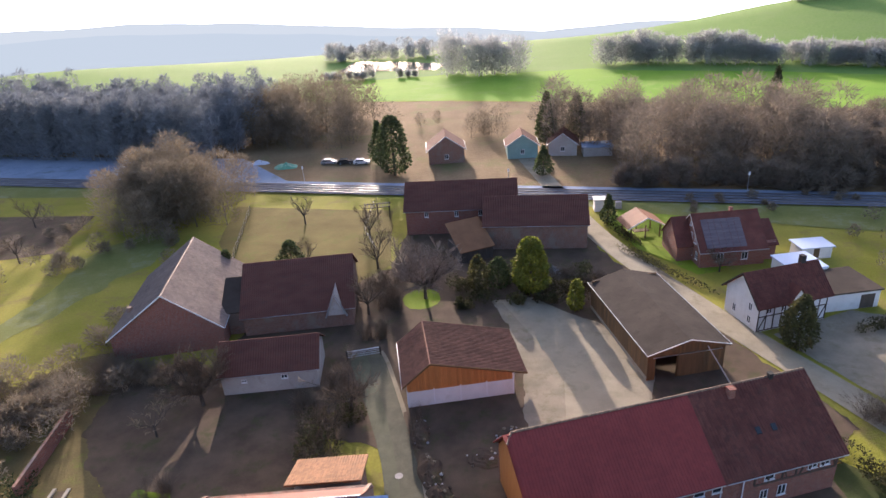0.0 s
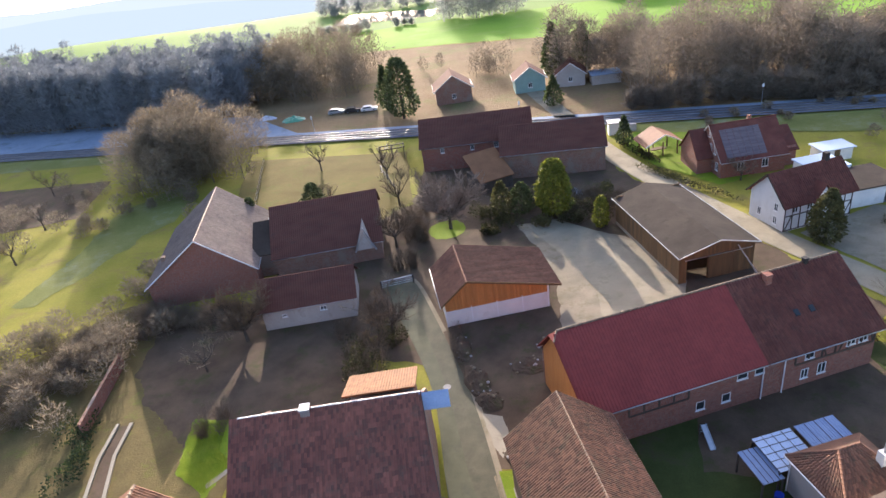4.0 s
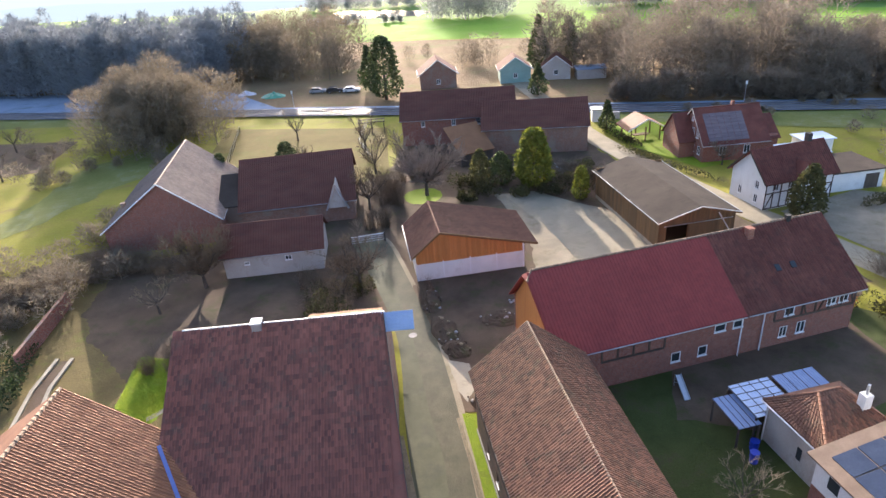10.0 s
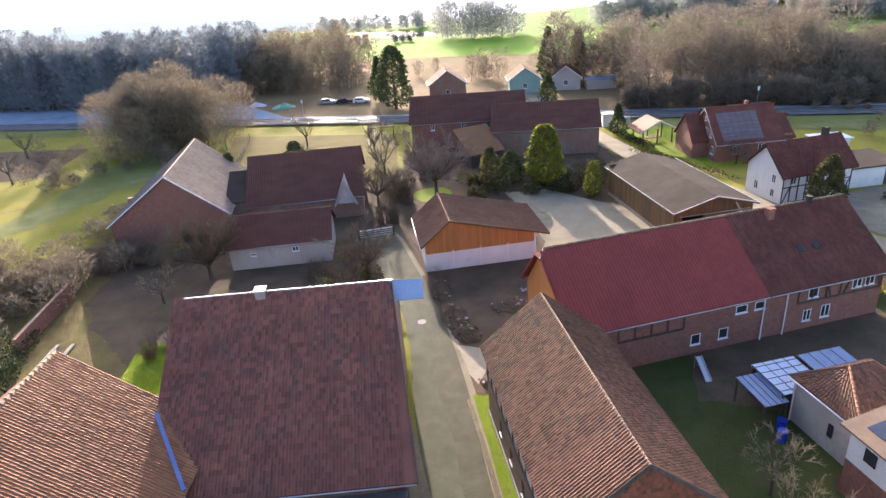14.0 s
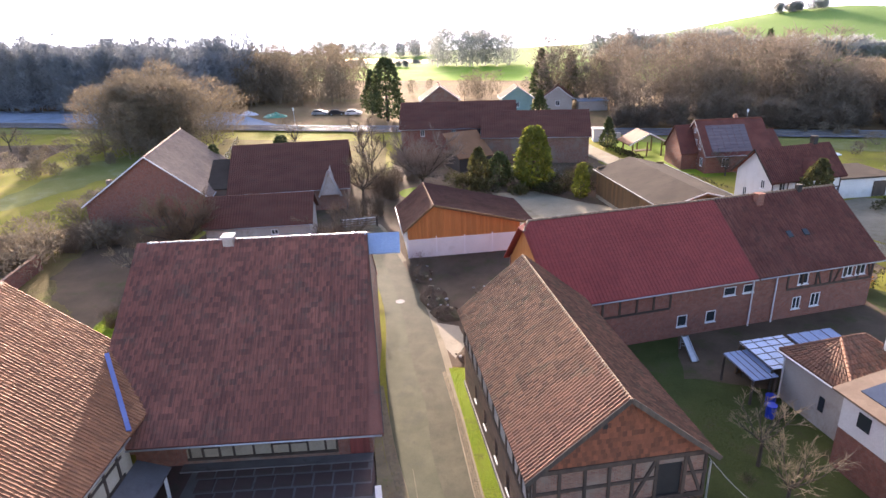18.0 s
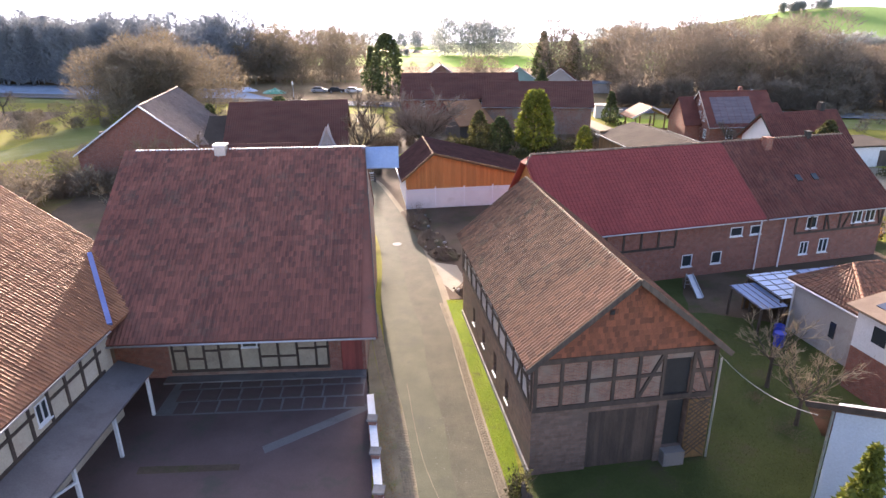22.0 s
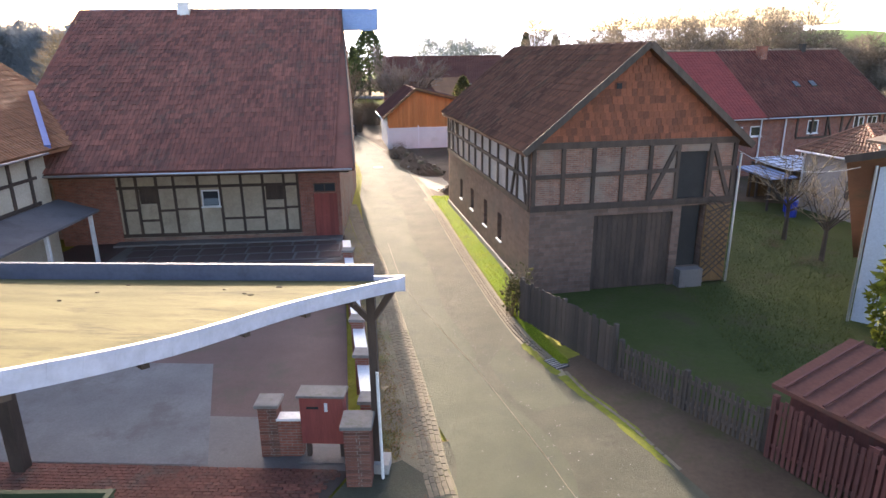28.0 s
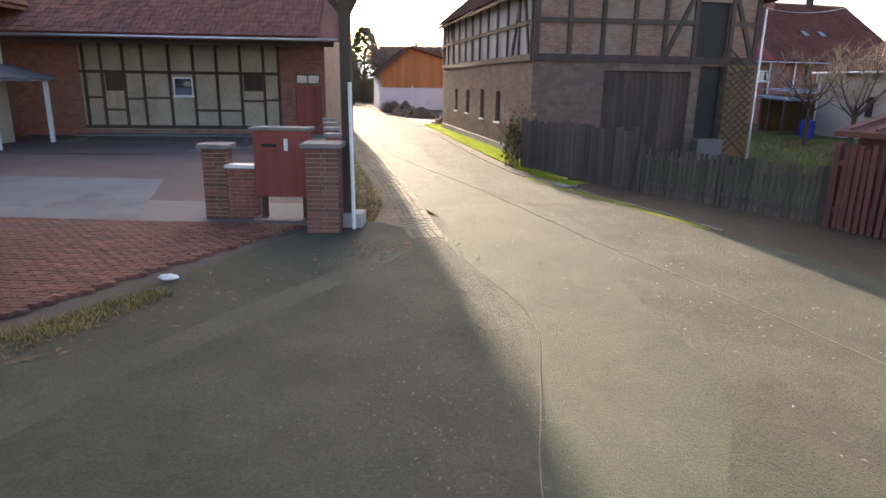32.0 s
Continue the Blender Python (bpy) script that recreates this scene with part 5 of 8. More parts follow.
def white_house():
    h = thing("white_house", 35.9, 78.5, 19.0, "white house with blue-grey half-timbering and a red roof", "house")
    # x along the ridge, gable at x=0
    d, L, ez, rz = 6.4, 10.4, 4.1, 7.2
    gw = [(1.2, 1.9, 2.5, 3.6), (4.2, 4.9, 0.8, 2.0), (1.2, 1.9, 0.6, 1.7)]
    part("gable_wall", wall("y", 0.0, 0.3, 0, d, -0.3, ez, gw), "plaster_white", h)
    part("gable", prism([(0, ez), (d, ez), (d / 2, rz - 0.2)], "x", 0.0, 0.3), "plaster_white", h)
    part("gable_wall", prism([(0, -0.3), (d, -0.3), (d, ez), (d / 2, rz - 0.2), (0, ez)], "x", L - 0.3, L), "plaster_white", h)
    fw = [(1.2, 2.0, 2.5, 3.5), (3.4, 4.2, 2.5, 3.5), (7.6, 8.4, 2.5, 3.5), (7.6, 8.4, 0.7, 1.8)]
    part("front_wall", wall("x", 0.0, 0.3, 0.3, L - 0.3, -0.3, ez, fw), "plaster_white", h)
    part("back_wall", wall("x", d - 0.3, 0.3, 0.3, L - 0.3, -0.3, ez), "plaster_white", h)
    for g in gw:
        window(h, "y", 0.0, -1, *g)
    for g in fw:
        window(h, "x", 0.0, -1, *g)
    def beam(a, b, c, e):
        part("timber_beam", bar((a, -0.02, b), (c, -0.02, e), 0.14, 0.08, Vector((0, -1, 0))), "timber", h)
    for z in (2.2, 4.0, 0.15):
        beam(0, z, L, z)
    for k in range(10):
        x = 0.1 + k * (L - 0.2) / 9
        beam(x, 0.2, x, 4.0)
    for x in (0.3, 4.7, 9.4):
        beam(x, 0.3, x + 0.8, 2.1)
    for y0, sgn in ((-0.5, 1), (d + 0.5, -1)):
        z = ez - 0.45
        r = part("roof", bmesh_quad_slab((-0.5, y0, z), (L + 0.4, y0, z), (L + 0.4, d / 2, rz), (-0.5, d / 2, rz), 0.12), "tile_dark", h)
        up = Vector((0, d / 2 - y0, rz - z))
        if sgn > 0:
            tiled_roof(r, (-0.5, y0, z), (1, 0, 0), up, L + 0.9, up.length, "tile_dark", 0.3, 0.38)
        part("barge_board", bar((-0.52, y0, z), (-0.52, d / 2, rz), 0.05, 0.18), "fibre_cement", h)
    part("dormer", prism([(4.2, 3.6), (6.8, 3.6), (5.5, 5.6)], "y", -0.3, 2.0), "plaster_white", h)
    for s in (-1, 1):
        part("dormer_roof", roof_poly([(5.5 + s * 1.6, -0.6, 3.5), (5.5 + s * 1.6, 2.4, 3.5), (5.5, 2.6, 5.8), (5.5, -0.6, 5.8)], 0.1), "tile_dark", h)
    part("chimney", cube(8.2, 8.8, d / 2 - 0.2, d / 2 + 0.5, 6.4, 8.2), "dark", h)
    g = thing("white_garage", 45.6, 83.2, 12.0, "white flat-roofed garage beside the house", "garage")
    part("wall", cube(0, 8.5, 0, 6.5, -0.2, 2.6), "plaster_white", g)
    part("roof", cube(-0.25, 8.75, -0.25, 6.75, 2.6, 2.8), "fibre_cement", g)
    part("wall", cube(0.5, 5.5, 6.6, 12, -0.2, 2.9), "plaster_white", g)
    part("roof", cube(0.2, 5.8, 6.8, 12.2, 2.9, 3.1), "poly_sheet", g, "pale sheet roof")
    part("door", cube(5.8, 7.8, -0.03, 0.0, 0, 2.1), "boards_grey", g)


white_house()


def brick_house():
    """A gabled block with its windows in the gable, and a lower wing at each end."""
    h = thing("brick_house", 33.8, 97.2, 8.0, "red brick house with a steep dark red roof carrying solar panels", "house")
    length, half, ez, rz = 10.2, 4.5, 3.1, 7.4
    gable_holes = [(1.0, 1.9, 0.9, 2.2), (3.0, 3.9, 0.9, 2.2)]
    upper = [(1.9, 2.7, 3.3, 4.6), (3.4, 4.2, 3.3, 4.6), (5.0, 5.8, 3.3, 4.6), (4.1, 4.7, 5.5, 6.2)]
    part("gable_wall", wall("y", 0.0, 0.3, 0, 9.0, -0.3, ez, gable_holes), "brick_red", h)
    part("gable", prism([(0, ez), (9.0, ez), (half, rz - 0.1)], "x", 0.0, 0.3), "brick_red", h)
    for g in gable_holes:
        window(h, "y", 0.0, -1, *g)
    for g in upper:
        window(h, "y", -0.01, -1, *g)
    front_holes = [(2.6, 3.7, 1.0, 2.3), (6.5, 7.5, 1.0, 2.3)]
    part("front_wall", wall("x", 0.0, 0.3, 0.3, length, -0.3, ez, front_holes), "brick_red", h)
    for g in front_holes:
        window(h, "x", 0.0, -1, *g)
    part("back_wall", cube(0.3, length, 8.7, 9.0, -0.3, ez), "brick_red", h)
    part("gable_wall", prism([(0.3, -0.3), (8.7, -0.3), (8.7, ez), (half, rz - 0.2), (0.3, ez)], "x", length - 0.3, length), "brick_red", h)
    for sgn in (-1, 1):
        y0 = half + sgn * (half + 0.45)
        part("roof", roof_poly([(-0.3, y0, ez - 0.38), (length + 0.3, y0, ez - 0.38), (length + 0.3, half, rz), (-0.3, half, rz)], 0.12), "tile_dark", h)
        part("barge_board", bar((-0.33, y0, ez - 0.36), (-0.33, half, rz + 0.02), 0.05, 0.18), "plaster_grey", h)
    part("ridge_cap", tube((-0.3, half, rz + 0.03), (length + 0.3, half, rz + 0.03), 0.1, n=8), "tile_dark", h)
    gutter(h, (-0.3, -0.5, ez - 0.42), (length + 0.3, -0.5, ez - 0.42))
    for x0, x1, top, low, yr, ye in ((-2.5, 0.0, 6.5, 2.6, 6.2, 2.6), (length, 12.6, 5.5, 2.6, 5.0, 0.9)):
        back = 2 * yr - ye
        part("wing_wall", prism([(ye + 0.4, -0.3), (back - 0.4, -0.3), (back - 0.4, low + 0.3), (yr, top - 0.15), (ye + 0.4, low + 0.3)], "x", x0 + (0.02 if x0 < 0 else 0.0), x1 - (0.0 if x0 < 0 else 0.02)), "brick_red", h)
        for y in (ye, back):
            a, b = (x0 - 0.25, x1 - 0.01) if x0 < 0 else (x0 + 0.31, x1 + 0.25)
            part("wing_roof", roof_poly([(a, y, low), (b, y, low), (b, yr, top), (a, yr, top)], 0.1), "tile_dark", h)
    for j in range(8):
        for i in range(6):
            t0 = 0.1 + j * 0.092
            x, y, z = 1.0 + i * 1.05, -0.45 + 4.95 * t0, ez - 0.38 + 4.68 * t0
            part("solar_panel", bmesh_quad_slab((x, y, z + 0.08), (x + 1.0, y, z + 0.08), (x + 1.0, y + 0.42, z + 0.477), (x, y + 0.42, z + 0.477), 0.05), "slate", h)
    part("chimney", cube(6.0, 6.5, half - 0.05, half + 0.45, rz - 0.5, rz + 0.65), "brick_red", h)


M["slate"] = surface("slate", (0.12, 0.095, 0.105), (0.18, 0.145, 0.155), 0.5, 10, 0.85, 0.3, stretch=(1, 6, 6))
brick_house()


def pavilion():
    h = thing("pavilion", 27.4, 111.2, 12.0, "open wooden garden pavilion with an orange tiled roof", "pavilion")
    for x in (-2.6, 0, 2.6):
        for y in (-2, 2):
            part("post", cube(x - 0.09, x + 0.09, y - 0.09, y + 0.09, -0.1, 2.5), "boards_brown", h)
    for s in (-1, 1):
        r = part("roof", roof_poly([(s * 3.5, -2.8, 2.3), (s * 3.5, 2.8, 2.3), (0, 2.8, 4.1), (0, -2.8, 4.1)], 0.12), "tile_orange", h)
        part("barge_board", bar((s * 3.5, -2.83, 2.3), (0, -2.83, 4.1), 0.06, 0.2), "plaster_white", h)
    part("table", cube(-1.4, 1.4, -0.6, 0.6, 0.65, 0.75), "boards_brown", h)


pavilion()

cab = thing("signal_cabin", 21.8, 123.5, 0, "small white signal cabin by the level crossing", "cabin")
part("wall", cube(-1.1, 1.1, -1, 1, -0.1, 2.3), "plaster_white", cab)
part("roof", cube(-1.3, 1.3, -1.2, 1.2, 2.3, 2.45), "zinc", cab)
cab2 = thing("relay_box", 25.5, 124.0, 0, "grey relay box beside the railway", "box")
part("body", cube(-0.6, 0.6, -0.4, 0.4, -0.1, 1.4, bevel=0.05), "plaster_grey", cab2)
far_specs = [(7.5, 160, 4, 7.5, 7, 3.6, 6.2, "plaster_green", "tile_far", "green-walled gabled house beyond the railway"), (17.5, 161, -6, 7, 6.5, 3.2, 5.8, "plaster_grey", "tile_far", "gabled house beyond the railway"), (-11.5, 158, 8, 9, 8, 3.8, 7.0, "brick_old", "tile_far", "dark gabled house beyond the railway")]
M["plaster_green"] = surface("plaster_green", (0.2, 0.33, 0.3), (0.26, 0.4, 0.36), 0.6, 12, 0.85, 0.2)
for x, y, a, w, d, ez, rz, wm, rm, lab in far_specs:
    barn_simple("far_house", x, y, a, -w / 2, w / 2, d, ez, rz, 0.0, wm, rm, lab, "house", tiles=False, holes=[(-0.5, 0.5, 1.2, 2.4)], over=0.5)
gr = thing("far_garage", 26, 162, 0, "low flat garage with a frosted roof", "garage")
part("wall", cube(-3.5, 3.5, -2.5, 2.5, -0.1, 2.3), "plaster_grey", gr)
part("roof", cube(-3.8, 3.8, -2.8, 2.8, 2.3, 2.5), "frost", gr)

# ---------- the house on the courtyard ----------
def court_house():
    h = thing("courtyard_house", -17.0, 17.0, 3.0, "farmhouse with bright orange-brown tiles and cream half-timbering", "house")
    # local x across (front faces +x at x=0), y along the ridge
    y0, y1, ez, rz, rx = -12.0, 14.2, 5.5, 11.5, -8.2
    wins = [(3.4, 4.2, 3.6, 4.6), (-2.2, -1.4, 3.6, 4.6)]
    part("front_wall", wall("y", -0.3, 0.3, y0, y1 - 5.0, -0.3, ez, wins), "plaster_cream", h)
    part("gable", prism([(-0.3, -0.3), (-0.3, ez), (rx, rz - 0.25), (-16, 6.0), (-16, -0.3)], "y", y1 - 0.3, y1), "brick_old", h)
    part("gable", prism([(-0.3, -0.3), (-0.3, ez), (rx, rz - 0.25), (-16, 6.0), (-16, -0.3)], "y", y0, y0 + 0.3), "brick_old", h)
    for g in wins:
        window(h, "y", 0.0, 1, *g)
    def beam(ya, za, yb, zb, w=0.16):
        part("timber_beam", bar((0.02, ya, za), (0.02, yb, zb), w, 0.08, Vector((1, 0, 0))), "timber", h)
    for z in (3.2, 5.3):
        beam(y0, z, 8.4, z)
    k = y0
    while k < 8.4:
        beam(k, 3.2, k, 5.3)
        k += 1.25
    beam(y0, 4.3, 3.3, 4.3, 0.13)
    beam(4.3, 4.3, 8.4, 4.3, 0.13)
    up = Vector((rx - 0.55, 0, rz - ez + 0.15))
    r = part("roof", bmesh_quad_slab((0.55, y0 - 0.4, ez - 0.15), (0.55, y1 + 0.2, ez - 0.15), (rx, y1 + 0.2, rz), (rx, y0 - 0.4, rz), 0.12), "tile_orange", h)
    tiled_roof(r, (0.55, y0 - 0.4, ez - 0.15), (0, 1, 0), up, y1 - y0 + 0.6, up.length, "tile_orange", 0.205, 0.4, (-2, 9, 7), 300, 0.01)
    part("roof", bmesh_quad_slab((-17, y0 - 0.4, 5.6), (-17, y1 + 0.2, 5.6), (rx, y1 + 0.2, rz), (rx, y0 - 0.4, rz), 0.12), "tile_orange", h)
    ridge_row(h, (rx, y0 - 0.4, rz + 0.03), (rx, y1 + 0.2, rz + 0.03), "tile_pale", 0.15, 0.42)
    gutter(h, (0.62, y0 - 0.4, ez - 0.2), (0.62, 8.6, ez - 0.2))
    part("valley_flashing", bar((-2.45, 13.1, 7.6), (0.5, 8.85, 5.55), 0.24, 0.16), "blue_flashing", h, "blue-grey sheet metal valley")
    # porch
    p = thing("porch", -17.0, 17.0, 3.0, "long porch roof of dark sheets on white posts", "porch")
    part("roof", roof_poly([(0.02, -9, 3.1), (2.2, -9, 2.6), (1.8, 9.6, 2.6), (0.02, 9.6, 3.1)], 0.1), "porch_felt", p)
    for y in (-8, -3.6, 2.6, 5.9, 9.2):
        part("post", cube(1.45, 1.59, y, y + 0.14, 0, 2.6), "white_paint", p)
    part("beam", cube(1.43, 1.61, -9, 9.5, 2.45, 2.55), "white_paint", p)
    for a, b in ((3.0, 4.4),):
        part("brace", bar((1.52, 2.7, 1.4), (1.52, -0.4, 2.45), 0.1, 0.1), "white_paint", p)


court_house()

# ---------- courtyard wall, gate piers, canopy ----------
def pier(x, y, ang, w, hgt, label, cap=True):
    h = thing("gate_pier", x, y, ang, label, "gate pier")
    part("core", cube(-w / 2 + 0.012, w / 2 - 0.012, -w / 2 + 0.012, w / 2 - 0.012, -0.05, hgt), "mortar", h)
    me = {}
    rows = int(hgt / 0.077)
    for j in range(rows):
        z = j * hgt / rows + 0.006
        zt = (j + 1) * hgt / rows - 0.006
        n = 2
        for side in range(4):
            for i in range(n):
                off = (0.0 if j % 2 else 0.06)
                a = -w / 2 + i * w / n + 0.005 + (off if i else 0)
                b = -w / 2 + (i + 1) * w / n - 0.005 + (off if i < n - 1 else 0)
                key = (side, i, j % 2)
                if key not in me:
                    bm = bmesh.new()
                    if side == 0:
                        box(bm, a, b, -w / 2, -w / 2 + 0.03, 0, zt - z)
                    elif side == 1:
                        box(bm, a, b, w / 2 - 0.03, w / 2, 0, zt - z)
                    elif side == 2:
                        box(bm, -w / 2, -w / 2 + 0.03, a, b, 0, zt - z)
                    else:
                        box(bm, w / 2 - 0.03, w / 2, a, b, 0, zt - z)
                    m = bpy.data.meshes.new("brick")
                    bm.to_mesh(m)
                    bm.free()
                    m.materials.append(M["brick_piece"])
                    me[key] = m
                ob = new("brick", me[key])
                ob.parent = h
                ob.location = (0, 0, z)
    if cap:
        part("cap", cube(-w / 2 - 0.07, w / 2 + 0.07, -w / 2 - 0.07, w / 2 + 0.07, hgt, hgt + 0.09, bevel=0.015), "cap_stone", h, "grey stone cap")
    return h


pier(-1.24, 11.68, 3, 0.56, 1.5, "red brick gate pier with a grey stone cap")
pier(-3.53, 12.65, 3, 0.44, 1.35, "short red brick pier with a stone cap")
grey_faced = pier(-4.25, 5.85, 12, 0.55, 1.5, "red brick pier with one grey face")
part("render_coat", cube(-0.29, 0.27, -0.295, -0.278, 0.0, 1.46), "concrete_dark", grey_faced, "grey panel on one face")

lb2 = thing("letterbox_wall", -2.2, 12.5, 0, "dark red letterbox cabinet on two legs with a number plate", "letterbox")
part("box", cube(-0.5, 0.5, -0.2, 0.2, 0.5, 1.72, bevel=0.01), "boards_red", lb2)
part("base_slab", cube(-0.6, 0.6, -0.3, 0.3, -0.03, 0.06), "concrete_dark", lb2)
for x in (-0.4, 0.4):
    part("leg", cube(x - 0.05, x + 0.05, -0.06, 0.06, 0.06, 0.5), "timber", lb2)
part("lid", cube(-0.56, 0.56, -0.26, 0.26, 1.72, 1.78, bevel=0.01), "cap_stone", lb2)
part("number_plate", cube(0.08, 0.15, -0.215, -0.202, 1.36, 1.58), "white_paint", lb2, "small white number bar")
part("flap", cube(-0.34, -0.06, -0.212, -0.202, 1.42, 1.48), "dark", lb2)
gw = thing("garden_wall", -2.75, 12.6, 2, "low red brick wall with white coping", "wall")
for a, b in ((-0.56, 0.0), (1.1, 1.45)):
    part("segment", cube(a, b, -0.12, 0.12, -0.05, 1.0), "brick_red", gw)
    part("coping", cube(a - 0.02, b + 0.02, -0.16, 0.16, 1.0, 1.06), "white_paint", gw)

lw = thing("courtyard_wall", -1.25, 13.2, 0, "low courtyard wall along the lane with white coping and pillars", "wall")
A0, A1 = Vector((0, 0, 0)), Vector((-3.45, 14.4, 0))
nseg = 6
for k in range(nseg):
    p, q = A0.lerp(A1, k / nseg), A0.lerp(A1, (k + 1) / nseg)
    part("segment", bar(p + Vector((0, 0, 0.4)), q + Vector((0, 0, 0.4)), 0.22, 0.9), "brick_red", lw)
    part("coping", bar(p + Vector((0, 0, 0.88)), q + Vector((0, 0, 0.88)), 0.36, 0.06), "white_paint", lw)
    pl = part("pillar", cube(p.x - 0.19, p.x + 0.19, p.y - 0.19, p.y + 0.19, -0.05, 1.15), "brick_red", lw)
    part("pillar_cap", cube(p.x - 0.25, p.x + 0.25, p.y - 0.25, p.y + 0.25, 1.15, 1.24), "cap_stone", pl)


def canopy():
    h = thing("canopy", 0, 0, 0, "flat bitumen canopy roof with a curved white fascia on wooden posts", "canopy")
    # a sheet that falls to the back, with a bowed front edge
    knots = [(-0.16, 11.95, 4.71), (-1.17, 10.5, 4.96), (-1.87, 9.3, 5.17), (-2.65, 7.1, 5.62), (-3.54, 5.35, 6.05), (-5.0, 3.7, 6.4), (-7.5, 2.2, 6.6)]
    front = []
    for i in range(len(knots) - 1):
        p = [Vector(knots[max(0, min(len(knots) - 1, i + k))]) for k in (-1, 0, 1, 2)]
        for k in range(5):
            t = k / 5
            front.append(0.5 * (2 * p[1] + (p[2] - p[0]) * t + (2 * p[0] - 5 * p[1] + 4 * p[2] - p[3]) * t * t + (3 * p[1] - p[0] - 3 * p[2] + p[3]) * t ** 3))
    front.append(Vector(knots[-1]))
    rear = [Vector((-0.8, 11.98, 4.66)).lerp(Vector((-14.5, 11.3, 4.9)), k / (len(front) - 1)) for k in range(len(front))]
    bm = bmesh.new()
    cols = []
    for f, r in zip(front, rear):
        cols.append([bm.verts.new(f.lerp(r, k / 8)) for k in range(9)])
    for c, d in zip(cols, cols[1:]):
        for k in range(8):
            bm.faces.new((c[k], d[k], d[k + 1], c[k + 1]))
    bmesh.ops.recalc_face_normals(bm, faces=bm.faces[:])
    bmesh.ops.solidify(bm, geom=bm.faces[:], thickness=0.12)
    part("roof", bm, "bitumen", h, "bitumen felt roof with leaf litter")
    for a, b in zip(front, front[1:]):
        part("fascia", bar(a - Vector((0, 0, 0.07)), b - Vector((0, 0, 0.07)), 0.06, 0.27), "fascia_sheet", h)
    part("end_cap", bar(front[0] - Vector((-0.02, 0, 0.08)), rear[0] - Vector((-0.02, 0, 0.05)), 0.06, 0.34), "fascia_sheet", h)
    part("back_edge", bar(rear[0] + Vector((0, 0.1, 0.12)), rear[-1] + Vector((0, 0.1, 0.12)), 0.1, 0.42), "blue_flashing_dull", h, "bluish sheet-metal upstand")
    part("post", cube(-0.98, -0.8, 12.0, 12.18, 0, 4.5), "timber", h)
    part("post_foot", cube(-1.15, -0.63, 11.85, 12.35, -0.05, 0.28), "stone", h)
    part("brace", bar((-0.89, 12.09, 3.7), (-0.4, 11.9, 4.5), 0.12, 0.12), "timber", h)
    part("brace", bar((-0.89, 12.09, 3.7), (-1.6, 12.0, 4.5), 0.12, 0.12), "timber", h)
    part("beam", bar((-14.0, 11.5, 4.6), (-0.7, 12.0, 4.5), 0.16, 0.2), "timber", h)
    part("post", cube(-9.35, -9.05, 11.6, 11.9, 0, 4.5), "timber", h)
    part("brace", bar((-9.2, 11.75, 3.4), (-8.2, 11.75, 4.45), 0.18, 0.18), "timber", h)
    part("brace", bar((-9.2, 11.75, 3.4), (-10.2, 11.75, 4.45), 0.18, 0.18), "timber", h)
    part("downpipe", tube((-0.74, 11.7, 0.05), (-0.8, 11.9, 2.6), 0.035, n=8), "plaster_white", h)
    for k in (4, 8, 12, 16, 20, 24):
        part("rafter", bar(front[k] - Vector((0, 0, 0.22)), rear[k] - Vector((0, 0, 0.22)), 0.1, 0.14), "timber", h)
    for k in range(10):
        rg = random.Random(k)
        i, v = rg.randrange(2, len(front) - 4), rg.uniform(0.1, 0.85)
        q = front[i].lerp(rear[i], v)
        bl = bmesh.new()
        bmesh.ops.create_icosphere(bl, subdivisions=1, radius=rg.uniform(0.02, 0.055))
        for w in bl.verts:
            w.co = Vector((w.co.x * 1.5, w.co.y, w.co.z * 0.4)) + q + Vector((0, 0, 0.01))
        part("leaf_clump", bl, "soil", h)



canopy()

# ---------- fences, small sheds and the house across the lane ----------
def plank_fence(name, p, q, hgt, label, mat="boards_grey", plank=0.14, gap=0.01, rail=True, group=""):
    p, q = Vector(p), Vector(q)
    d = q - p
    ang = math.degrees(math.atan2(d.y, d.x))
    h = thing(name, p.x, p.y, ang, label, "fence", group)
    n = max(1, int(d.length / (plank + gap)))
    rng = random.Random(n)
    meshes = []
    for k in range(4):
        bm = cube(0, plank, -0.012, 0.012, 0.05, hgt * (1 + 0.02 * (k - 1.5)))
        m = bpy.data.meshes.new("plank")
        bm.to_mesh(m)
        bm.free()
        m.materials.append(M[mat])
        meshes.append(m)
    for k in range(n):
        ob = new("plank", rng.choice(meshes))
        ob.parent = h
        ob.location = (k * d.length / n, rng.uniform(-0.006, 0.006), 0)
        ob.rotation_euler = (rng.uniform(-0.015, 0.015), rng.uniform(-0.015, 0.015), 0)
    if rail:
        for z in (hgt * 0.25, hgt * 0.8):
            part("rail", cube(0, d.length, 0.02, 0.07, z - 0.05, z + 0.05), mat, h)
    k = 0.0
    while k <= d.length + 0.01:
        part("post", cube(k - 0.06, k + 0.06, 0.02, 0.14, -0.05, hgt + 0.05), mat, h)
        k += d.length / max(1, round(d.length / 2.4))
    return h


plank_fence("plank_fence", (2.9, 20.7, 0), (5.35, 16.8, 0), 1.55, "tall weathered plank fence beside the barn")
plank_fence("picket_fence", (5.5, 16.6, 0), (8.1, 13.0, 0), 1.15, "low brown picket fence", "boards_grey", 0.07, 0.06)
plank_fence("slat_fence", (8.1, 12.8, 0), (11.3, 6.9, 0), 1.6, "reddish slat fence of the shed", "boards_maroon", 0.08, 0.05)

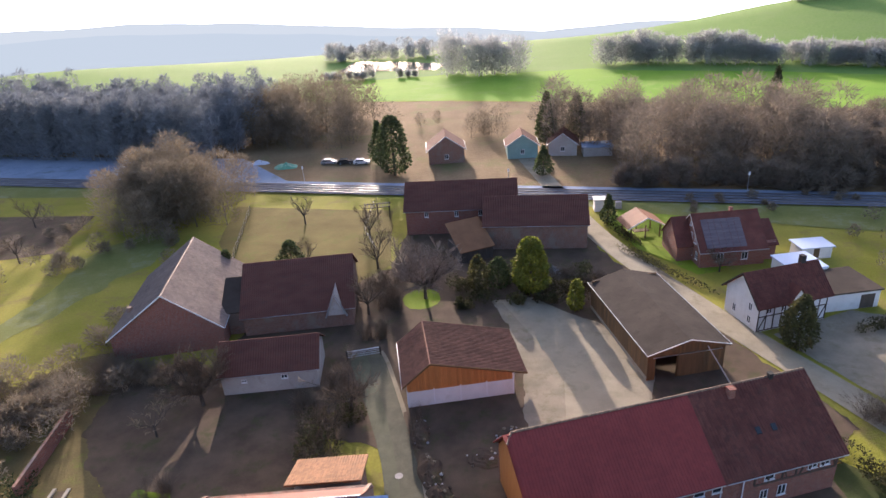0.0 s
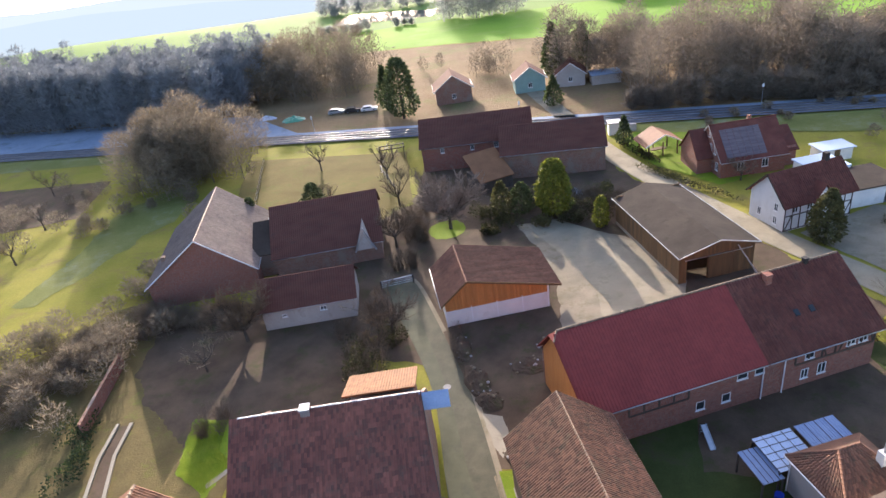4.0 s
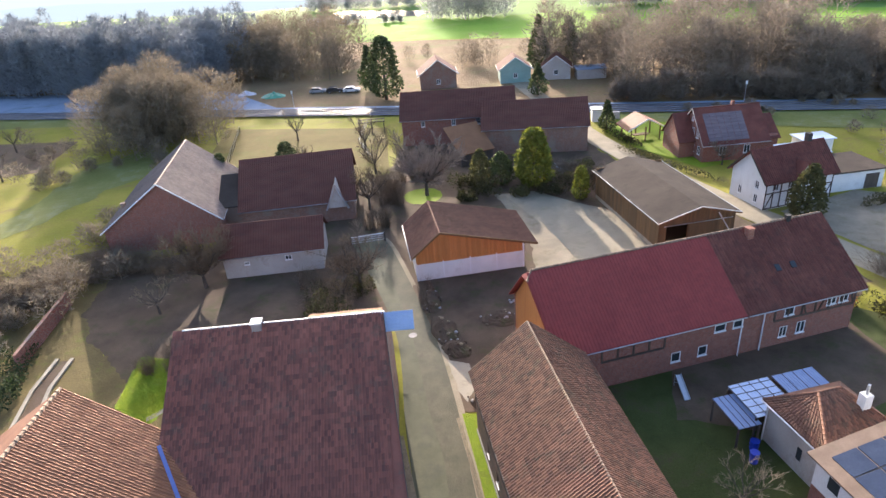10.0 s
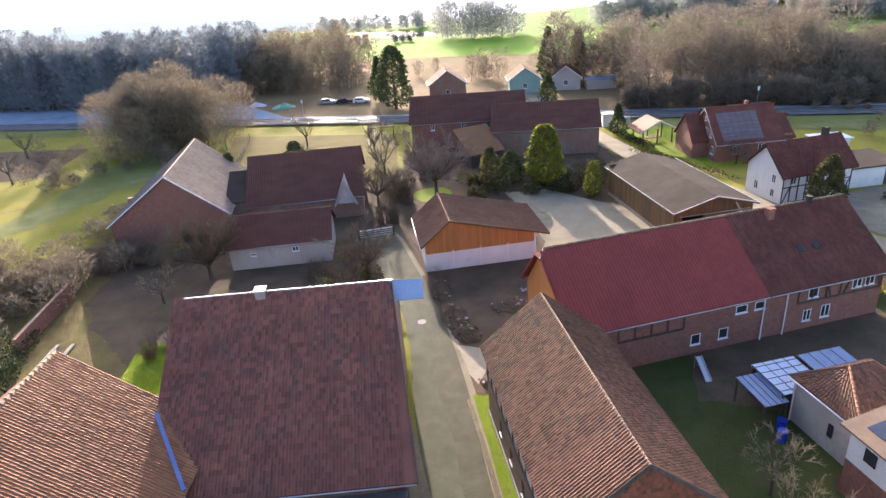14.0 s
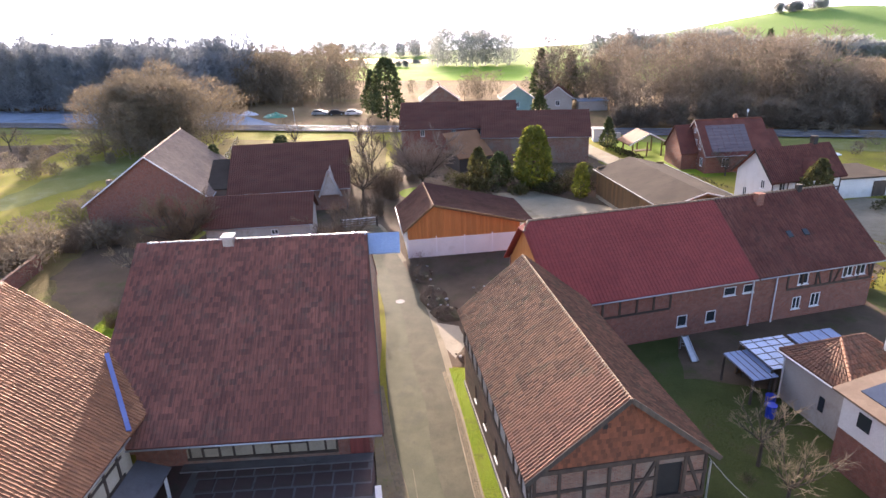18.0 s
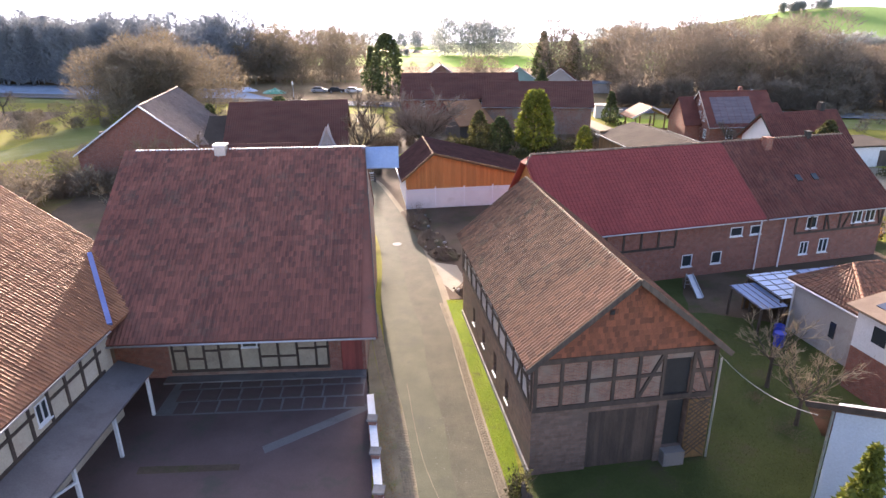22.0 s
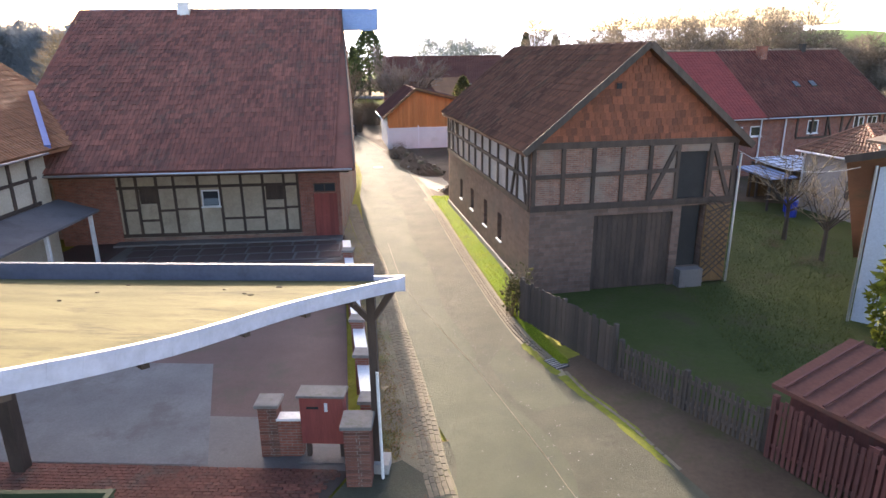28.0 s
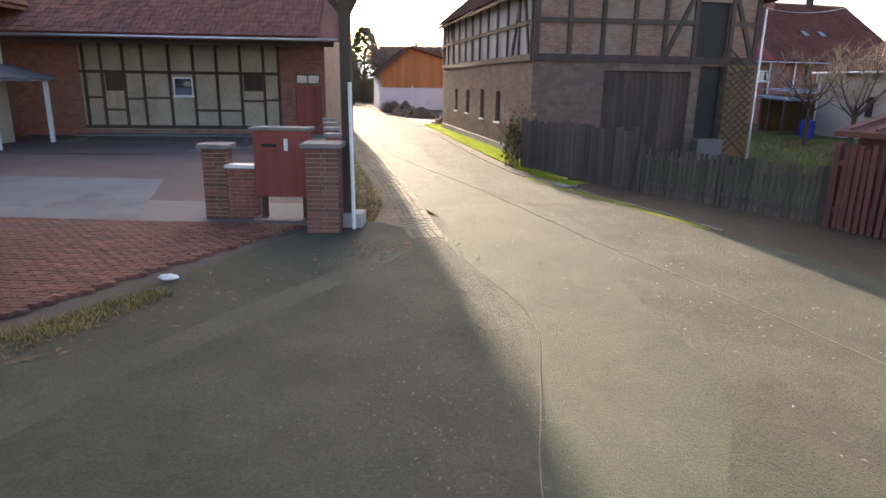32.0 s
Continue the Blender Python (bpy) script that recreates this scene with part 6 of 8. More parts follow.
sq = thing("garden_shed", 8.3, 12.9, -60, "small reddish shed with a dark felt roof", "shed")
part("wall", cube(0.1, 6.0, 0.2, 2.5, -0.05, 1.75), "boards_maroon", sq)
part("roof", roof_poly([(-0.2, -0.1, 1.85), (6.4, -0.1, 1.85), (6.4, 2.7, 2.35), (-0.2, 2.7, 2.35)], 0.1), "tile_far", sq)
for k in range(14):
    part("batten", bar((0.1 + k * 0.45, -0.1, 1.9), (0.1 + k * 0.45, 2.7, 2.4), 0.05, 0.04), "boards_maroon", sq)


def lane_house():
    h = thing("lane_house", 14.5, 20.9, -38.0, "pale blue-white rendered house with a dark-edged roof", "house")
    # local: corner at the origin, gable wall along +x facing -y, roof falling steeply to the back
    L, d = 9.0, 5.0
    wins = [(2.6, 3.9, 1.6, 3.0), (5.6, 6.9, 1.6, 3.0)]
    part("gable_wall", wall("x", 0.0, 0.3, 0, L, -0.3, 5.5, wins), "plaster_blue", h)
    part("gable", prism([(0, 5.5), (L, 5.5), (L, 8.2), (0, 5.7)], "y", 0.0, 0.3), "plaster_blue", h)
    part("side_wall", prism([(0.3, -0.3), (d, -0.3), (d, 1.8), (0.3, 5.6)], "x", 0.0, 0.3), "plaster_blue", h)
    part("side_wall", prism([(0.3, -0.3), (d, -0.3), (d, 1.8), (0.3, 5.6)], "x", L - 0.3, L), "plaster_blue", h)
    for g in wins:
        window(h, "x", 0.0, -1, *g, frame_mat="boards_red", bars=1)
        for a in (g[0] - 0.12, g[1] + 0.02):
            part("window_trim", cube(a, a + 0.1, -0.05, 0.02, g[2] - 0.1, g[3] + 0.1), "boards_red", h)
    part("roof", roof_poly([(-0.9, -0.5, 5.75), (L + 0.5, -0.5, 8.5), (L + 0.5, d + 0.5, 3.4), (-0.9, d + 0.5, 0.9)], 0.14), "tile_brown", h)
    part("barge_board", bar((-0.95, -0.53, 5.68), (L + 0.5, -0.53, 8.42), 0.06, 0.24), "timber", h)
    part("downpipe", tube((-0.08, -0.1, 0), (-0.08, -0.1, 5.5), 0.05, n=8), "zinc", h)


lane_house()


def carport():
    h = thing("carport", 18.9, 40.9, 17.0, "carport with bluish corrugated roof sheets on wooden posts", "carport")
    # local x along the sheets' length, y back
    for x0, x1, y0, y1, z, mt in ((-1.6, 0.3, -3.7, -0.5, 2.05, "blue_sheet"), (0.0, 3.5, -3.4, 0.0, 2.45, "poly_sheet"), (3.9, 7.6, -2.7, 0.1, 2.35, "blue_sheet")):
        r = part("roof_sheet", bmesh_quad_slab((x0, y0, z - 0.12), (x1, y0, z - 0.12), (x1, y1, z + 0.1), (x0, y1, z + 0.1), 0.03), mt, h)
        for k in range(15):
            x = x0 + (x1 - x0) * (k + 0.5) / 15
            part("corrugation", bar((x, y0, z - 0.1), (x, y1, z + 0.12), 0.07, 0.03), mt, r)
        for k in range(5):
            x = x0 + (x1 - x0) * k / 4
            part("batten", bar((x, y0, z - 0.085), (x, y1, z + 0.135), 0.05, 0.035), "timber", r)
        for k in range(5 if mt == "poly_sheet" else 0):
            y = y0 + (y1 - y0) * (k + 0.5) / 5
            zz = z - 0.12 + 0.22 * (k + 0.5) / 5
            part("cross_batten", bar((x0, y, zz + 0.03), (x1, y, zz + 0.03), 0.05, 0.035), "timber", r)
        for x in (x0 + 0.1, x1 - 0.1):
            for y in (y0 + 0.1, y1 - 0.1):
                part("post", cube(x - 0.06, x + 0.06, y - 0.06, y + 0.06, 0, z - 0.1), "boards_grey", h)
    part("back_wall", cube(0.0, 6.4, -0.1, 0.0, 0, 2.2), "boards_brown", h)
    part("side_panel", cube(1.6, 3.4, -3.3, -3.22, 0, 2.0), "boards_red", h)
    # hipped garage in front of it
    g = thing("garage", 21.0, 36.3, 17.0, "grey rendered garage with a brown tiled roof", "garage")
    part("wall", cube(0.25, 6.2, -3.8, 1.8, -0.1, 3.5), "plaster_grey", g)
    part("window", cube(0.2, 0.24, -1.9, -1.5, 1.2, 2.2), "glass", g)
    ap, bp = (2.6, 0.1, 5.0), (4.4, 0.1, 5.0)
    c = [(0.0, -4.1, 3.5), (6.5, -4.1, 3.5), (6.5, 2.1, 3.5), (0.0, 2.1, 3.5)]
    for pts, o, u, lu in (([c[0], c[1], bp, ap], 0, 1, 0), ([c[3], c[0], ap], 0, 1, 0), ([c[2], c[3], ap, bp], 0, 1, 0), ([c[1], c[2], bp], 0, 1, 0)):
        part("roof", roof_poly(pts, 0.1), "tile_brown", g)
    tiled_hip(g, c[3], c[0], ap, "tile_brown")
    tiled_hip(g, c[0], c[1], bp, "tile_brown", ap)
    for a, b in ((c[0], ap), (c[3], ap), (c[1], bp), (ap, bp)):
        ridge_row(g, Vector(a) + Vector((0, 0, 0.05)), Vector(b) + Vector((0, 0, 0.05)), "tile_brown", 0.1, 0.36)
    gutter(g, (-0.06, 2.1, 3.42), (-0.06, -4.1, 3.42), 0.06, "white_paint")
    part("downpipe", tube((0.15, 1.6, 0), (0.15, 1.6, 3.4), 0.05, n=8), "white_paint", g)
    ch = part("chimney", cube(4.6, 5.2, -1.75, -1.15, 3.4, 5.5), "plaster_white", g)
    part("chimney_pipe", tube((4.9, -1.45, 5.5), (4.9, -1.45, 6.3), 0.1, n=8), "zinc", ch)
    # white house with solar panels behind the lane house
    w = thing("solar_house", 20.6, 31.0, 17.0, "white rendered house with solar panels on its roof", "house")
    part("wall", cube(0.4, 9.0, -6.0, 0.3, 2.6, 4.9), "plaster_white", w)
    part("lower_wall", cube(0.4, 9.0, -6.0, 0.3, -0.1, 2.6), "brick_red", w, "red brick lower storey")
    part("window", cube(0.36, 0.4, -1.6, -0.8, 3.4, 4.3), "glass", w)
    part("roof", bmesh_quad_slab((0.0, -6.4, 4.9), (0.0, 0.8, 4.9), (9.4, 0.8, 6.6), (9.4, -6.4, 6.6), 0.12), "tile_pale", w)
    for i in range(4):
        for j in range(3):
            x, y = 0.9 + i * 1.75, -5.3 + j * 1.75
            z = 4.9 + 1.7 * x / 9.4 + 0.05
            part("solar_panel", bmesh_quad_slab((x, y, z), (x, y + 1.65, z), (x + 1.65, y + 1.65, z + 0.298), (x + 1.65, y, z + 0.298), 0.04), "solar", w)


def tiled_hip(parent, a, b, top, mat, top2=None):
    """Rows of round-ended tiles over a triangular or trapezoid hip face."""
    a, b, top = Vector(a), Vector(b), Vector(top)
    t0 = Vector(top2) if top2 else top
    rows = max(3, int((a.lerp(b, 0.5) - top).length / 0.34))
    vs, fs = [], []
    for j in range(rows):
        p, q = a.lerp(t0, j / rows), b.lerp(top, j / rows)
        p2, q2 = a.lerp(t0, (j + 1) / rows), b.lerp(top, (j + 1) / rows)
        n = max(1, int((q - p).length / 0.24))
        up = Vector((0, 0, 0.05))
        for i in range(n):
            l, r = p.lerp(q, i / n), p.lerp(q, (i + 0.9) / n)
            l2, r2 = p2.lerp(q2, i / n), p2.lerp(q2, (i + 0.9) / n)
            k = len(vs)
            vs += [l + up, l.lerp(r, 0.5) + up * 2.0, r + up, r2 + up * 0.3, l2.lerp(r2, 0.5) + up * 1.2, l2 + up * 0.3, l, r]
            fs += [(k, k + 1, k + 4, k + 5), (k + 1, k + 2, k + 3, k + 4), (k + 6, k + 7, k + 2, k + 1, k)]
    raw("tile_sheet", vs, fs, mat, parent, "stuff")



carport()
o2 = thing("sunlit_annexe", -12.5, 46.4, 7.5, "low annexe with a bright orange tiled roof", "annexe")
part("wall", cube(-2.6, 3.4, -1.5, 3.2, -0.2, 4.5), "brick_old", o2)
rr = part("roof", roof_poly([(-2.9, -1.6, 6.4), (3.8, -1.6, 6.4), (3.8, 3.6, 4.4), (-2.9, 3.6, 4.4)], 0.12), "tile_sunny", o2)
tiled_roof(rr, (-2.9, 3.6, 4.42), (1, 0, 0), (0, -5.2, 2.0), 6.7, 5.57, "tile_sunny", 0.26, 0.36)

# ---------- bin, bag and litter in the forecourt ----------
def farm_trailer():
    """A small two-wheeled tipping trailer: x across, y along, drawbar towards -y."""
    h = thing("farm_trailer", -6.0, 7.4, 3, "dark green two-wheeled farm trailer with a dented open body", "trailer")
    part("floor_plate", cube(-0.96, 0.96, -1.26, 1.36, 0.92, 0.98), "green_metal", h)
    for sgn in (-1, 1):
        side = part("side_board", bar((sgn * 0.98, -1.3, 1.38), (sgn * 0.98, 1.4, 1.38), 0.05, 0.86), "green_metal", h)
        part("rim", bar((sgn * 0.98, -1.34, 1.83), (sgn * 0.98, 1.44, 1.83), 0.11, 0.06), "green_metal", side)
        for k in range(5):
            y = -1.2 + k * 0.62
            part("rib", cube(sgn * 1.02 - 0.03, sgn * 1.02 + 0.03, y, y + 0.07, 0.97, 1.79), "green_metal", side)
        part("mudguard", bar((sgn * 1.22, -0.55, 1.12), (sgn * 1.22, 0.75, 1.12), 0.42, 0.04), "green_metal", h)
        w = part("wheel", tube((sgn * 1.1, 0.1, 0.5), (sgn * 1.34, 0.1, 0.5), 0.5, n=24), "rubber", h, smooth=False)
        part("rim_disc", tube((sgn * 1.09, 0.1, 0.5), (sgn * 1.355, 0.1, 0.5), 0.26, n=16), "zinc", w)
        part("hub", tube((sgn * 1.08, 0.1, 0.5), (sgn * 1.38, 0.1, 0.5), 0.08, n=10), "dark", w)
    for y, n in ((-1.28, "front_board"), (1.38, "tailboard")):
        b = part(n, cube(-0.93, 0.93, y - 0.025, y + 0.025, 0.98, 1.8), "green_metal", h)
        part("rim", cube(-0.93, 0.93, y - 0.05, y + 0.05, 1.8, 1.86), "green_metal", b)
    part("axle", tube((-1.1, 0.1, 0.5), (1.1, 0.1, 0.5), 0.06, n=8), "dark", h)
    for x in (-0.5, 0.5):
        part("chassis_beam", cube(x - 0.05, x + 0.05, -1.3, 1.3, 0.78, 0.92), "dark", h)
        part("spring_block", cube(x - 0.06, x + 0.06, 0.0, 0.2, 0.54, 0.78), "dark", h)
        part("drawbar", bar((x, -1.25, 0.84), (0, -2.2, 0.6), 0.08, 0.08), "dark", h)
    part("support_leg", tube((0, -2.1, 0.02), (0, -2.1, 0.62), 0.04, n=8), "zinc", h)


farm_trailer()
bag = thing("plastic_sack", -4.74, 7.5, 75, "crumpled bluish white plastic sacks on the trailer's mudguard", "sack", z=1.145)
bm = bmesh.new()
bmesh.ops.create_icosphere(bm, subdivisions=4, radius=0.5)
for v in bm.verts:
    k = 1 + 0.3 * noise.noise(v.co * 4) + 0.12 * noise.noise(v.co * 11)
    v.co = Vector((v.co.x * 1.05 * k, v.co.y * 0.5 * k, max(0.0, v.co.z * 0.3 * k + 0.1)))
part("body", bm, "plastic_bag", bag)
mh = thing("manhole_cover", -6.96, 52.3, 0, "round pale manhole cover in the lane", "manhole cover")
part("cover", tube((0, 0, 0.03), (0, 0, 0.05), 0.42, n=20), "stone", mh)
gl = thing("drain_grate", 3.8, 17.35, -58, "rusty drain grate at the lane edge", "drain")
part("frame", cube(-0.35, 0.35, -0.25, 0.25, 0.03, 0.045), "dark", gl)
for k in range(6):
    part("grate_bar", cube(-0.3 + k * 0.11, -0.26 + k * 0.11, -0.22, 0.22, 0.045, 0.06), "stone", gl)

# ---------- farmyard and garden clutter ----------
def mound(name, x, y, rx, ry, hgt, seed, label, category="heap", mat="soil", turn=0.0):
    """A rough heap of earth with clods."""
    h = thing(name, x, y, turn, label, category)
    vs, fs = [(0, 0, hgt)], []
    nr, na = 9, 26
    for j in range(1, nr + 1):
        t = j / nr
        for k in range(na):
            a = math.tau * k / na
            w = 1 + 0.28 * noise.noise(Vector((math.cos(a) * 1.6, math.sin(a) * 1.6, seed)))
            px_, py_ = math.cos(a) * rx * t * w, math.sin(a) * ry * t * w
            z = hgt * (1 - t) ** 0.8 * (1 + 0.5 * noise.noise(Vector((px_ * 1.3, py_ * 1.3, seed + 5)))) + 0.12 * noise.noise(Vector((px_ * 4, py_ * 4, seed)))
            vs.append((px_, py_, max(-0.02, z) if j < nr else -0.05))
    for k in range(na):
        fs.append((0, 1 + k, 1 + (k + 1) % na))
    for j in range(nr - 1):
        for k in range(na):
            a, b = 1 + j * na + k, 1 + j * na + (k + 1) % na
            fs.append((a, a + na, b + na, b))
    raw("earth", vs, fs, mat, h)
    rg = random.Random(seed)
    for _ in range(14):
        a, t = rg.uniform(0, math.tau), rg.uniform(0.3, 1.05)
        r = rg.uniform(0.08, 0.24)
        bm = bmesh.new()
        bmesh.ops.create_icosphere(bm, subdivisions=1, radius=r)
        for v in bm.verts:
            v.co = Vector((v.co.x * rg.uniform(0.7, 1.2), v.co.y * rg.uniform(0.7, 1.2), v.co.z * rg.uniform(0.5, 0.8))) + Vector((math.cos(a) * rx * t, math.sin(a) * ry * t, max(0.03, hgt * max(0.0, 1 - t) ** 0.8) + 0.02))
        part("stone", bm, rg.choice(("stone", "soil", "cobble")), h)
    return h


mound("earth_heap", -5.6, 58.5, 1.1, 2.6, 0.9, 1, "long dark heap of earth beside the lane", turn=12)
mound("earth_heap", -3.9, 53.0, 1.3, 2.6, 1.1, 2, "dark heap of earth and rubble beside the lane", turn=15)
mound("earth_heap", -2.6, 50.0, 1.3, 1.6, 0.8, 3, "low heap of earth and stones by the lane", turn=30)
mound("earth_heap", -0.2, 42.6, 1.0, 1.4, 0.6, 4, "small dark heap of soil beside the barn", turn=20)
mound("earth_heap", 1.8, 55.0, 2.4, 1.6, 0.5, 5, "flat heap of brown soil in the farmyard")
mound("earth_heap", 4.5, 58.5, 1.8, 1.4, 0.5, 6, "flat heap of brown soil in the farmyard")
patch("lane_apron", [(-3.3, 48.2), (-1.2, 47.7), (-0.6, 44.6), (-1.3, 42.4), (-2.2, 44.0)], 0.028, "concrete", "pale broken concrete apron beside the lane", "pavement", 0.2, 1.0)


def field_gate(x0, y0, x1, y1):
    d = math.hypot(x1 - x0, y1 - y0)
    h = thing("lane_gate", x0, y0, math.degrees(math.atan2(y1 - y0, x1 - x0)), "closed tubular lane gate with a pale top rail", "gate")
    for x in (0.0, d):
        part("post", cube(x - 0.1, x + 0.1, -0.1, 0.1, 0, 1.35), "boards_grey", h)
    part("top_rail", tube((0.1, 0, 1.2), (d - 0.1, 0, 1.2), 0.07, n=8), "white_paint", h)
    for z in (0.35, 0.65, 0.92):
        part("rail", tube((0.1, 0, z), (d - 0.1, 0, z), 0.035, n=6), "zinc", h)
    for k in range(1, 4):
        part("stay", cube(d * k / 4 - 0.03, d * k / 4 + 0.03, -0.03, 0.03, 0.3, 1.15), "zinc", h)


field_gate(-17.0, 72.4, -12.8, 73.6)


def garden_wall_run(pts, hgt, label, mat="brick_red"):
    h = thing("garden_wall", pts[0][0], pts[0][1], 0, label, "wall")
    for (ax, ay), (bx, by) in zip(pts, pts[1:]):
        a, b = Vector((ax - pts[0][0], ay - pts[0][1], hgt / 2 - 0.1)), Vector((bx - pts[0][0], by - pts[0][1], hgt / 2 - 0.1))
        part("segment", bar(a, b, 0.28, hgt + 0.2), mat, h)
        part("coping", bar(a + Vector((0, 0, hgt / 2 + 0.14)), b + Vector((0, 0, hgt / 2 + 0.14)), 0.36, 0.08), "brick_old" if hgt > 1 else "concrete", h)


garden_wall_run([(-45.2, 48.0), (-46.3, 54.0), (-47.4, 60.0)], 1.7, "old red brick garden wall")
garden_wall_run([(-39.3, 37.0), (-41.6, 44.5), (-42.2, 49.4)], 0.18, "low concrete bed edging", "concrete")
garden_wall_run([(-37.8, 38.5), (-40.1, 45.0), (-40.7, 49.5)], 0.16, "low concrete bed edging", "concrete")
patch("garden_path", [(-39.2, 37.4), (-38.0, 38.6), (-40.2, 45.0), (-40.8, 49.4), (-42.0, 49.2), (-41.4, 44.5)], 0.035, "soil", "trodden garden path between the beds", "path", 0.1, 1.5)
patch("bed_grass", [(-37.6, 38.8), (-39.9, 45.2), (-40.4, 50.0), (-37.2, 50.0), (-35.8, 41.0)], 0.035, "rough_grass", "rough shaded garden grass", "lawn", 0.3, 1.5)
patch("stepping_path", [(-28.8, 41.0), (-27.0, 43.2), (-26.6, 42.8), (-28.5, 40.5)], 0.04, "concrete", "short pale path to the barn", "path", 0.05, 1.5)


def post_fence(pts, hgt, step, label, wires=3):
    h = thing("wire_fence", pts[0][0], pts[0][1], 0, label, "fence")
    o = Vector((*pts[0], 0))
    for p, q in zip(pts, pts[1:]):
        a, b = Vector((*p, 0)) - o, Vector((*q, 0)) - o
        n = max(1, int((b - a).length / step))
        for k in range(n + 1):
            c = a.lerp(b, k / n)
            part("post", tube((c.x, c.y, -0.1), (c.x, c.y, hgt), 0.06, 0.05, 6), "boards_grey", h)
        for w in range(wires):
            z = hgt * (0.35 + 0.3 * w)
            part("wire", tube((a.x, a.y, z), (b.x, b.y, z), 0.015, n=4, caps=False), "zinc", h)


post_fence([(-44.5, 100.0), (-46.2, 106.5), (-51.8, 128.0)], 1.4, 2.2, "wooden post and wire fence of the orchard")
post_fence([(-24.5, 129.0), (-23.9, 115.7), (-19.0, 104.0)], 1.3, 2.4, "post and wire fence beside the orchard")
pg = thing("pergola", -24.6, 121.0, 10, "weathered wooden pergola in the orchard", "pergola")
for x in (0, 2.4, 4.8):
    for y in (0, 2.2):
        part("post", cube(x - 0.07, x + 0.07, y - 0.07, y + 0.07, 0, 2.5), "boards_grey", pg)
for y in (0, 2.2):
    part("beam", cube(-0.3, 5.1, y - 0.06, y + 0.06, 2.5, 2.65), "boards_grey", pg)
for k in range(9):
    part("rafter", cube(-0.2 + k * 0.62, -0.1 + k * 0.62, -0.4, 2.6, 2.65, 2.77), "boards_grey", pg)


def car(x, y, turn, label, mat):
    h = thing("parked_car", x, y, turn, label, "car", "cars by the railway")
    part("body", prism([(-2.1, 0.3), (2.1, 0.3), (2.15, 0.65), (1.9, 0.85), (0.9, 0.95), (0.4, 1.4), (-1.3, 1.42), (-1.9, 0.95), (-2.15, 0.8)], "y", -0.85, 0.85), mat, h)
    part("window", prism([(0.8, 0.97), (0.38, 1.34), (-1.25, 1.36), (-1.7, 0.97)], "y", -0.87, 0.87), "glass", h)
    for wx in (-1.3, 1.3):
        for wy in (-0.86, 0.86):
            w = part("wheel", tube((wx, wy - 0.1, 0.32), (wx, wy + 0.1, 0.32), 0.32, n=14), "rubber", h)
            part("rim", tube((wx, wy - 0.105, 0.32), (wx, wy + 0.105, 0.32), 0.18, n=10), "zinc", w)


car(-43.0, 161.5, 5, "pale silver car parked beyond the railway", "car_paint")
car(-38.5, 161.0, 8, "dark car parked beyond the railway", "dark")
car(-34.0, 160.4, 5, "pale silver car parked beyond the railway", "white_paint")
mound("green_tarp", -54.5, 160.0, 3.6, 2.2, 1.2, 8, "green tarpaulin over a heap beyond the railway", "tarpaulin", "tarp_green")
mound("white_tarp", -63.0, 164.0, 2.4, 1.6, 1.2, 9, "white sheet over a heap beyond the railway", "tarpaulin", "plastic_bag")
# Taken for a covered trailer; only its white tarpaulin mound is built.
mound("log_cover", 11.0, 96.0, 1.6, 1.1, 1.5, 10, "rounded white tarpaulin in the garden", "tarpaulin", "plastic_bag", 30)
for x in (-95, -45, 4, 52, 100):
    sg = thing("signal_post", x, rail_y(x, 4.2), 0, "slim railway post beside the track", "signal post", "railway posts")
    part("mast", tube((0, 0, 0), (0, 0, 4.4), 0.07, 0.05, 8), "zinc", sg)
    part("plate", cube(-0.2, 0.2, -0.07, -0.03, 3.6, 4.3), "white_paint", sg)
ws = thing("flat_shed", 52.0, 101.5, 8, "low white shed with a pale flat roof", "shed")
part("wall", cube(-2.4, 2.4, -1.6, 1.6, -0.1, 1.9), "plaster_white", ws)
part("roof", cube(-2.7, 2.7, -1.9, 1.9, 1.9, 2.05), "poly_sheet", ws)
part("door", cube(-0.5, 0.4, -1.64, -1.6, 0, 1.8), "boards_brown", ws)
for x, y, hh in ((19.3, 35.7, 0.9), (19.75, 36.9, 0.8)):
    bl = thing("rain_barrel", x, y, 0, "bright blue plastic rain barrel", "barrel", "rain barrels")
    part("shell", tube((0, 0, 0), (0, 0, hh), 0.3, 0.32, 16), "blue_plastic", bl)
    part("hoop", tube((0, 0, hh * 0.6), (0, 0, hh * 0.66), 0.335, n=16), "blue_plastic", bl)
    part("lid", tube((0, 0, hh), (0, 0, hh + 0.04), 0.34, n=16), "blue_plastic", bl)
sl = thing("garden_slide", 16.2, 44.2, -81, "pale metal garden slide on the shaded lawn", "slide")
part("chute", bmesh_quad_slab((0, -0.22, 1.1), (2.0, -0.22, 0.12), (2.0, 0.22, 0.12), (0, 0.22, 1.1), 0.03), "zinc", sl)
for y in (-0.27, 0.27):
    part("side_rail", bar((0, y * 0.9, 1.16), (2.0, y * 0.9, 0.18), 0.03, 0.12), "zinc", sl)
    part("leg", tube((0, y * 0.9, 0), (0, y * 0.9, 1.15), 0.03, n=6), "zinc", sl)
for k in range(3):
    part("rung", tube((0, -0.24, 0.3 + k * 0.3), (0, 0.24, 0.3 + k * 0.3), 0.02, n=6), "zinc", sl)

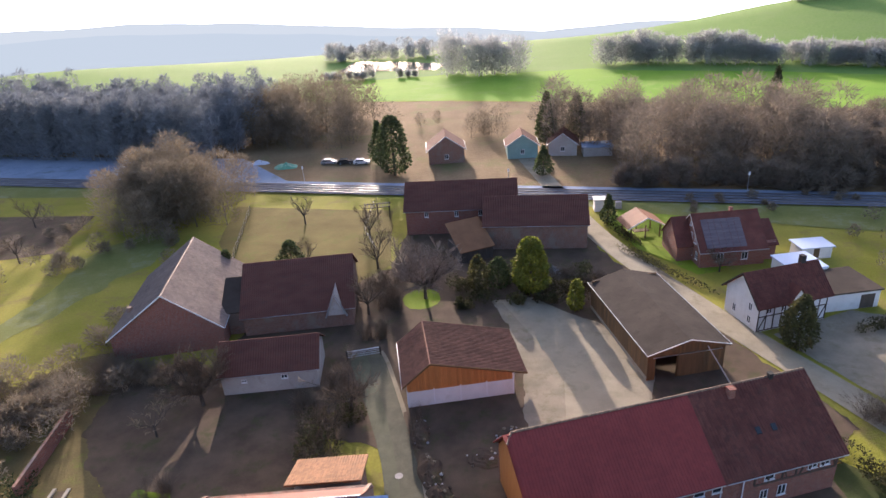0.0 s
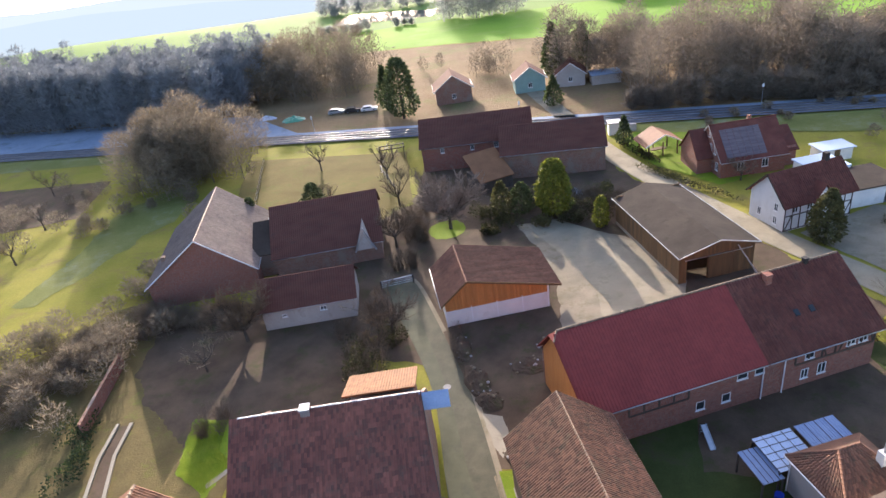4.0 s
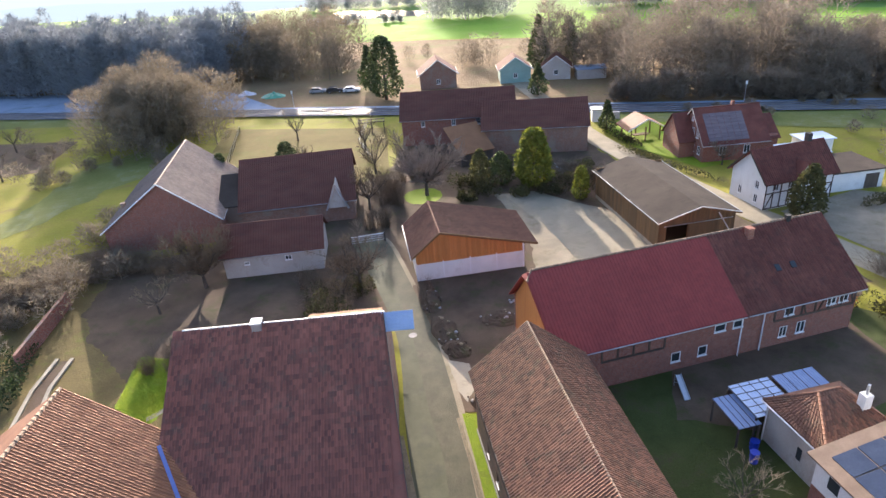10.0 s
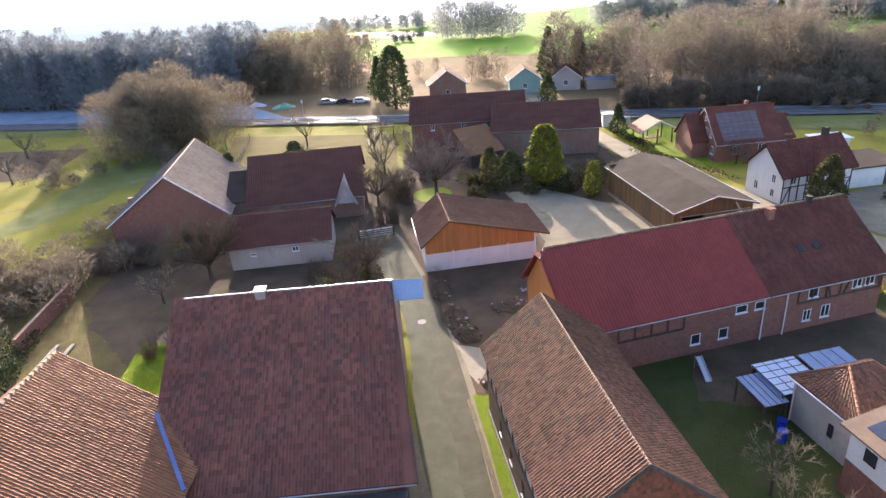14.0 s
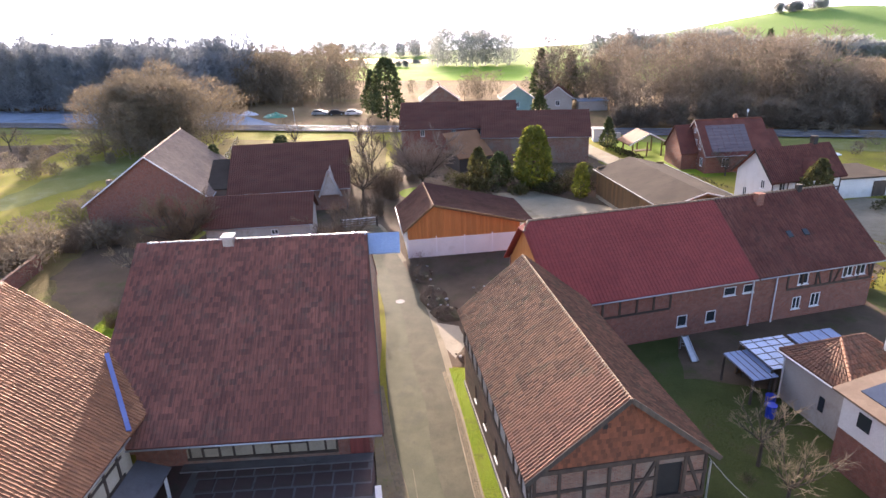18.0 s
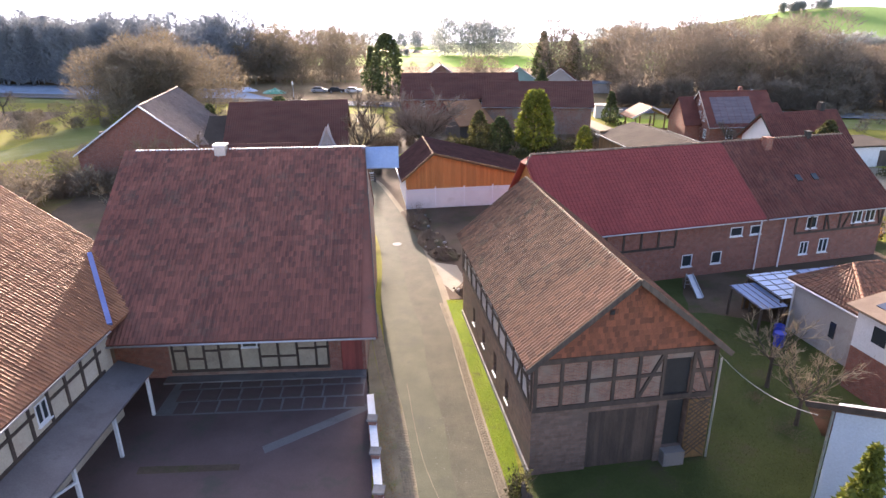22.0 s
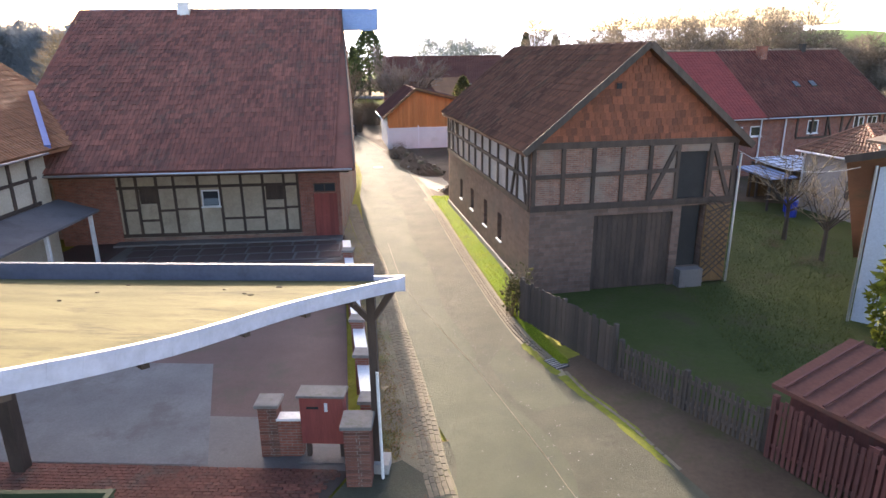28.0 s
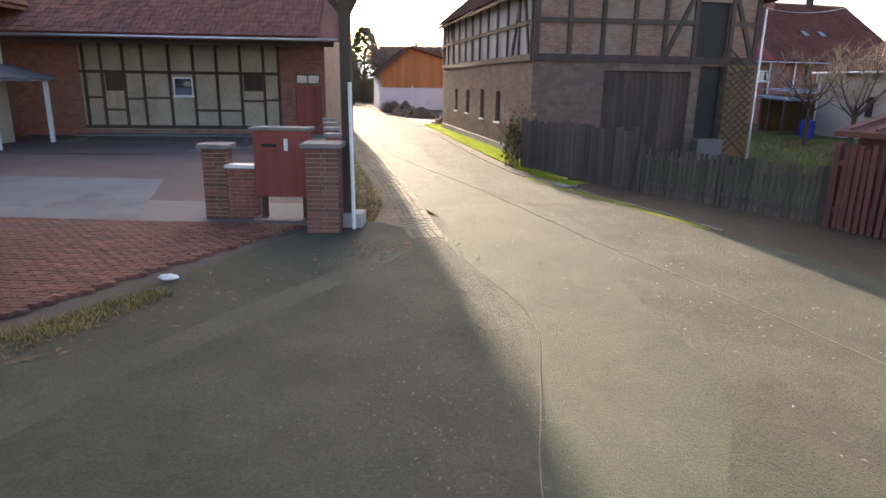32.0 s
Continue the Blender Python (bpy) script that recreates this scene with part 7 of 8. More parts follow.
# ---------- trees ----------
def tree_mesh(seed, height, spread=0.42, limbs=8, sub=5, twigs=5, tips=4, trunk=0.32, lean=0.0, r0=None):
    """Bare tree: vertices and faces of trunk with limbs, and of the twig crown."""
    rng = random.Random(seed)
    wood, crown = ([], []), ([], [])
    def seg(out, a, b, ra, rb, n):
        d = (b - a)
        if d.length < 1e-5:
            return
        d.normalize()
        s = d.cross(Vector((0.31, 0.17, 0.93)))
        s = s.normalized() if s.length > 1e-3 else Vector((1, 0, 0))
        w = d.cross(s)
        i0 = len(out[0])
        for p, r in ((a, ra), (b, rb)):
            for k in range(n):
                t = math.tau * k / n
                out[0].append(p + (s * math.cos(t) + w * math.sin(t)) * r)
        for k in range(n):
            out[1].append((i0 + k, i0 + (k + 1) % n, i0 + n + (k + 1) % n, i0 + n + k))
    def sway(d, amt):
        return (d + Vector((rng.uniform(-amt, amt), rng.uniform(-amt, amt), rng.uniform(-amt * 0.5, amt * 0.8)))).normalized()
    r0 = r0 or height * 0.022
    fine = height * 0.0016
    top = Vector((lean * height, 0, height * trunk))
    seg(wood, Vector((0, 0, -0.1)), top * 0.5 + Vector((0, 0, 0.02)), r0 * 1.25, r0, 7)
    seg(wood, top * 0.5, top, r0, r0 * 0.8, 7)
    for i in range(limbs):
        a = math.tau * (i + rng.uniform(-0.3, 0.3)) / limbs
        rise = rng.uniform(0.5, 1.5)
        d = Vector((math.cos(a) * spread * 2, math.sin(a) * spread * 2, rise)).normalized()
        L = height * rng.uniform(0.42, 0.62) * (0.75 + 0.25 * rise / 1.5)
        p = top * rng.uniform(0.75, 1.0)
        pts = [p]
        for k in range(3):
            p = p + d * L / 3
            pts.append(p)
            d = sway(d + Vector((0, 0, 0.12)), 0.3)
        rr = r0 * 0.5
        for k in range(3):
            seg(wood, pts[k], pts[k + 1], rr * (1 - k * 0.28), rr * (0.72 - k * 0.25), 5)
        for j in range(sub):
            t = rng.uniform(0.3, 3.0)
            k = min(2, int(t))
            q = pts[k].lerp(pts[k + 1], t - k)
            d2 = sway((pts[k + 1] - pts[k]).normalized(), 0.9)
            L2 = L * rng.uniform(0.25, 0.45)
            e = q + d2 * L2
            seg(wood, q, e, rr * 0.3, rr * 0.16, 4)
            for m in range(twigs):
                s = q.lerp(e, rng.uniform(0.25, 1.0))
                d3 = sway(d2, 0.9)
                f = s + d3 * L2 * rng.uniform(0.35, 0.7)
                seg(crown, s, f, max(fine * 1.5, rr * 0.12), max(fine, rr * 0.07), 3)
                for _ in range(tips):
                    u = s.lerp(f, rng.uniform(0.2, 1.0))
                    g = u + sway(d3, 0.8) * L2 * rng.uniform(0.2, 0.45)
                    seg(crown, u, g, max(fine, rr * 0.07), max(fine * 0.6, rr * 0.04), 3)
    return wood, crown


TREES = {}
def bare_tree(name, x, y, seed, height, label, group="", mat="twig", turn=0.0, **kw):
    key = (seed, height, mat, tuple(sorted(kw.items())))
    if key in TREES:
        return copy_thing(TREES[key], pose(x, y, 0, 0, 0, turn))
    wood, crown = tree_mesh(seed, height, **kw)
    h = thing(name, x, y, turn, label, "tree", group)
    raw("trunk", *wood, "bark", h)
    raw("crown", *crown, mat, h)
    TREES[key] = h
    return h


def leaf_cloud(rng, n, shape, size, droop=0.0):
    """n small leaf clumps, each a bent pair of triangles, on points given by shape(rng)."""
    vs, fs = [], []
    for _ in range(n):
        p, out = shape(rng)
        s = size * rng.uniform(0.6, 1.4)
        a = Vector((rng.gauss(0, 1), rng.gauss(0, 1), rng.gauss(0, 1))).normalized()
        b = (out.cross(a)).normalized() if out.cross(a).length > 1e-3 else a
        c = (out * 0.6 + Vector((rng.gauss(0, 0.4), rng.gauss(0, 0.4), rng.gauss(0, 0.4) - droop))).normalized()
        i = len(vs)
        vs += [p - b * s * 0.5, p + b * s * 0.5, p + c * s, p + c * s * 0.5 + a * s * 0.3]
        fs += [(i, i + 1, i + 2), (i, i + 3, i + 2)]
    return vs, fs


def conifer(name, x, y, height, radius, label, mat="conifer", n=1800, seed=1, group="", full=0.5, size=0.3):
    """Evergreen with a leader, whorls of boughs and needle clumps; full: 1 is a cone, lower is rounder."""
    h = thing(name, x, y, seed * 40, label, "tree", group)
    part("trunk", tube((0, 0, -0.1), (0, 0, height * 0.9), radius * 0.09, 0.02, 7), "bark", h)
    rng = random.Random(seed)
    bumps = [(rng.uniform(0, math.tau), rng.uniform(0.1, 0.9), rng.uniform(0.1, 0.3)) for _ in range(14)]
    def shape(r):
        t = r.random() ** 0.85
        prof = (1 - t) ** full * (0.55 + 0.45 * min(1, t * 5))
        a = r.uniform(0, math.tau)
        k = 1 + sum(w * math.exp(-((t - bt) * 6) ** 2 - (math.sin((a - ba) / 2) * 2.5) ** 2) for ba, bt, w in bumps) - 0.15
        rad = radius * prof * k * r.uniform(0.55, 1.0)
        out = Vector((math.cos(a), math.sin(a), 0.25)).normalized()
        return Vector((math.cos(a) * rad, math.sin(a) * rad, height * (0.06 + 0.94 * t))), out
    raw("crown", *leaf_cloud(rng, n, shape, size, 0.2), mat, h)
    return h


def bush(name, x, y, rx, ry, height, label, mat="hedge", n=900, seed=1, turn=0.0, group="", size=0.22, category="bush", twiggy=0):
    h = thing(name, x, y, turn, label, category, group)
    rng = random.Random(seed)
    bumps = [(Vector((rng.uniform(-rx, rx) * 0.7, rng.uniform(-ry, ry) * 0.7, 0)), rng.uniform(0.6, 1.0)) for _ in range(9)]
    def shape(r):
        c, hh = r.choice(bumps)
        a, e = r.uniform(0, math.tau), math.asin(r.uniform(0, 1))
        o = Vector((math.cos(a) * math.cos(e), math.sin(a) * math.cos(e), math.sin(e)))
        k = r.uniform(0.6, 1.0)
        return Vector((c.x + o.x * rx * 0.42 * k, c.y + o.y * ry * 0.42 * k, 0.05 + (0.25 + 0.75 * o.z) * height * hh * k)), o
    if n:
        raw("foliage", *leaf_cloud(rng, n, shape, size), mat, h)
    if twiggy:
        vs, fs = [], []
        for _ in range(twiggy):
            c, hh = rng.choice(bumps)
            a = rng.uniform(0, math.tau)
            b = Vector((c.x + rng.uniform(-0.2, 0.2) * rx, c.y + rng.uniform(-0.2, 0.2) * ry, -0.05))
            e = b + Vector((math.cos(a) * rx * 0.45, math.sin(a) * ry * 0.45, height * hh * rng.uniform(0.6, 1.05)))
            m = b.lerp(e, 0.55) + Vector((0, 0, height * 0.12))
            for p, q, w in ((b, m, 0.02), (m, e, 0.012), (m, e + Vector((rng.uniform(-0.5, 0.5), rng.uniform(-0.5, 0.5), rng.uniform(-0.3, 0.3))), 0.01), (b.lerp(m, 0.6), e + Vector((rng.uniform(-0.7, 0.7), rng.uniform(-0.7, 0.7), rng.uniform(-0.6, 0.1))), 0.01)):
                w *= height / 2.5
                s = Vector((-(q - p).y, (q - p).x, 0)).normalized() * w if (q - p).to_2d().length > 1e-3 else Vector((w, 0, 0))
                i = len(vs)
                vs += [p - s, p + s, q, p + Vector((0, 0, w * 1.5))]
                fs += [(i, i + 1, i + 2), (i, i + 3, i + 2), (i + 1, i + 3, i + 2)]
        raw("twig_mass", vs, fs, mat if not n else "twig", h)
    return h


# woods as joined stuff, each tree a trunk, limbs and a crown of many thin twig clumps
def wood_patch(name, spots, label, mat="twig", seed=3, clumps=300, long=1.3, wide=0.24, wid=0.27, peak=0.0):
    """Many trees standing close; peak 0 gives round crowns, 1 pointed ones."""
    rng = random.Random(seed)
    vs, fs = [], []
    for x, y, hh in spots:
        z0 = land(x, y)
        hgt = hh * rng.uniform(0.8, 1.12)
        base, top = Vector((x, y, z0 - 0.2)), Vector((x + rng.uniform(-0.6, 0.6), y + rng.uniform(-0.6, 0.6), z0 + hgt * 0.8))
        for o in (Vector((hgt * 0.011, 0, 0)), Vector((0, hgt * 0.011, 0))):
            i = len(vs)
            vs.extend((base - o, base + o, top + o * 0.2, top - o * 0.2))
            fs.append((i, i + 1, i + 2, i + 3))
        r0 = hgt * wid * rng.uniform(0.8, 1.2)
        lobes = [(rng.uniform(0, math.tau), rng.uniform(0.2, 0.5) * r0, rng.uniform(0.3, 0.8)) for _ in range(5)]
        for k in range(7):
            a, t = rng.uniform(0, math.tau), rng.uniform(0.2, 0.6)
            p = base.lerp(top, t)
            q = p + Vector((math.cos(a) * r0 * 0.8, math.sin(a) * r0 * 0.8, hgt * rng.uniform(0.15, 0.35)))
            o = Vector((-math.sin(a), math.cos(a), 0)) * hgt * 0.005
            i = len(vs)
            vs.extend((p - o, p + o, q + o * 0.3, q - o * 0.3))
            fs.append((i, i + 1, i + 2, i + 3))
        for k in range(clumps):
            t = rng.random() ** 0.8
            prof = math.sqrt(max(0.02, 1 - (2 * t - 0.85) ** 2 / 1.4)) * (1 - peak) + peak * (1.05 - t)
            a, r = rng.uniform(0, math.tau), r0 * prof * math.sqrt(rng.uniform(0.05, 1.0))
            la, lr, lt = lobes[k % 5]
            f = math.exp(-((t - lt) * 3) ** 2)
            p = Vector((x + math.cos(a) * r + math.cos(la) * lr * f, y + math.sin(a) * r + math.sin(la) * lr * f, z0 + hgt * (0.06 + 0.92 * t)))
            d = Vector((math.cos(a) * 0.7 + rng.gauss(0, 0.5), math.sin(a) * 0.7 + rng.gauss(0, 0.5), rng.uniform(-0.1, 1.2))).normalized() * long * rng.uniform(0.5, 1.2)
            w = Vector((rng.gauss(0, 1), rng.gauss(0, 1), rng.gauss(0, 0.6))).normalized() * wide
            i = len(vs)
            vs.extend((p - w, p + w, p + d))
            fs.append((i, i + 1, i + 2))
    ob = raw(name, vs, fs, mat)
    return tagged(ob, label, "woods", kind="stuff")


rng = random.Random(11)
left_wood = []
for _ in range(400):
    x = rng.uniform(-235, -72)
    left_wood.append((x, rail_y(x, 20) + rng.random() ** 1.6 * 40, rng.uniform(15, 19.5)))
wood_patch("woods", left_wood, "dense bare winter woods beyond the railway", "twig_hazy", 5, 640, 1.7, 0.16, 0.22, 0.5)
edge_wood = []
for _ in range(85):
    x = rng.uniform(-76, -40)
    edge_wood.append((x, rail_y(x, 33) + rng.random() * 45, rng.uniform(11, 16)))
wood_patch("wood_edge", edge_wood, "thin bare trees at the end of the woods", "twig_brown", 15, 520, 1.7, 0.085, 0.28, 0.2)
copse = [(-68.0 + rng.gauss(0, 5.2), 126.4 + rng.gauss(0, 5.0), rng.uniform(11, 15.5)) for _ in range(64)]
wood_patch("copse", copse, "grey-brown thicket of bare trees in front of the railway", "twig_brown", 6, 1100, 1.6, 0.075, 0.3)
right_wood = []
for _ in range(205):
    x = rng.uniform(14, 150)
    y0 = rail_y(x, 8)
    d = rng.random() ** 1.3 * 36
    if x < 30 and d < 24:
        continue
    right_wood.append((x, y0 + d, rng.uniform(10.5, 18.5) if x < 72 or (100 < x < 116 and d > 12) else rng.uniform(7, 12)))
right_wood += [(x, rail_y(x, 6) + rng.uniform(-1, 3), rng.uniform(3, 6)) for x in (rng.uniform(26, 140) for _ in range(80))]
wood_patch("riverside_trees", right_wood, "tall bare riverside trees with pinkish brown twigs", "twig_red", 7, 820, 2.1, 0.085, 0.25)
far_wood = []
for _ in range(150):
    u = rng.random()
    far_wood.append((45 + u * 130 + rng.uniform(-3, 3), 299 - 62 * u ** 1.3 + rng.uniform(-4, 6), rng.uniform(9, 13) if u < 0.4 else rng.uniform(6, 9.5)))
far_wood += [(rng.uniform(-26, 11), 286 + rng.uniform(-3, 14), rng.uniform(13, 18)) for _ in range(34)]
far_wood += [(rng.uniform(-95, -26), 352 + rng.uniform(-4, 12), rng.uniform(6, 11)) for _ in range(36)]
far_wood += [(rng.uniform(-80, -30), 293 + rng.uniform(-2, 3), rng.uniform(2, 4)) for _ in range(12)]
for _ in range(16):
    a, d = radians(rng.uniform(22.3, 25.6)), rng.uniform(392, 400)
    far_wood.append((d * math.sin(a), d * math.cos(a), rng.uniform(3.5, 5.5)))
wood_patch("far_woods", far_wood, "distant belts of bare trees along the fields", "twig_far_hazy", 8, 330, 1.9, 0.2, 0.33)
M_hedge = [(rng.uniform(-60, 60), 186 + rng.uniform(-12, 14), rng.uniform(4, 8)) for _ in range(40)]
wood_patch("reed_bushes", M_hedge, "scattered bare bushes in the reed meadow", "twig_brown", 9, 300, 1.2, 0.06, 0.35)

spots = []
for cx, cy, sx, sy, n in ((-53, 61, 4.5, 5, 20), (-60, 53, 5, 4, 14), (-48, 69, 3, 4, 10), (-62, 66, 6, 5, 10), (-52, 78, 3, 3, 6), (-78, 100, 7, 6, 8), (-100, 112, 12, 9, 16), (-66, 112, 8, 6, 7), (-96, 88, 8, 8, 8)):
    spots += [(rng.gauss(cx, sx), rng.gauss(cy, sy), rng.uniform(2.0, 4.2)) for _ in range(n)]
spots = [p for p in spots if not (-52 < p[0] < -33 and 66 < p[1] < 98)]
wood_patch("shrubbery", spots, "tangled brown winter shrubs on the meadow", "twig_brown", 12, 330, 0.8, 0.07, 0.5)
spots = [(rng.uniform(34, 75), rng.uniform(120, 128), rng.uniform(0.8, 2.0)) for _ in range(14)] + [(rng.uniform(60, 90), rng.uniform(95, 118), rng.uniform(1.5, 3.5)) for _ in range(12)]
wood_patch("garden_shrubs", spots, "brown garden shrubs behind the houses", "twig_brown", 13, 260, 0.6, 0.07, 0.5)

# single trees
bare_tree("old_garden_tree", -8.6, 88.5, 21, 11.5, "wide old bare garden tree on the lawn", mat="twig_grey", spread=0.62, limbs=13, sub=10, twigs=8, tips=6, trunk=0.22)
bare_tree("fruit_tree", -32.5, 63.0, 22, 9.5, "bushy brown fruit tree in the shaded yard", "fruit trees", spread=0.45, limbs=13, sub=11, twigs=8, tips=6, trunk=0.2)
bare_tree("fruit_tree", -35.5, 57.5, 23, 5.5, "small pruned bare fruit tree", "fruit trees", mat="twig_pale", spread=0.8, limbs=7, sub=4, twigs=4, tips=3, trunk=0.3)
bare_tree("fruit_tree", 16.8, 31.0, 24, 4.6, "pollarded fruit tree with pale upright twigs", "fruit trees", mat="twig_pale", spread=0.55, limbs=8, sub=6, twigs=5, tips=3, trunk=0.42)
bare_tree("fruit_tree", 16.9, 27.6, 25, 4.4, "pollarded fruit tree with pale upright twigs", "fruit trees", mat="twig_pale", spread=0.6, limbs=8, sub=6, twigs=5, tips=3, trunk=0.42)
bare_tree("fruit_tree", -37, 120, 26, 7.0, "small bare orchard tree on the meadow", "orchard trees", spread=0.5, limbs=7, sub=5, twigs=4, tips=3, trunk=0.3)
bare_tree("fruit_tree", -30, 98, 26, 7.0, "", turn=70, spread=0.5, limbs=7, sub=5, twigs=4, tips=3, trunk=0.3)
bare_tree("fruit_tree", -22, 112, 27, 8.0, "slim bare orchard tree", "orchard trees", spread=0.4, limbs=7, sub=6, twigs=5, tips=3, trunk=0.25)
bare_tree("fruit_tree", -18, 99, 27, 8.0, "", turn=120, spread=0.4, limbs=7, sub=6, twigs=5, tips=3, trunk=0.25)
for k, (x, y) in enumerate(((-98, 122), (-88, 104), (-106, 112), (-84, 90), (-116, 126))):
    bare_tree("fruit_tree", x, y, 26, 7.0, "", turn=40 * k, spread=0.5, limbs=7, sub=5, twigs=4, tips=3, trunk=0.3)
bare_tree("street_tree", 36.5, 96, 28, 5.0, "small reddish bare ornamental tree", mat="twig_red", spread=0.6, limbs=9, sub=7, twigs=6, tips=4, trunk=0.25)
bare_tree("fruit_tree", -16.5, 84, 29, 8.5, "bare tree beside the long barn", "yard trees", spread=0.5, limbs=9, sub=7, twigs=6, tips=4, trunk=0.25)
bare_tree("lane_tree", -15.2, 58.5, 30, 6.0, "bushy bare tree beside the lane", "yard trees", mat="twig", spread=0.4, limbs=9, sub=8, twigs=6, tips=4, trunk=0.15)
bare_tree("lane_tree", -13.8, 61.5, 29, 8.5, "", turn=200, spread=0.5, limbs=9, sub=7, twigs=6, tips=4, trunk=0.25)
bare_tree("roadside_tree", 47, 66, 30, 6.0, "", turn=100, mat="twig", spread=0.4, limbs=9, sub=8, twigs=6, tips=4, trunk=0.15)

conifer("cypress", 7.3, 90.0, 9.0, 3.0, "broad sunlit evergreen cypress", "conifer_gold", 3600, 1, full=0.3, size=0.42)
conifer("golden_cypress", 13.5, 84.5, 5.0, 1.3, "slim golden-green cypress by the hall", "conifer_gold", 1300, 2, full=0.35, size=0.3)
conifer("spruce", -0.5, 91.0, 6.0, 2.0, "dark green garden spruce tree", "yew", 1400, 3, full=0.6, size=0.35)
conifer("spruce", 2.5, 92.0, 5.0, 2.2, "round dark evergreen garden tree", "conifer", 1400, 4, full=0.45, size=0.35)
conifer("yew", 39.6, 75.0, 7.4, 2.7, "dark yew in front of the white house", "yew", 2800, 5, full=0.62, size=0.35)
conifer("fir", -23.5, 150, 14.5, 4.6, "tall dark firs by the railway", "conifer", 2600, 6, full=0.4, size=0.6)
conifer("fir", -29, 160, 11, 3.0, "tall dark firs by the railway", "conifer", 1200, 7, full=0.8, size=0.6)
conifer("fir", 12.0, 146, 7, 2.6, "pointed dark fir beyond the railway", "conifer", 900, 8, full=0.9, size=0.5)
conifer("fir", 22.5, 117, 5.5, 1.8, "dark fir by the signal cabin", "conifer", 900, 9, full=0.8, size=0.4)
conifer("fir", 66, 92, 5, 1.6, "dark green garden fir tree", "conifer", 800, 10, full=0.8, size=0.4)
conifer("fir", 14, 172, 14, 3.6, "tall pointed dark fir at the wood edge", "conifer", 1500, 11, full=0.85, size=0.7)
conifer("fir", 22, 174, 13, 3.6, "tall pointed dark fir at the wood edge", "conifer", 1400, 12, full=0.85, size=0.7)
conifer("fir", 72, 175, 17, 3.0, "dark fir among the bare trees", "conifer", 1200, 13, full=0.85, size=0.7)
conifer("thuja", -41.5, 93.5, 6.5, 1.4, "narrow dark thuja behind the barn", "conifer", 900, 14, full=0.3, size=0.35)
conifer("thuja", -31.0, 94.5, 7.5, 2.6, "dark evergreen behind the barn", "conifer", 1400, 15, full=0.4, size=0.4)
conifer("near_spruce", 14.4, 18.2, 6.0, 1.3, "spruce tip with sunlit yellow-green needles", "conifer_gold", 2200, 16, full=0.9, size=0.22)

bush("shrub", -52, 62, 7, 6, 3.2, "tangled brown winter shrubs on the meadow edge", "twig", 0, 2, twiggy=900)
bush("shrub", -46, 68, 5, 4, 3.0, "tangled brown winter shrubs on the meadow edge", "twig", 0, 3, twiggy=700)
bush("shrub", -58, 54, 6, 6, 3.4, "tangled brown winter shrubs on the meadow edge", "twig", 0, 4, twiggy=800)
bush("shrub", -50, 76, 4, 5, 2.6, "tangled brown winter shrubs on the meadow edge", "twig", 0, 5, twiggy=500)
bush("shrub", -42.5, 68.5, 4, 3, 3.4, "tangled brown winter shrubs before the barn gable", "twig", 0, 31, twiggy=700)
bush("shrub", -30.9, 48.6, 1.8, 2.2, 2.4, "brown winter shrub at the barn corner", "twig", 0, 32, twiggy=350)
bush("grass_tuft", 15.6, 29.8, 0.7, 0.7, 0.55, "reddish brown dead tuft on the garden lawn", "twig", 0, 33, twiggy=90, group="garden tufts")
bush("grass_tuft", 16.1, 27.0, 0.9, 0.8, 0.6, "reddish brown dead tuft on the garden lawn", "twig", 0, 34, twiggy=110, group="garden tufts")
bush("ivy_hedge", -45, 46, 2.5, 7, 1.7, "dark evergreen hedge along the garden wall", "ivy", 1500, 6, 20)
bush("laurel", -15.0, 55, 3.4, 8, 3.2, "dense mixed shrubs beside the lane", "hedge", 3000, 7, 12, twiggy=500)
bush("laurel", -14.0, 62, 1.6, 3, 2.0, "dense mixed shrubs beside the lane", "hedge", 800, 8, 12, twiggy=200)
bush("shrub", 4.5, 95, 5, 3, 3.0, "dark evergreen shrubs in the garden", "conifer", 1600, 9)
bush("shrub", -3.5, 91.5, 3, 2.5, 2.6, "dark evergreen shrubs in the garden", "hedge", 1200, 10)
bush("shrub", 11.0, 93, 4, 3, 3.2, "reddish bare shrubs behind the hall", "twig_red", 0, 11, twiggy=700)
bush("shrub", 12.5, 88.5, 3.5, 3, 3.0, "dark shrubs behind the hall", "hedge", 1000, 12, twiggy=300)
for k, (x, y, r, hh, mt) in enumerate(((0.5, 88.0, 2.2, 2.4, "hedge"), (5.0, 87.0, 1.6, 1.8, "yew"), (9.5, 87.5, 1.8, 2.2, "hedge"), (14.5, 90.0, 2.4, 2.8, "hedge"), (16.0, 95.0, 2.6, 2.6, "yew"), (-2.5, 86.0, 1.5, 1.6, "hedge"), (9.0, 96.5, 2.4, 2.6, "conifer"))):
    bush("shrub", x, y, r, r * 0.9, hh, "dark evergreen shrub in the farm garden", mt, 700, 40 + k, group="garden shrubs", size=0.26)
for k, (x, y, r, hh) in enumerate(((-14.5, 78.0, 2.0, 3.4), (-13.5, 86.0, 2.2, 3.8), (-15.5, 92.0, 2.6, 3.6), (-12.0, 96.0, 2.4, 3.2), (13.0, 92.5, 2.2, 3.6), (17.0, 91.0, 2.0, 3.2), (-19.5, 62.5, 1.6, 2.6), (-16.5, 66.5, 1.5, 2.8))):
    bush("shrub", x, y, r, r, hh, "bare brown shrub by the farm garden", "twig", 0, 50 + k, group="bare shrubs", twiggy=320)
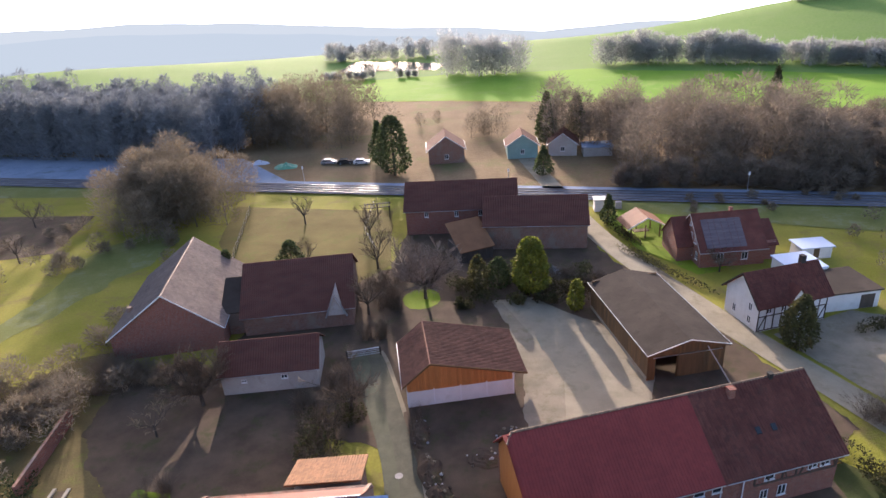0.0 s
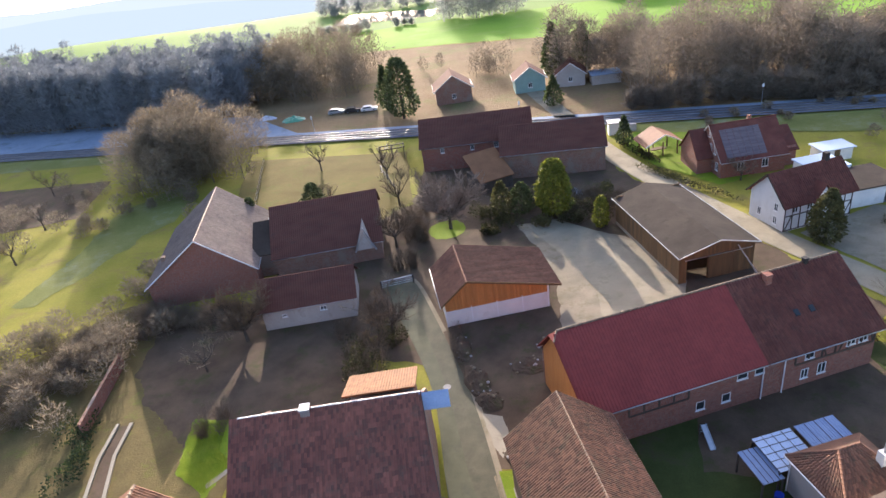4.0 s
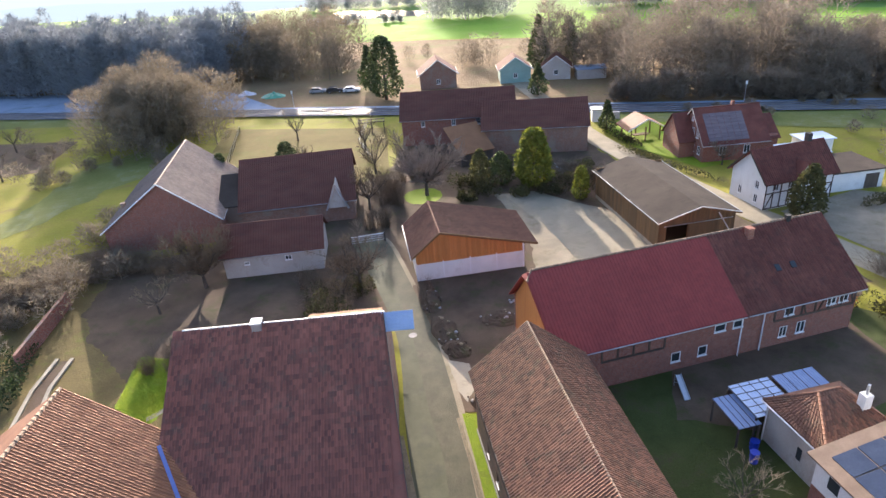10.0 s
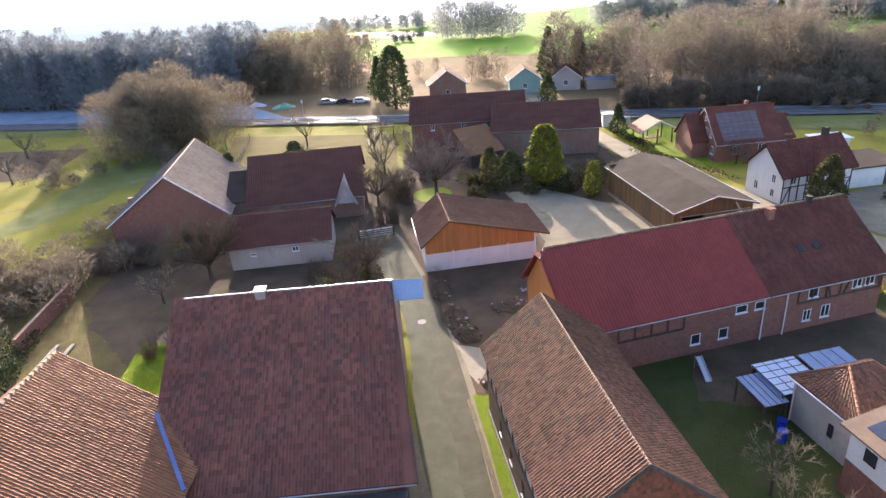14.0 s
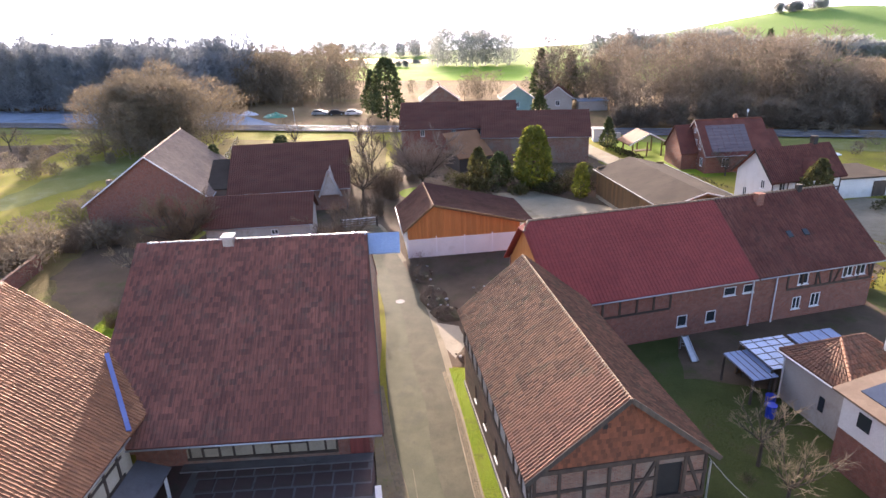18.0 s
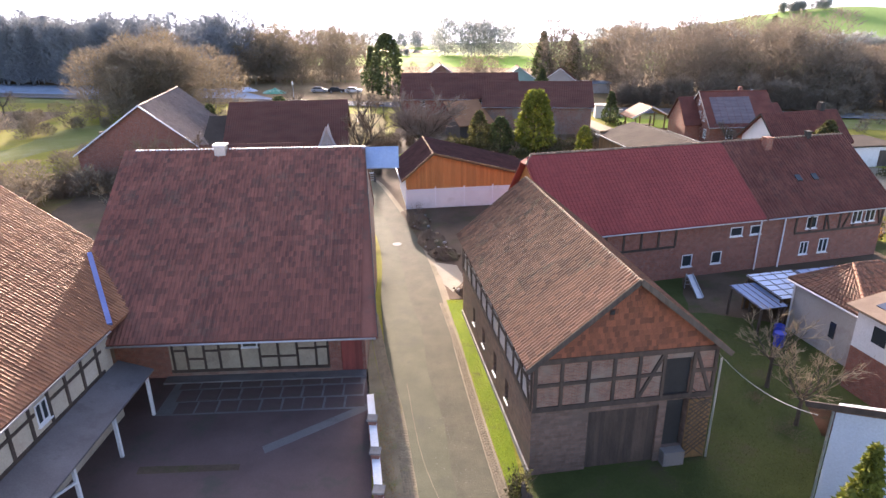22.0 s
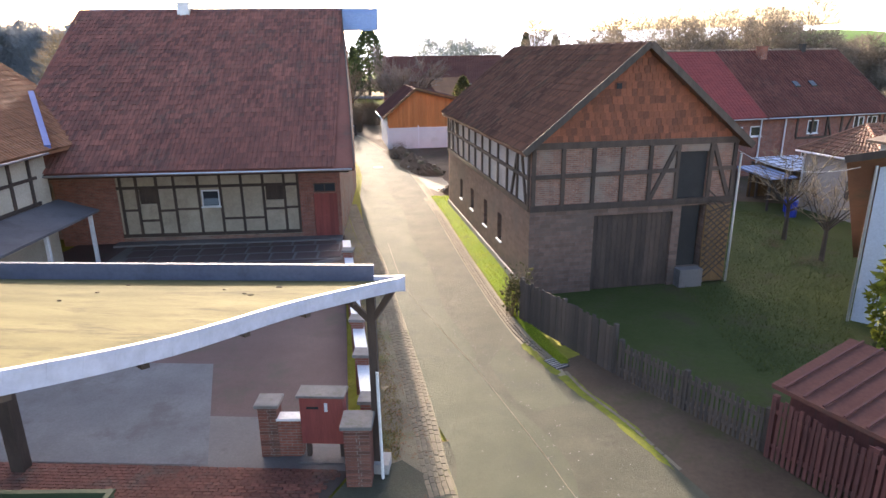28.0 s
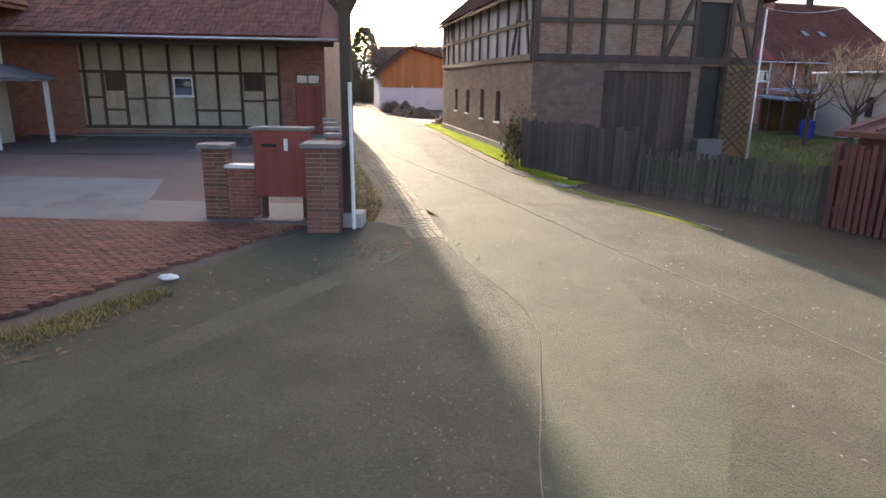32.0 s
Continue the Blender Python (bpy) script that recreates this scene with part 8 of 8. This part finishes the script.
bush("hedge", 52.5, 80.0, 1.4, 6.0, 1.8, "dark hedge before the white garage", "hedge", 1200, 60, -70, category="hedge")
bush("hedge", 28.0, 97.5, 1.1, 11, 1.2, "low clipped hedge along the lane", "hedge", 1300, 13, 32, category="hedge")
bush("hedge", 24.0, 112, 1.2, 8, 1.1, "low clipped hedge along the lane", "hedge", 900, 14, 20, category="hedge")
bush("hedge", 37.0, 54.5, 2.2, 6, 1.6, "evergreen hedge at the farmhouse corner", "hedge", 1500, 15, 25, category="hedge")
bush("autumn_shrub", 34.3, 56.0, 1.6, 2.0, 1.6, "orange-leaved shrub glowing in the sun", "leaf_orange", 500, 16)
bush("shrub", 44, 60, 4, 5, 2.4, "bare brown roadside shrubs", "twig", 0, 17, twiggy=600)
bush("shrub", 26.5, 92.5, 2.5, 3, 2.0, "bare shrubs by the lane", "twig_red", 0, 18, twiggy=350)
bush("climber", 2.95, 21.2, 0.7, 0.7, 2.3, "leafy climber at the fence end", "hedge", 350, 19, size=0.12, twiggy=60)
bush("shrub", 20.5, 51.0, 1.4, 1.4, 3.0, "dark bush at the farmhouse wall", "hedge", 700, 20)
bush("shrub", -6.5, 60.5, 1.0, 5, 1.2, "brown stems beside the shed", "twig", 0, 21, 10, twiggy=300)

# ---------- lane details ----------
def grass_strip(name, left, right, n, height, label, mat="grass_blade", seed=1):
    """Blades of grass between two lines."""
    rng = random.Random(seed)
    vs, fs = [], []
    for _ in range(n):
        t = rng.random() * (len(left) - 1.001)
        i = int(t)
        a = Vector(left[i]).lerp(Vector(left[i + 1]), t - i)
        b = Vector(right[i]).lerp(Vector(right[i + 1]), t - i)
        p = a.lerp(b, rng.random())
        hh = height * rng.uniform(0.4, 1.3)
        ang = rng.uniform(0, math.tau)
        w = Vector((math.cos(ang), math.sin(ang), 0)) * 0.012
        tip = Vector((p.x + rng.gauss(0, 0.5) * hh, p.y + rng.gauss(0, 0.5) * hh, hh))
        base = Vector((p.x, p.y, 0.02))
        k = len(vs)
        vs += [base - w, base + w, tip]
        fs.append((k, k + 1, k + 2))
    return tagged(raw(name, vs, fs, mat), label, "grass", kind="stuff")


M["grass_blade"] = leafy("grass_blade", (0.27, 0.38, 0.03), (0.4, 0.48, 0.05), 0.6, 5, 0.8, 0.0, island=0.35, through=0.5)
M["dry_blade"] = leafy("dry_blade", (0.22, 0.18, 0.06), (0.32, 0.27, 0.1), 0.6, 5, 0.8, 0.0, island=0.35, through=0.5)
# Dark twin of grass_blade: the garden's shade is put into its colour.
M["shade_tone_blade"] = leafy("shade_tone_blade", (0.06, 0.085, 0.018), (0.11, 0.13, 0.03), 0.6, 5, 0.85, 0.0, island=0.35)
grass_strip("orchard_blades", [(-33.4, 49.3), (-32.4, 42.4), (-28.6, 39.8)], [(-30.0, 49.2), (-29.0, 45.0), (-27.2, 43.4)], 9000, 0.22, "grass tufts by the barn, kept within the sunlit wedge", "grass_blade", 8)
grass_strip("garden_blades", [(9.5, 17.0), (9.5, 24.0), (13.0, 32.0), (16.0, 38.0)], [(12.5, 16.0), (15.0, 22.5), (20.0, 29.0), (18.5, 36.0)], 9000, 0.13, "rough tufts of grass in the barn garden", "shade_tone_blade", 9)
VL = smooth_line([(3.95, 17.3), (3.55, 18.3), (2.95, 20.1), (1.45, 26.5), (-0.1, 33.9), (-1.7, 41.0)])
VR = smooth_line([(4.15, 17.4), (3.8, 18.6), (3.2, 21.2), (2.45, 26.8), (1.3, 33.6), (-0.2, 41.0)])
strip("grass_verge", VL, VR, 0.045, "lawn", "bright green grass verge along the barn", "verge")
grass_strip("verge_grass", VL, VR, 20000, 0.11, "short sunlit grass blades on the verge")
grass_strip("wall_weeds", smooth_line([(-0.5, 12.4), (-0.6, 14.3), (-1.4, 17.6), (-2.5, 21.8), (-3.9, 27.6), (-7.0, 38.5)]), smooth_line([(-1.0, 12.4), (-1.3, 14.3), (-2.1, 17.6), (-3.2, 21.8), (-4.7, 27.6), (-7.5, 38.5)]), 3600, 0.09, "dry weeds along the courtyard wall", "dry_blade", 2)
strip("wall_verge", smooth_line([(0.8, 11.15), (0.36, 12.2), (-0.35, 14.3), (-1.15, 17.6), (-2.25, 21.8), (-3.7, 27.6), (-5.0, 31.3), (-7.0, 38.5)]), smooth_line([(-1.1, 11.6), (-1.05, 12.4), (-1.4, 14.3), (-2.2, 17.6), (-3.3, 21.8), (-4.8, 27.6), (-5.7, 31.3), (-7.6, 38.5)]), 0.02, "verge_soil", "stony verge with dead leaves under the courtyard wall", "verge")
grass_strip("pier_weeds", smooth_line([(-5.4, 5.74), (-3.6, 6.62), (-2.6, 8.14)]), smooth_line([(-4.2, 5.06), (-3, 6.18), (-2.3, 7.92)]), 1500, 0.12, "weeds at the edge of the forecourt", "dry_blade", 3)


def stones(parent, spots, size, thick, mat, name, keep=300, seed=1):
    """Paving stones: spots are (x, y, angle); the first `keep` are stones of their own, the rest one sheet."""
    rng = random.Random(seed)
    lx, ly = size
    shapes = []
    for k in range(3):
        bm = cube(-lx / 2, lx / 2, -ly / 2, ly / 2, 0, thick)
        for v in bm.verts:
            if v.co.z > thick / 2:
                v.co.x *= 0.9
                v.co.y *= 0.88
            v.co += Vector((rng.uniform(-1, 1) * lx * 0.03, rng.uniform(-1, 1) * ly * 0.05, rng.uniform(-1, 1) * thick * 0.06))
        me = bpy.data.meshes.new(name)
        bm.to_mesh(me)
        bm.free()
        me.materials.append(M[mat])
        shapes.append(me)
    for x, y, a in spots[:keep]:
        ob = new(name, rng.choice(shapes))
        ob.parent = parent
        ob.matrix_basis = pose(x, y, rng.uniform(-0.004, 0.004), 0, 0, a)
    vs, fs = [], []
    base = [v.co.copy() for v in shapes[0].vertices]
    faces = [tuple(p.vertices) for p in shapes[0].polygons]
    for x, y, a in spots[keep:]:
        m = pose(x, y, rng.uniform(-0.004, 0.004), 0, 0, a)
        k = len(vs)
        vs += [m @ v for v in base]
        fs += [tuple(i + k for i in f) for f in faces]
    if vs:
        raw(name + "_rest", vs, fs, mat, parent, "stuff")


def line_spots(pts, rows, pitch, wide):
    """Stones in rows along a line."""
    out = []
    for i in range(len(pts) - 1):
        a, b = Vector(pts[i]), Vector(pts[i + 1])
        d = b - a
        ang = math.degrees(math.atan2(d.y, d.x))
        side = Vector((-d.y, d.x)).normalized()
        n = max(1, round(d.length / pitch))
        for k in range(n):
            for r in range(rows):
                p = a + d * (k + 0.5 + (0.5 if r % 2 else 0) * 0.6) / n + side * (r - rows / 2 + 0.5) * wide
                out.append((p.x, p.y, ang))
    return out


GL = smooth_line([(0.6, 10.6), (0.62, 11.2), (0.36, 12.2), (-0.05, 14.2), (-0.85, 17.6), (-1.9, 21.8), (-3.35, 27.6), (-4.6, 31.3), (-6.6, 38.5)])
strip("gutter_bed", along(GL, -0.36), along(GL, 0.34), 0.034, "verge_soil", "sandy bed of the sett gutter", "verge")
gut = thing("stone_gutter", 0, 0, 0, "gutter of small worn sandy setts beside the lane", "gutter", z=0.02)
stones(gut, line_spots(smooth_line([(0.62, 11.2), (0.36, 12.2), (-0.05, 14.2), (-0.85, 17.6), (-1.9, 21.8), (-3.35, 27.6), (-4.6, 31.3), (-6.6, 38.5)]), 5, 0.2, 0.12), (0.185, 0.11), 0.026, "cobble", "sett")
gut2 = thing("stone_gutter", 0, 0, 0, "band of worn setts between lane and grass verge", "gutter", z=0.012)
stones(gut2, line_spots(smooth_line([(3.7, 17.5), (2.65, 20.05), (1.15, 26.4), (-0.4, 33.8), (-2.0, 40.5)]), 3, 0.2, 0.12), (0.185, 0.11), 0.032, "cobble", "sett", seed=2)
kerb = thing("kerb", 0, 0, 0, "low worn kerb of small stones at the lane edge", "kerb", z=0.012)
stones(kerb, line_spots(smooth_line([(4.05, 16.75), (4.4, 15.7), (5.2, 14.15), (5.98, 12.3)]), 1, 0.33, 0.12), (0.325, 0.1), 0.04, "cobble", "kerbstone", seed=6)
patch("moss_edge", [(3.75, 16.5), (4.15, 15.6), (4.95, 14.05), (5.6, 12.6), (5.88, 12.2), (5.45, 13.95), (4.6, 15.65), (4.15, 16.6)], 0.043, "moss", "yellow-green moss along the lane edge", "verge", 0.12, 0.5)
patch("moss_edge", [(2.75, 18.6), (3.3, 17.4), (3.7, 16.6), (3.85, 16.8), (3.45, 17.7), (2.95, 18.8)], 0.043, "moss", "yellow-green moss along the lane edge", "verge", 0.12, 0.5)
strip("lane_corner", [(-0.2, 10.6), (0.1, 11.8), (0.0, 13.2)], [(1.5, 10.4), (1.5, 11.6), (0.9, 13.2)], 0.016, "asphalt_old", "patched asphalt at the lane corner", "road")
pav = thing("brick_paving", 0, 0, 0, "red brick paving of the forecourt, laid in rows", "paving", z=0.012)
spots = []
for i in range(60):
    for j in range(66):
        x, y = -12.9 + i * 0.215 + (0.1 if j % 2 else 0), 5.0 + j * 0.108
        if 6.3 < y < 11.95 and x < -1.75 - (12.0 - y) * 0.42:
            spots.append((x, y, 0))
spots.sort(key=lambda p: math.hypot(p[0] + 3.0, p[1] - 9.5))
stones(pav, spots, (0.205, 0.1), 0.05, "brick_piece", "brick", seed=4)
cs = thing("court_paving", 0, 0, 0, "dark paving slabs of the courtyard with pale joints", "paving", z=0.02)
cspots = []
for i in range(9):
    for j in range(3):
        cspots.append((-14.6 + i * 1.12 - j * 0.35, 27.0 + j * 1.12 + i * 0.15, 7.5))
stones(cs, cspots, (1.04, 1.04), 0.02, "court", "slab", seed=5)
strip("court_joints", [(-15.9, 26.2), (-16.2, 29.6)], [(-5.2, 27.6), (-5.6, 31.0)], 0.024, "concrete_dark", "pale mortar bed between the slabs", "pavement")
strip("court_path", [(-9.4, 24.2), (-5.0, 28.1)], [(-9.1, 23.7), (-4.8, 27.5)], 0.026, "concrete_dark", "pale worn strip across the courtyard", "pavement")
strip("court_edge", [(-14.6, 22.4), (-10.0, 22.9)], [(-14.5, 21.9), (-9.9, 22.5)], 0.026, "soil", "mossy joint in the courtyard", "pavement")
seam = thing("tar_seam", 0, 0, 0, "pale tar seam along the lane", "seam", z=0.036)
pts = smooth_line([(-3.1, 30.0), (-1.55, 23.84), (0.35, 19.25), (1.4, 16.82), (2.87, 12.99), (3.5, 11.19), (4.6, 8.61), (5.6, 5.93)])
for a, b in zip(pts, pts[1:]):
    part("seam_piece", bar((a[0], a[1], 0), (b[0], b[1], 0), 0.018, 0.006), "gravel", seam)
pts = smooth_line([(0.72, 11.6), (1.05, 10.57), (1.55, 9.13), (2.06, 7.5), (1.98, 5.8), (1.84, 4.41), (1.8, 2.12)])
seam2 = thing("tar_seam", 0, 0, 0, "curved pale tar seam in the asphalt", "seam", z=0.038)
for a, b in zip(pts, pts[1:]):
    part("seam_piece", bar((a[0], a[1], 0), (b[0], b[1], 0), 0.008, 0.004), "gravel", seam2)
strip("apron", [(-6.5, -1), (-5.6, 2), (-4.3, 5.0), (-3.4, 6.7), (-2.4, 9.4), (-1.55, 11.6), (-0.4, 12.4)], [(1.78, -1.38), (1.8, 2.12), (1.98, 5.8), (1.86, 7.4), (1.6, 9.0), (1.2, 10.2), (0.75, 11.39)], 0.036, "asphalt_old", "coarse old asphalt apron of the yard entrance", "road")
strip("fence_verge", [(8.9, -12.8), (8.7, 1.2), (7.5, 6.2), (5.9, 12.4), (4.4, 15.4), (4.0, 16.7), (3.85, 17.4)], [(13.6, -12.8), (13.1, 3), (12, 7.2), (8.9, 13.2), (6.2, 17.0), (5.6, 17.8), (5.2, 18.4)], 0.026, "soil", "dark trodden soil in front of the fences", "verge")

strip("apron_band", [(-2.6, 4.6), (-2.25, 5.5), (-2.0, 6.1), (-1.45, 7.35), (-0.55, 9.1), (0.1, 10.5)], [(-2.1, 4.6), (-1.8, 5.5), (-1.58, 6.0), (-1.0, 7.2), (-0.15, 8.95), (0.45, 10.4)], 0.04, "asphalt_pale", "paler worn band of asphalt at the yard entrance", "road")
patch("asphalt_mend", [(1.75, 17.3), (2.45, 15.0), (2.9, 14.6), (4.0, 15.05), (3.3, 16.9), (2.2, 18.6)], 0.0375, "asphalt", "darker mended patch in the lane", "road", 0.06, 0.8)

def litter(name, lines, n, size, label, mat, seed):
    """Small dead leaves lying flat, bent a little."""
    rg = random.Random(seed)
    vs, fs = [], []
    for _ in range(n):
        t = rg.random() * (len(lines) - 1.001)
        i = int(t)
        a, b = lines[i], lines[i + 1]
        x, y = a[0] + (b[0] - a[0]) * (t - i) + rg.gauss(0, a[2]), a[1] + (b[1] - a[1]) * (t - i) + rg.gauss(0, a[2])
        ang, r = rg.uniform(0, math.tau), size * rg.uniform(0.5, 1.3)
        k = len(vs)
        c, d = math.cos(ang) * r, math.sin(ang) * r
        z = 0.045
        vs += [(x - c, y - d, z), (x - d * 0.5, y + c * 0.5, z + 0.012), (x + c, y + d, z + 0.004), (x + d * 0.5, y - c * 0.5, z + 0.01)]
        fs.append((k, k + 1, k + 2, k + 3))
    return tagged(raw(name, vs, fs, mat), label, "leaf litter", kind="stuff")


litter("dead_leaves", [(-0.3, 12.5, 0.35), (-1.3, 16.5, 0.3), (-2.8, 22.0, 0.3), (-4.3, 28.0, 0.3)], 700, 0.05, "brown dead leaves on the verge", "leaf_dead", 4)
litter("dead_leaves", [(0.6, 10.8, 0.3), (-0.4, 10.2, 0.3), (-2.6, 7.2, 0.35), (-3.6, 5.2, 0.4)], 260, 0.05, "brown dead leaves at the forecourt edge", "leaf_dead", 5)
litter("apron_grit", [(0.9, 2.0, 0.7), (1.2, 5.0, 0.5), (1.0, 8.0, 0.4), (0.6, 10.6, 0.3)], 900, 0.018, "coarse grit on the old asphalt apron", "cobble", 7)
litter("lane_stones", [(6.5, 5.0, 1.0), (4.4, 9.0, 0.9), (3.2, 14.0, 0.8), (1.0, 20.0, 0.6), (-1.0, 27.0, 0.6)], 420, 0.022, "loose grit scattered on the lane", "stone", 6)
rag = thing("paper_scrap", -2.62, 8.5, 25, "crumpled pale paper scrap on the paving", "litter", z=0.06)
bm = bmesh.new()
bmesh.ops.create_icosphere(bm, subdivisions=2, radius=0.1)
for v in bm.verts:
    v.co = Vector((v.co.x * 1.3, v.co.y * 0.8, max(0.0, v.co.z * 0.45 + 0.03))) * (1 + 0.5 * noise.noise(v.co * 9))
part("body", bm, "plastic_bag", rag)

wire = thing("cable", 0, 0, 0, "thin pale cable from the barn to the house", "cable")
a, b = Vector((11.6, 25.1, 5.4)), Vector((13.7, 20.6, 5.5))
prev = a
for k in range(1, 13):
    t = k / 12
    p = a.lerp(b, t) - Vector((0, 0, 0.9 * 4 * t * (1 - t) * 0.5))
    part("span", tube(prev, p, 0.009, n=5, caps=False), "plaster_white", wire)
    prev = p
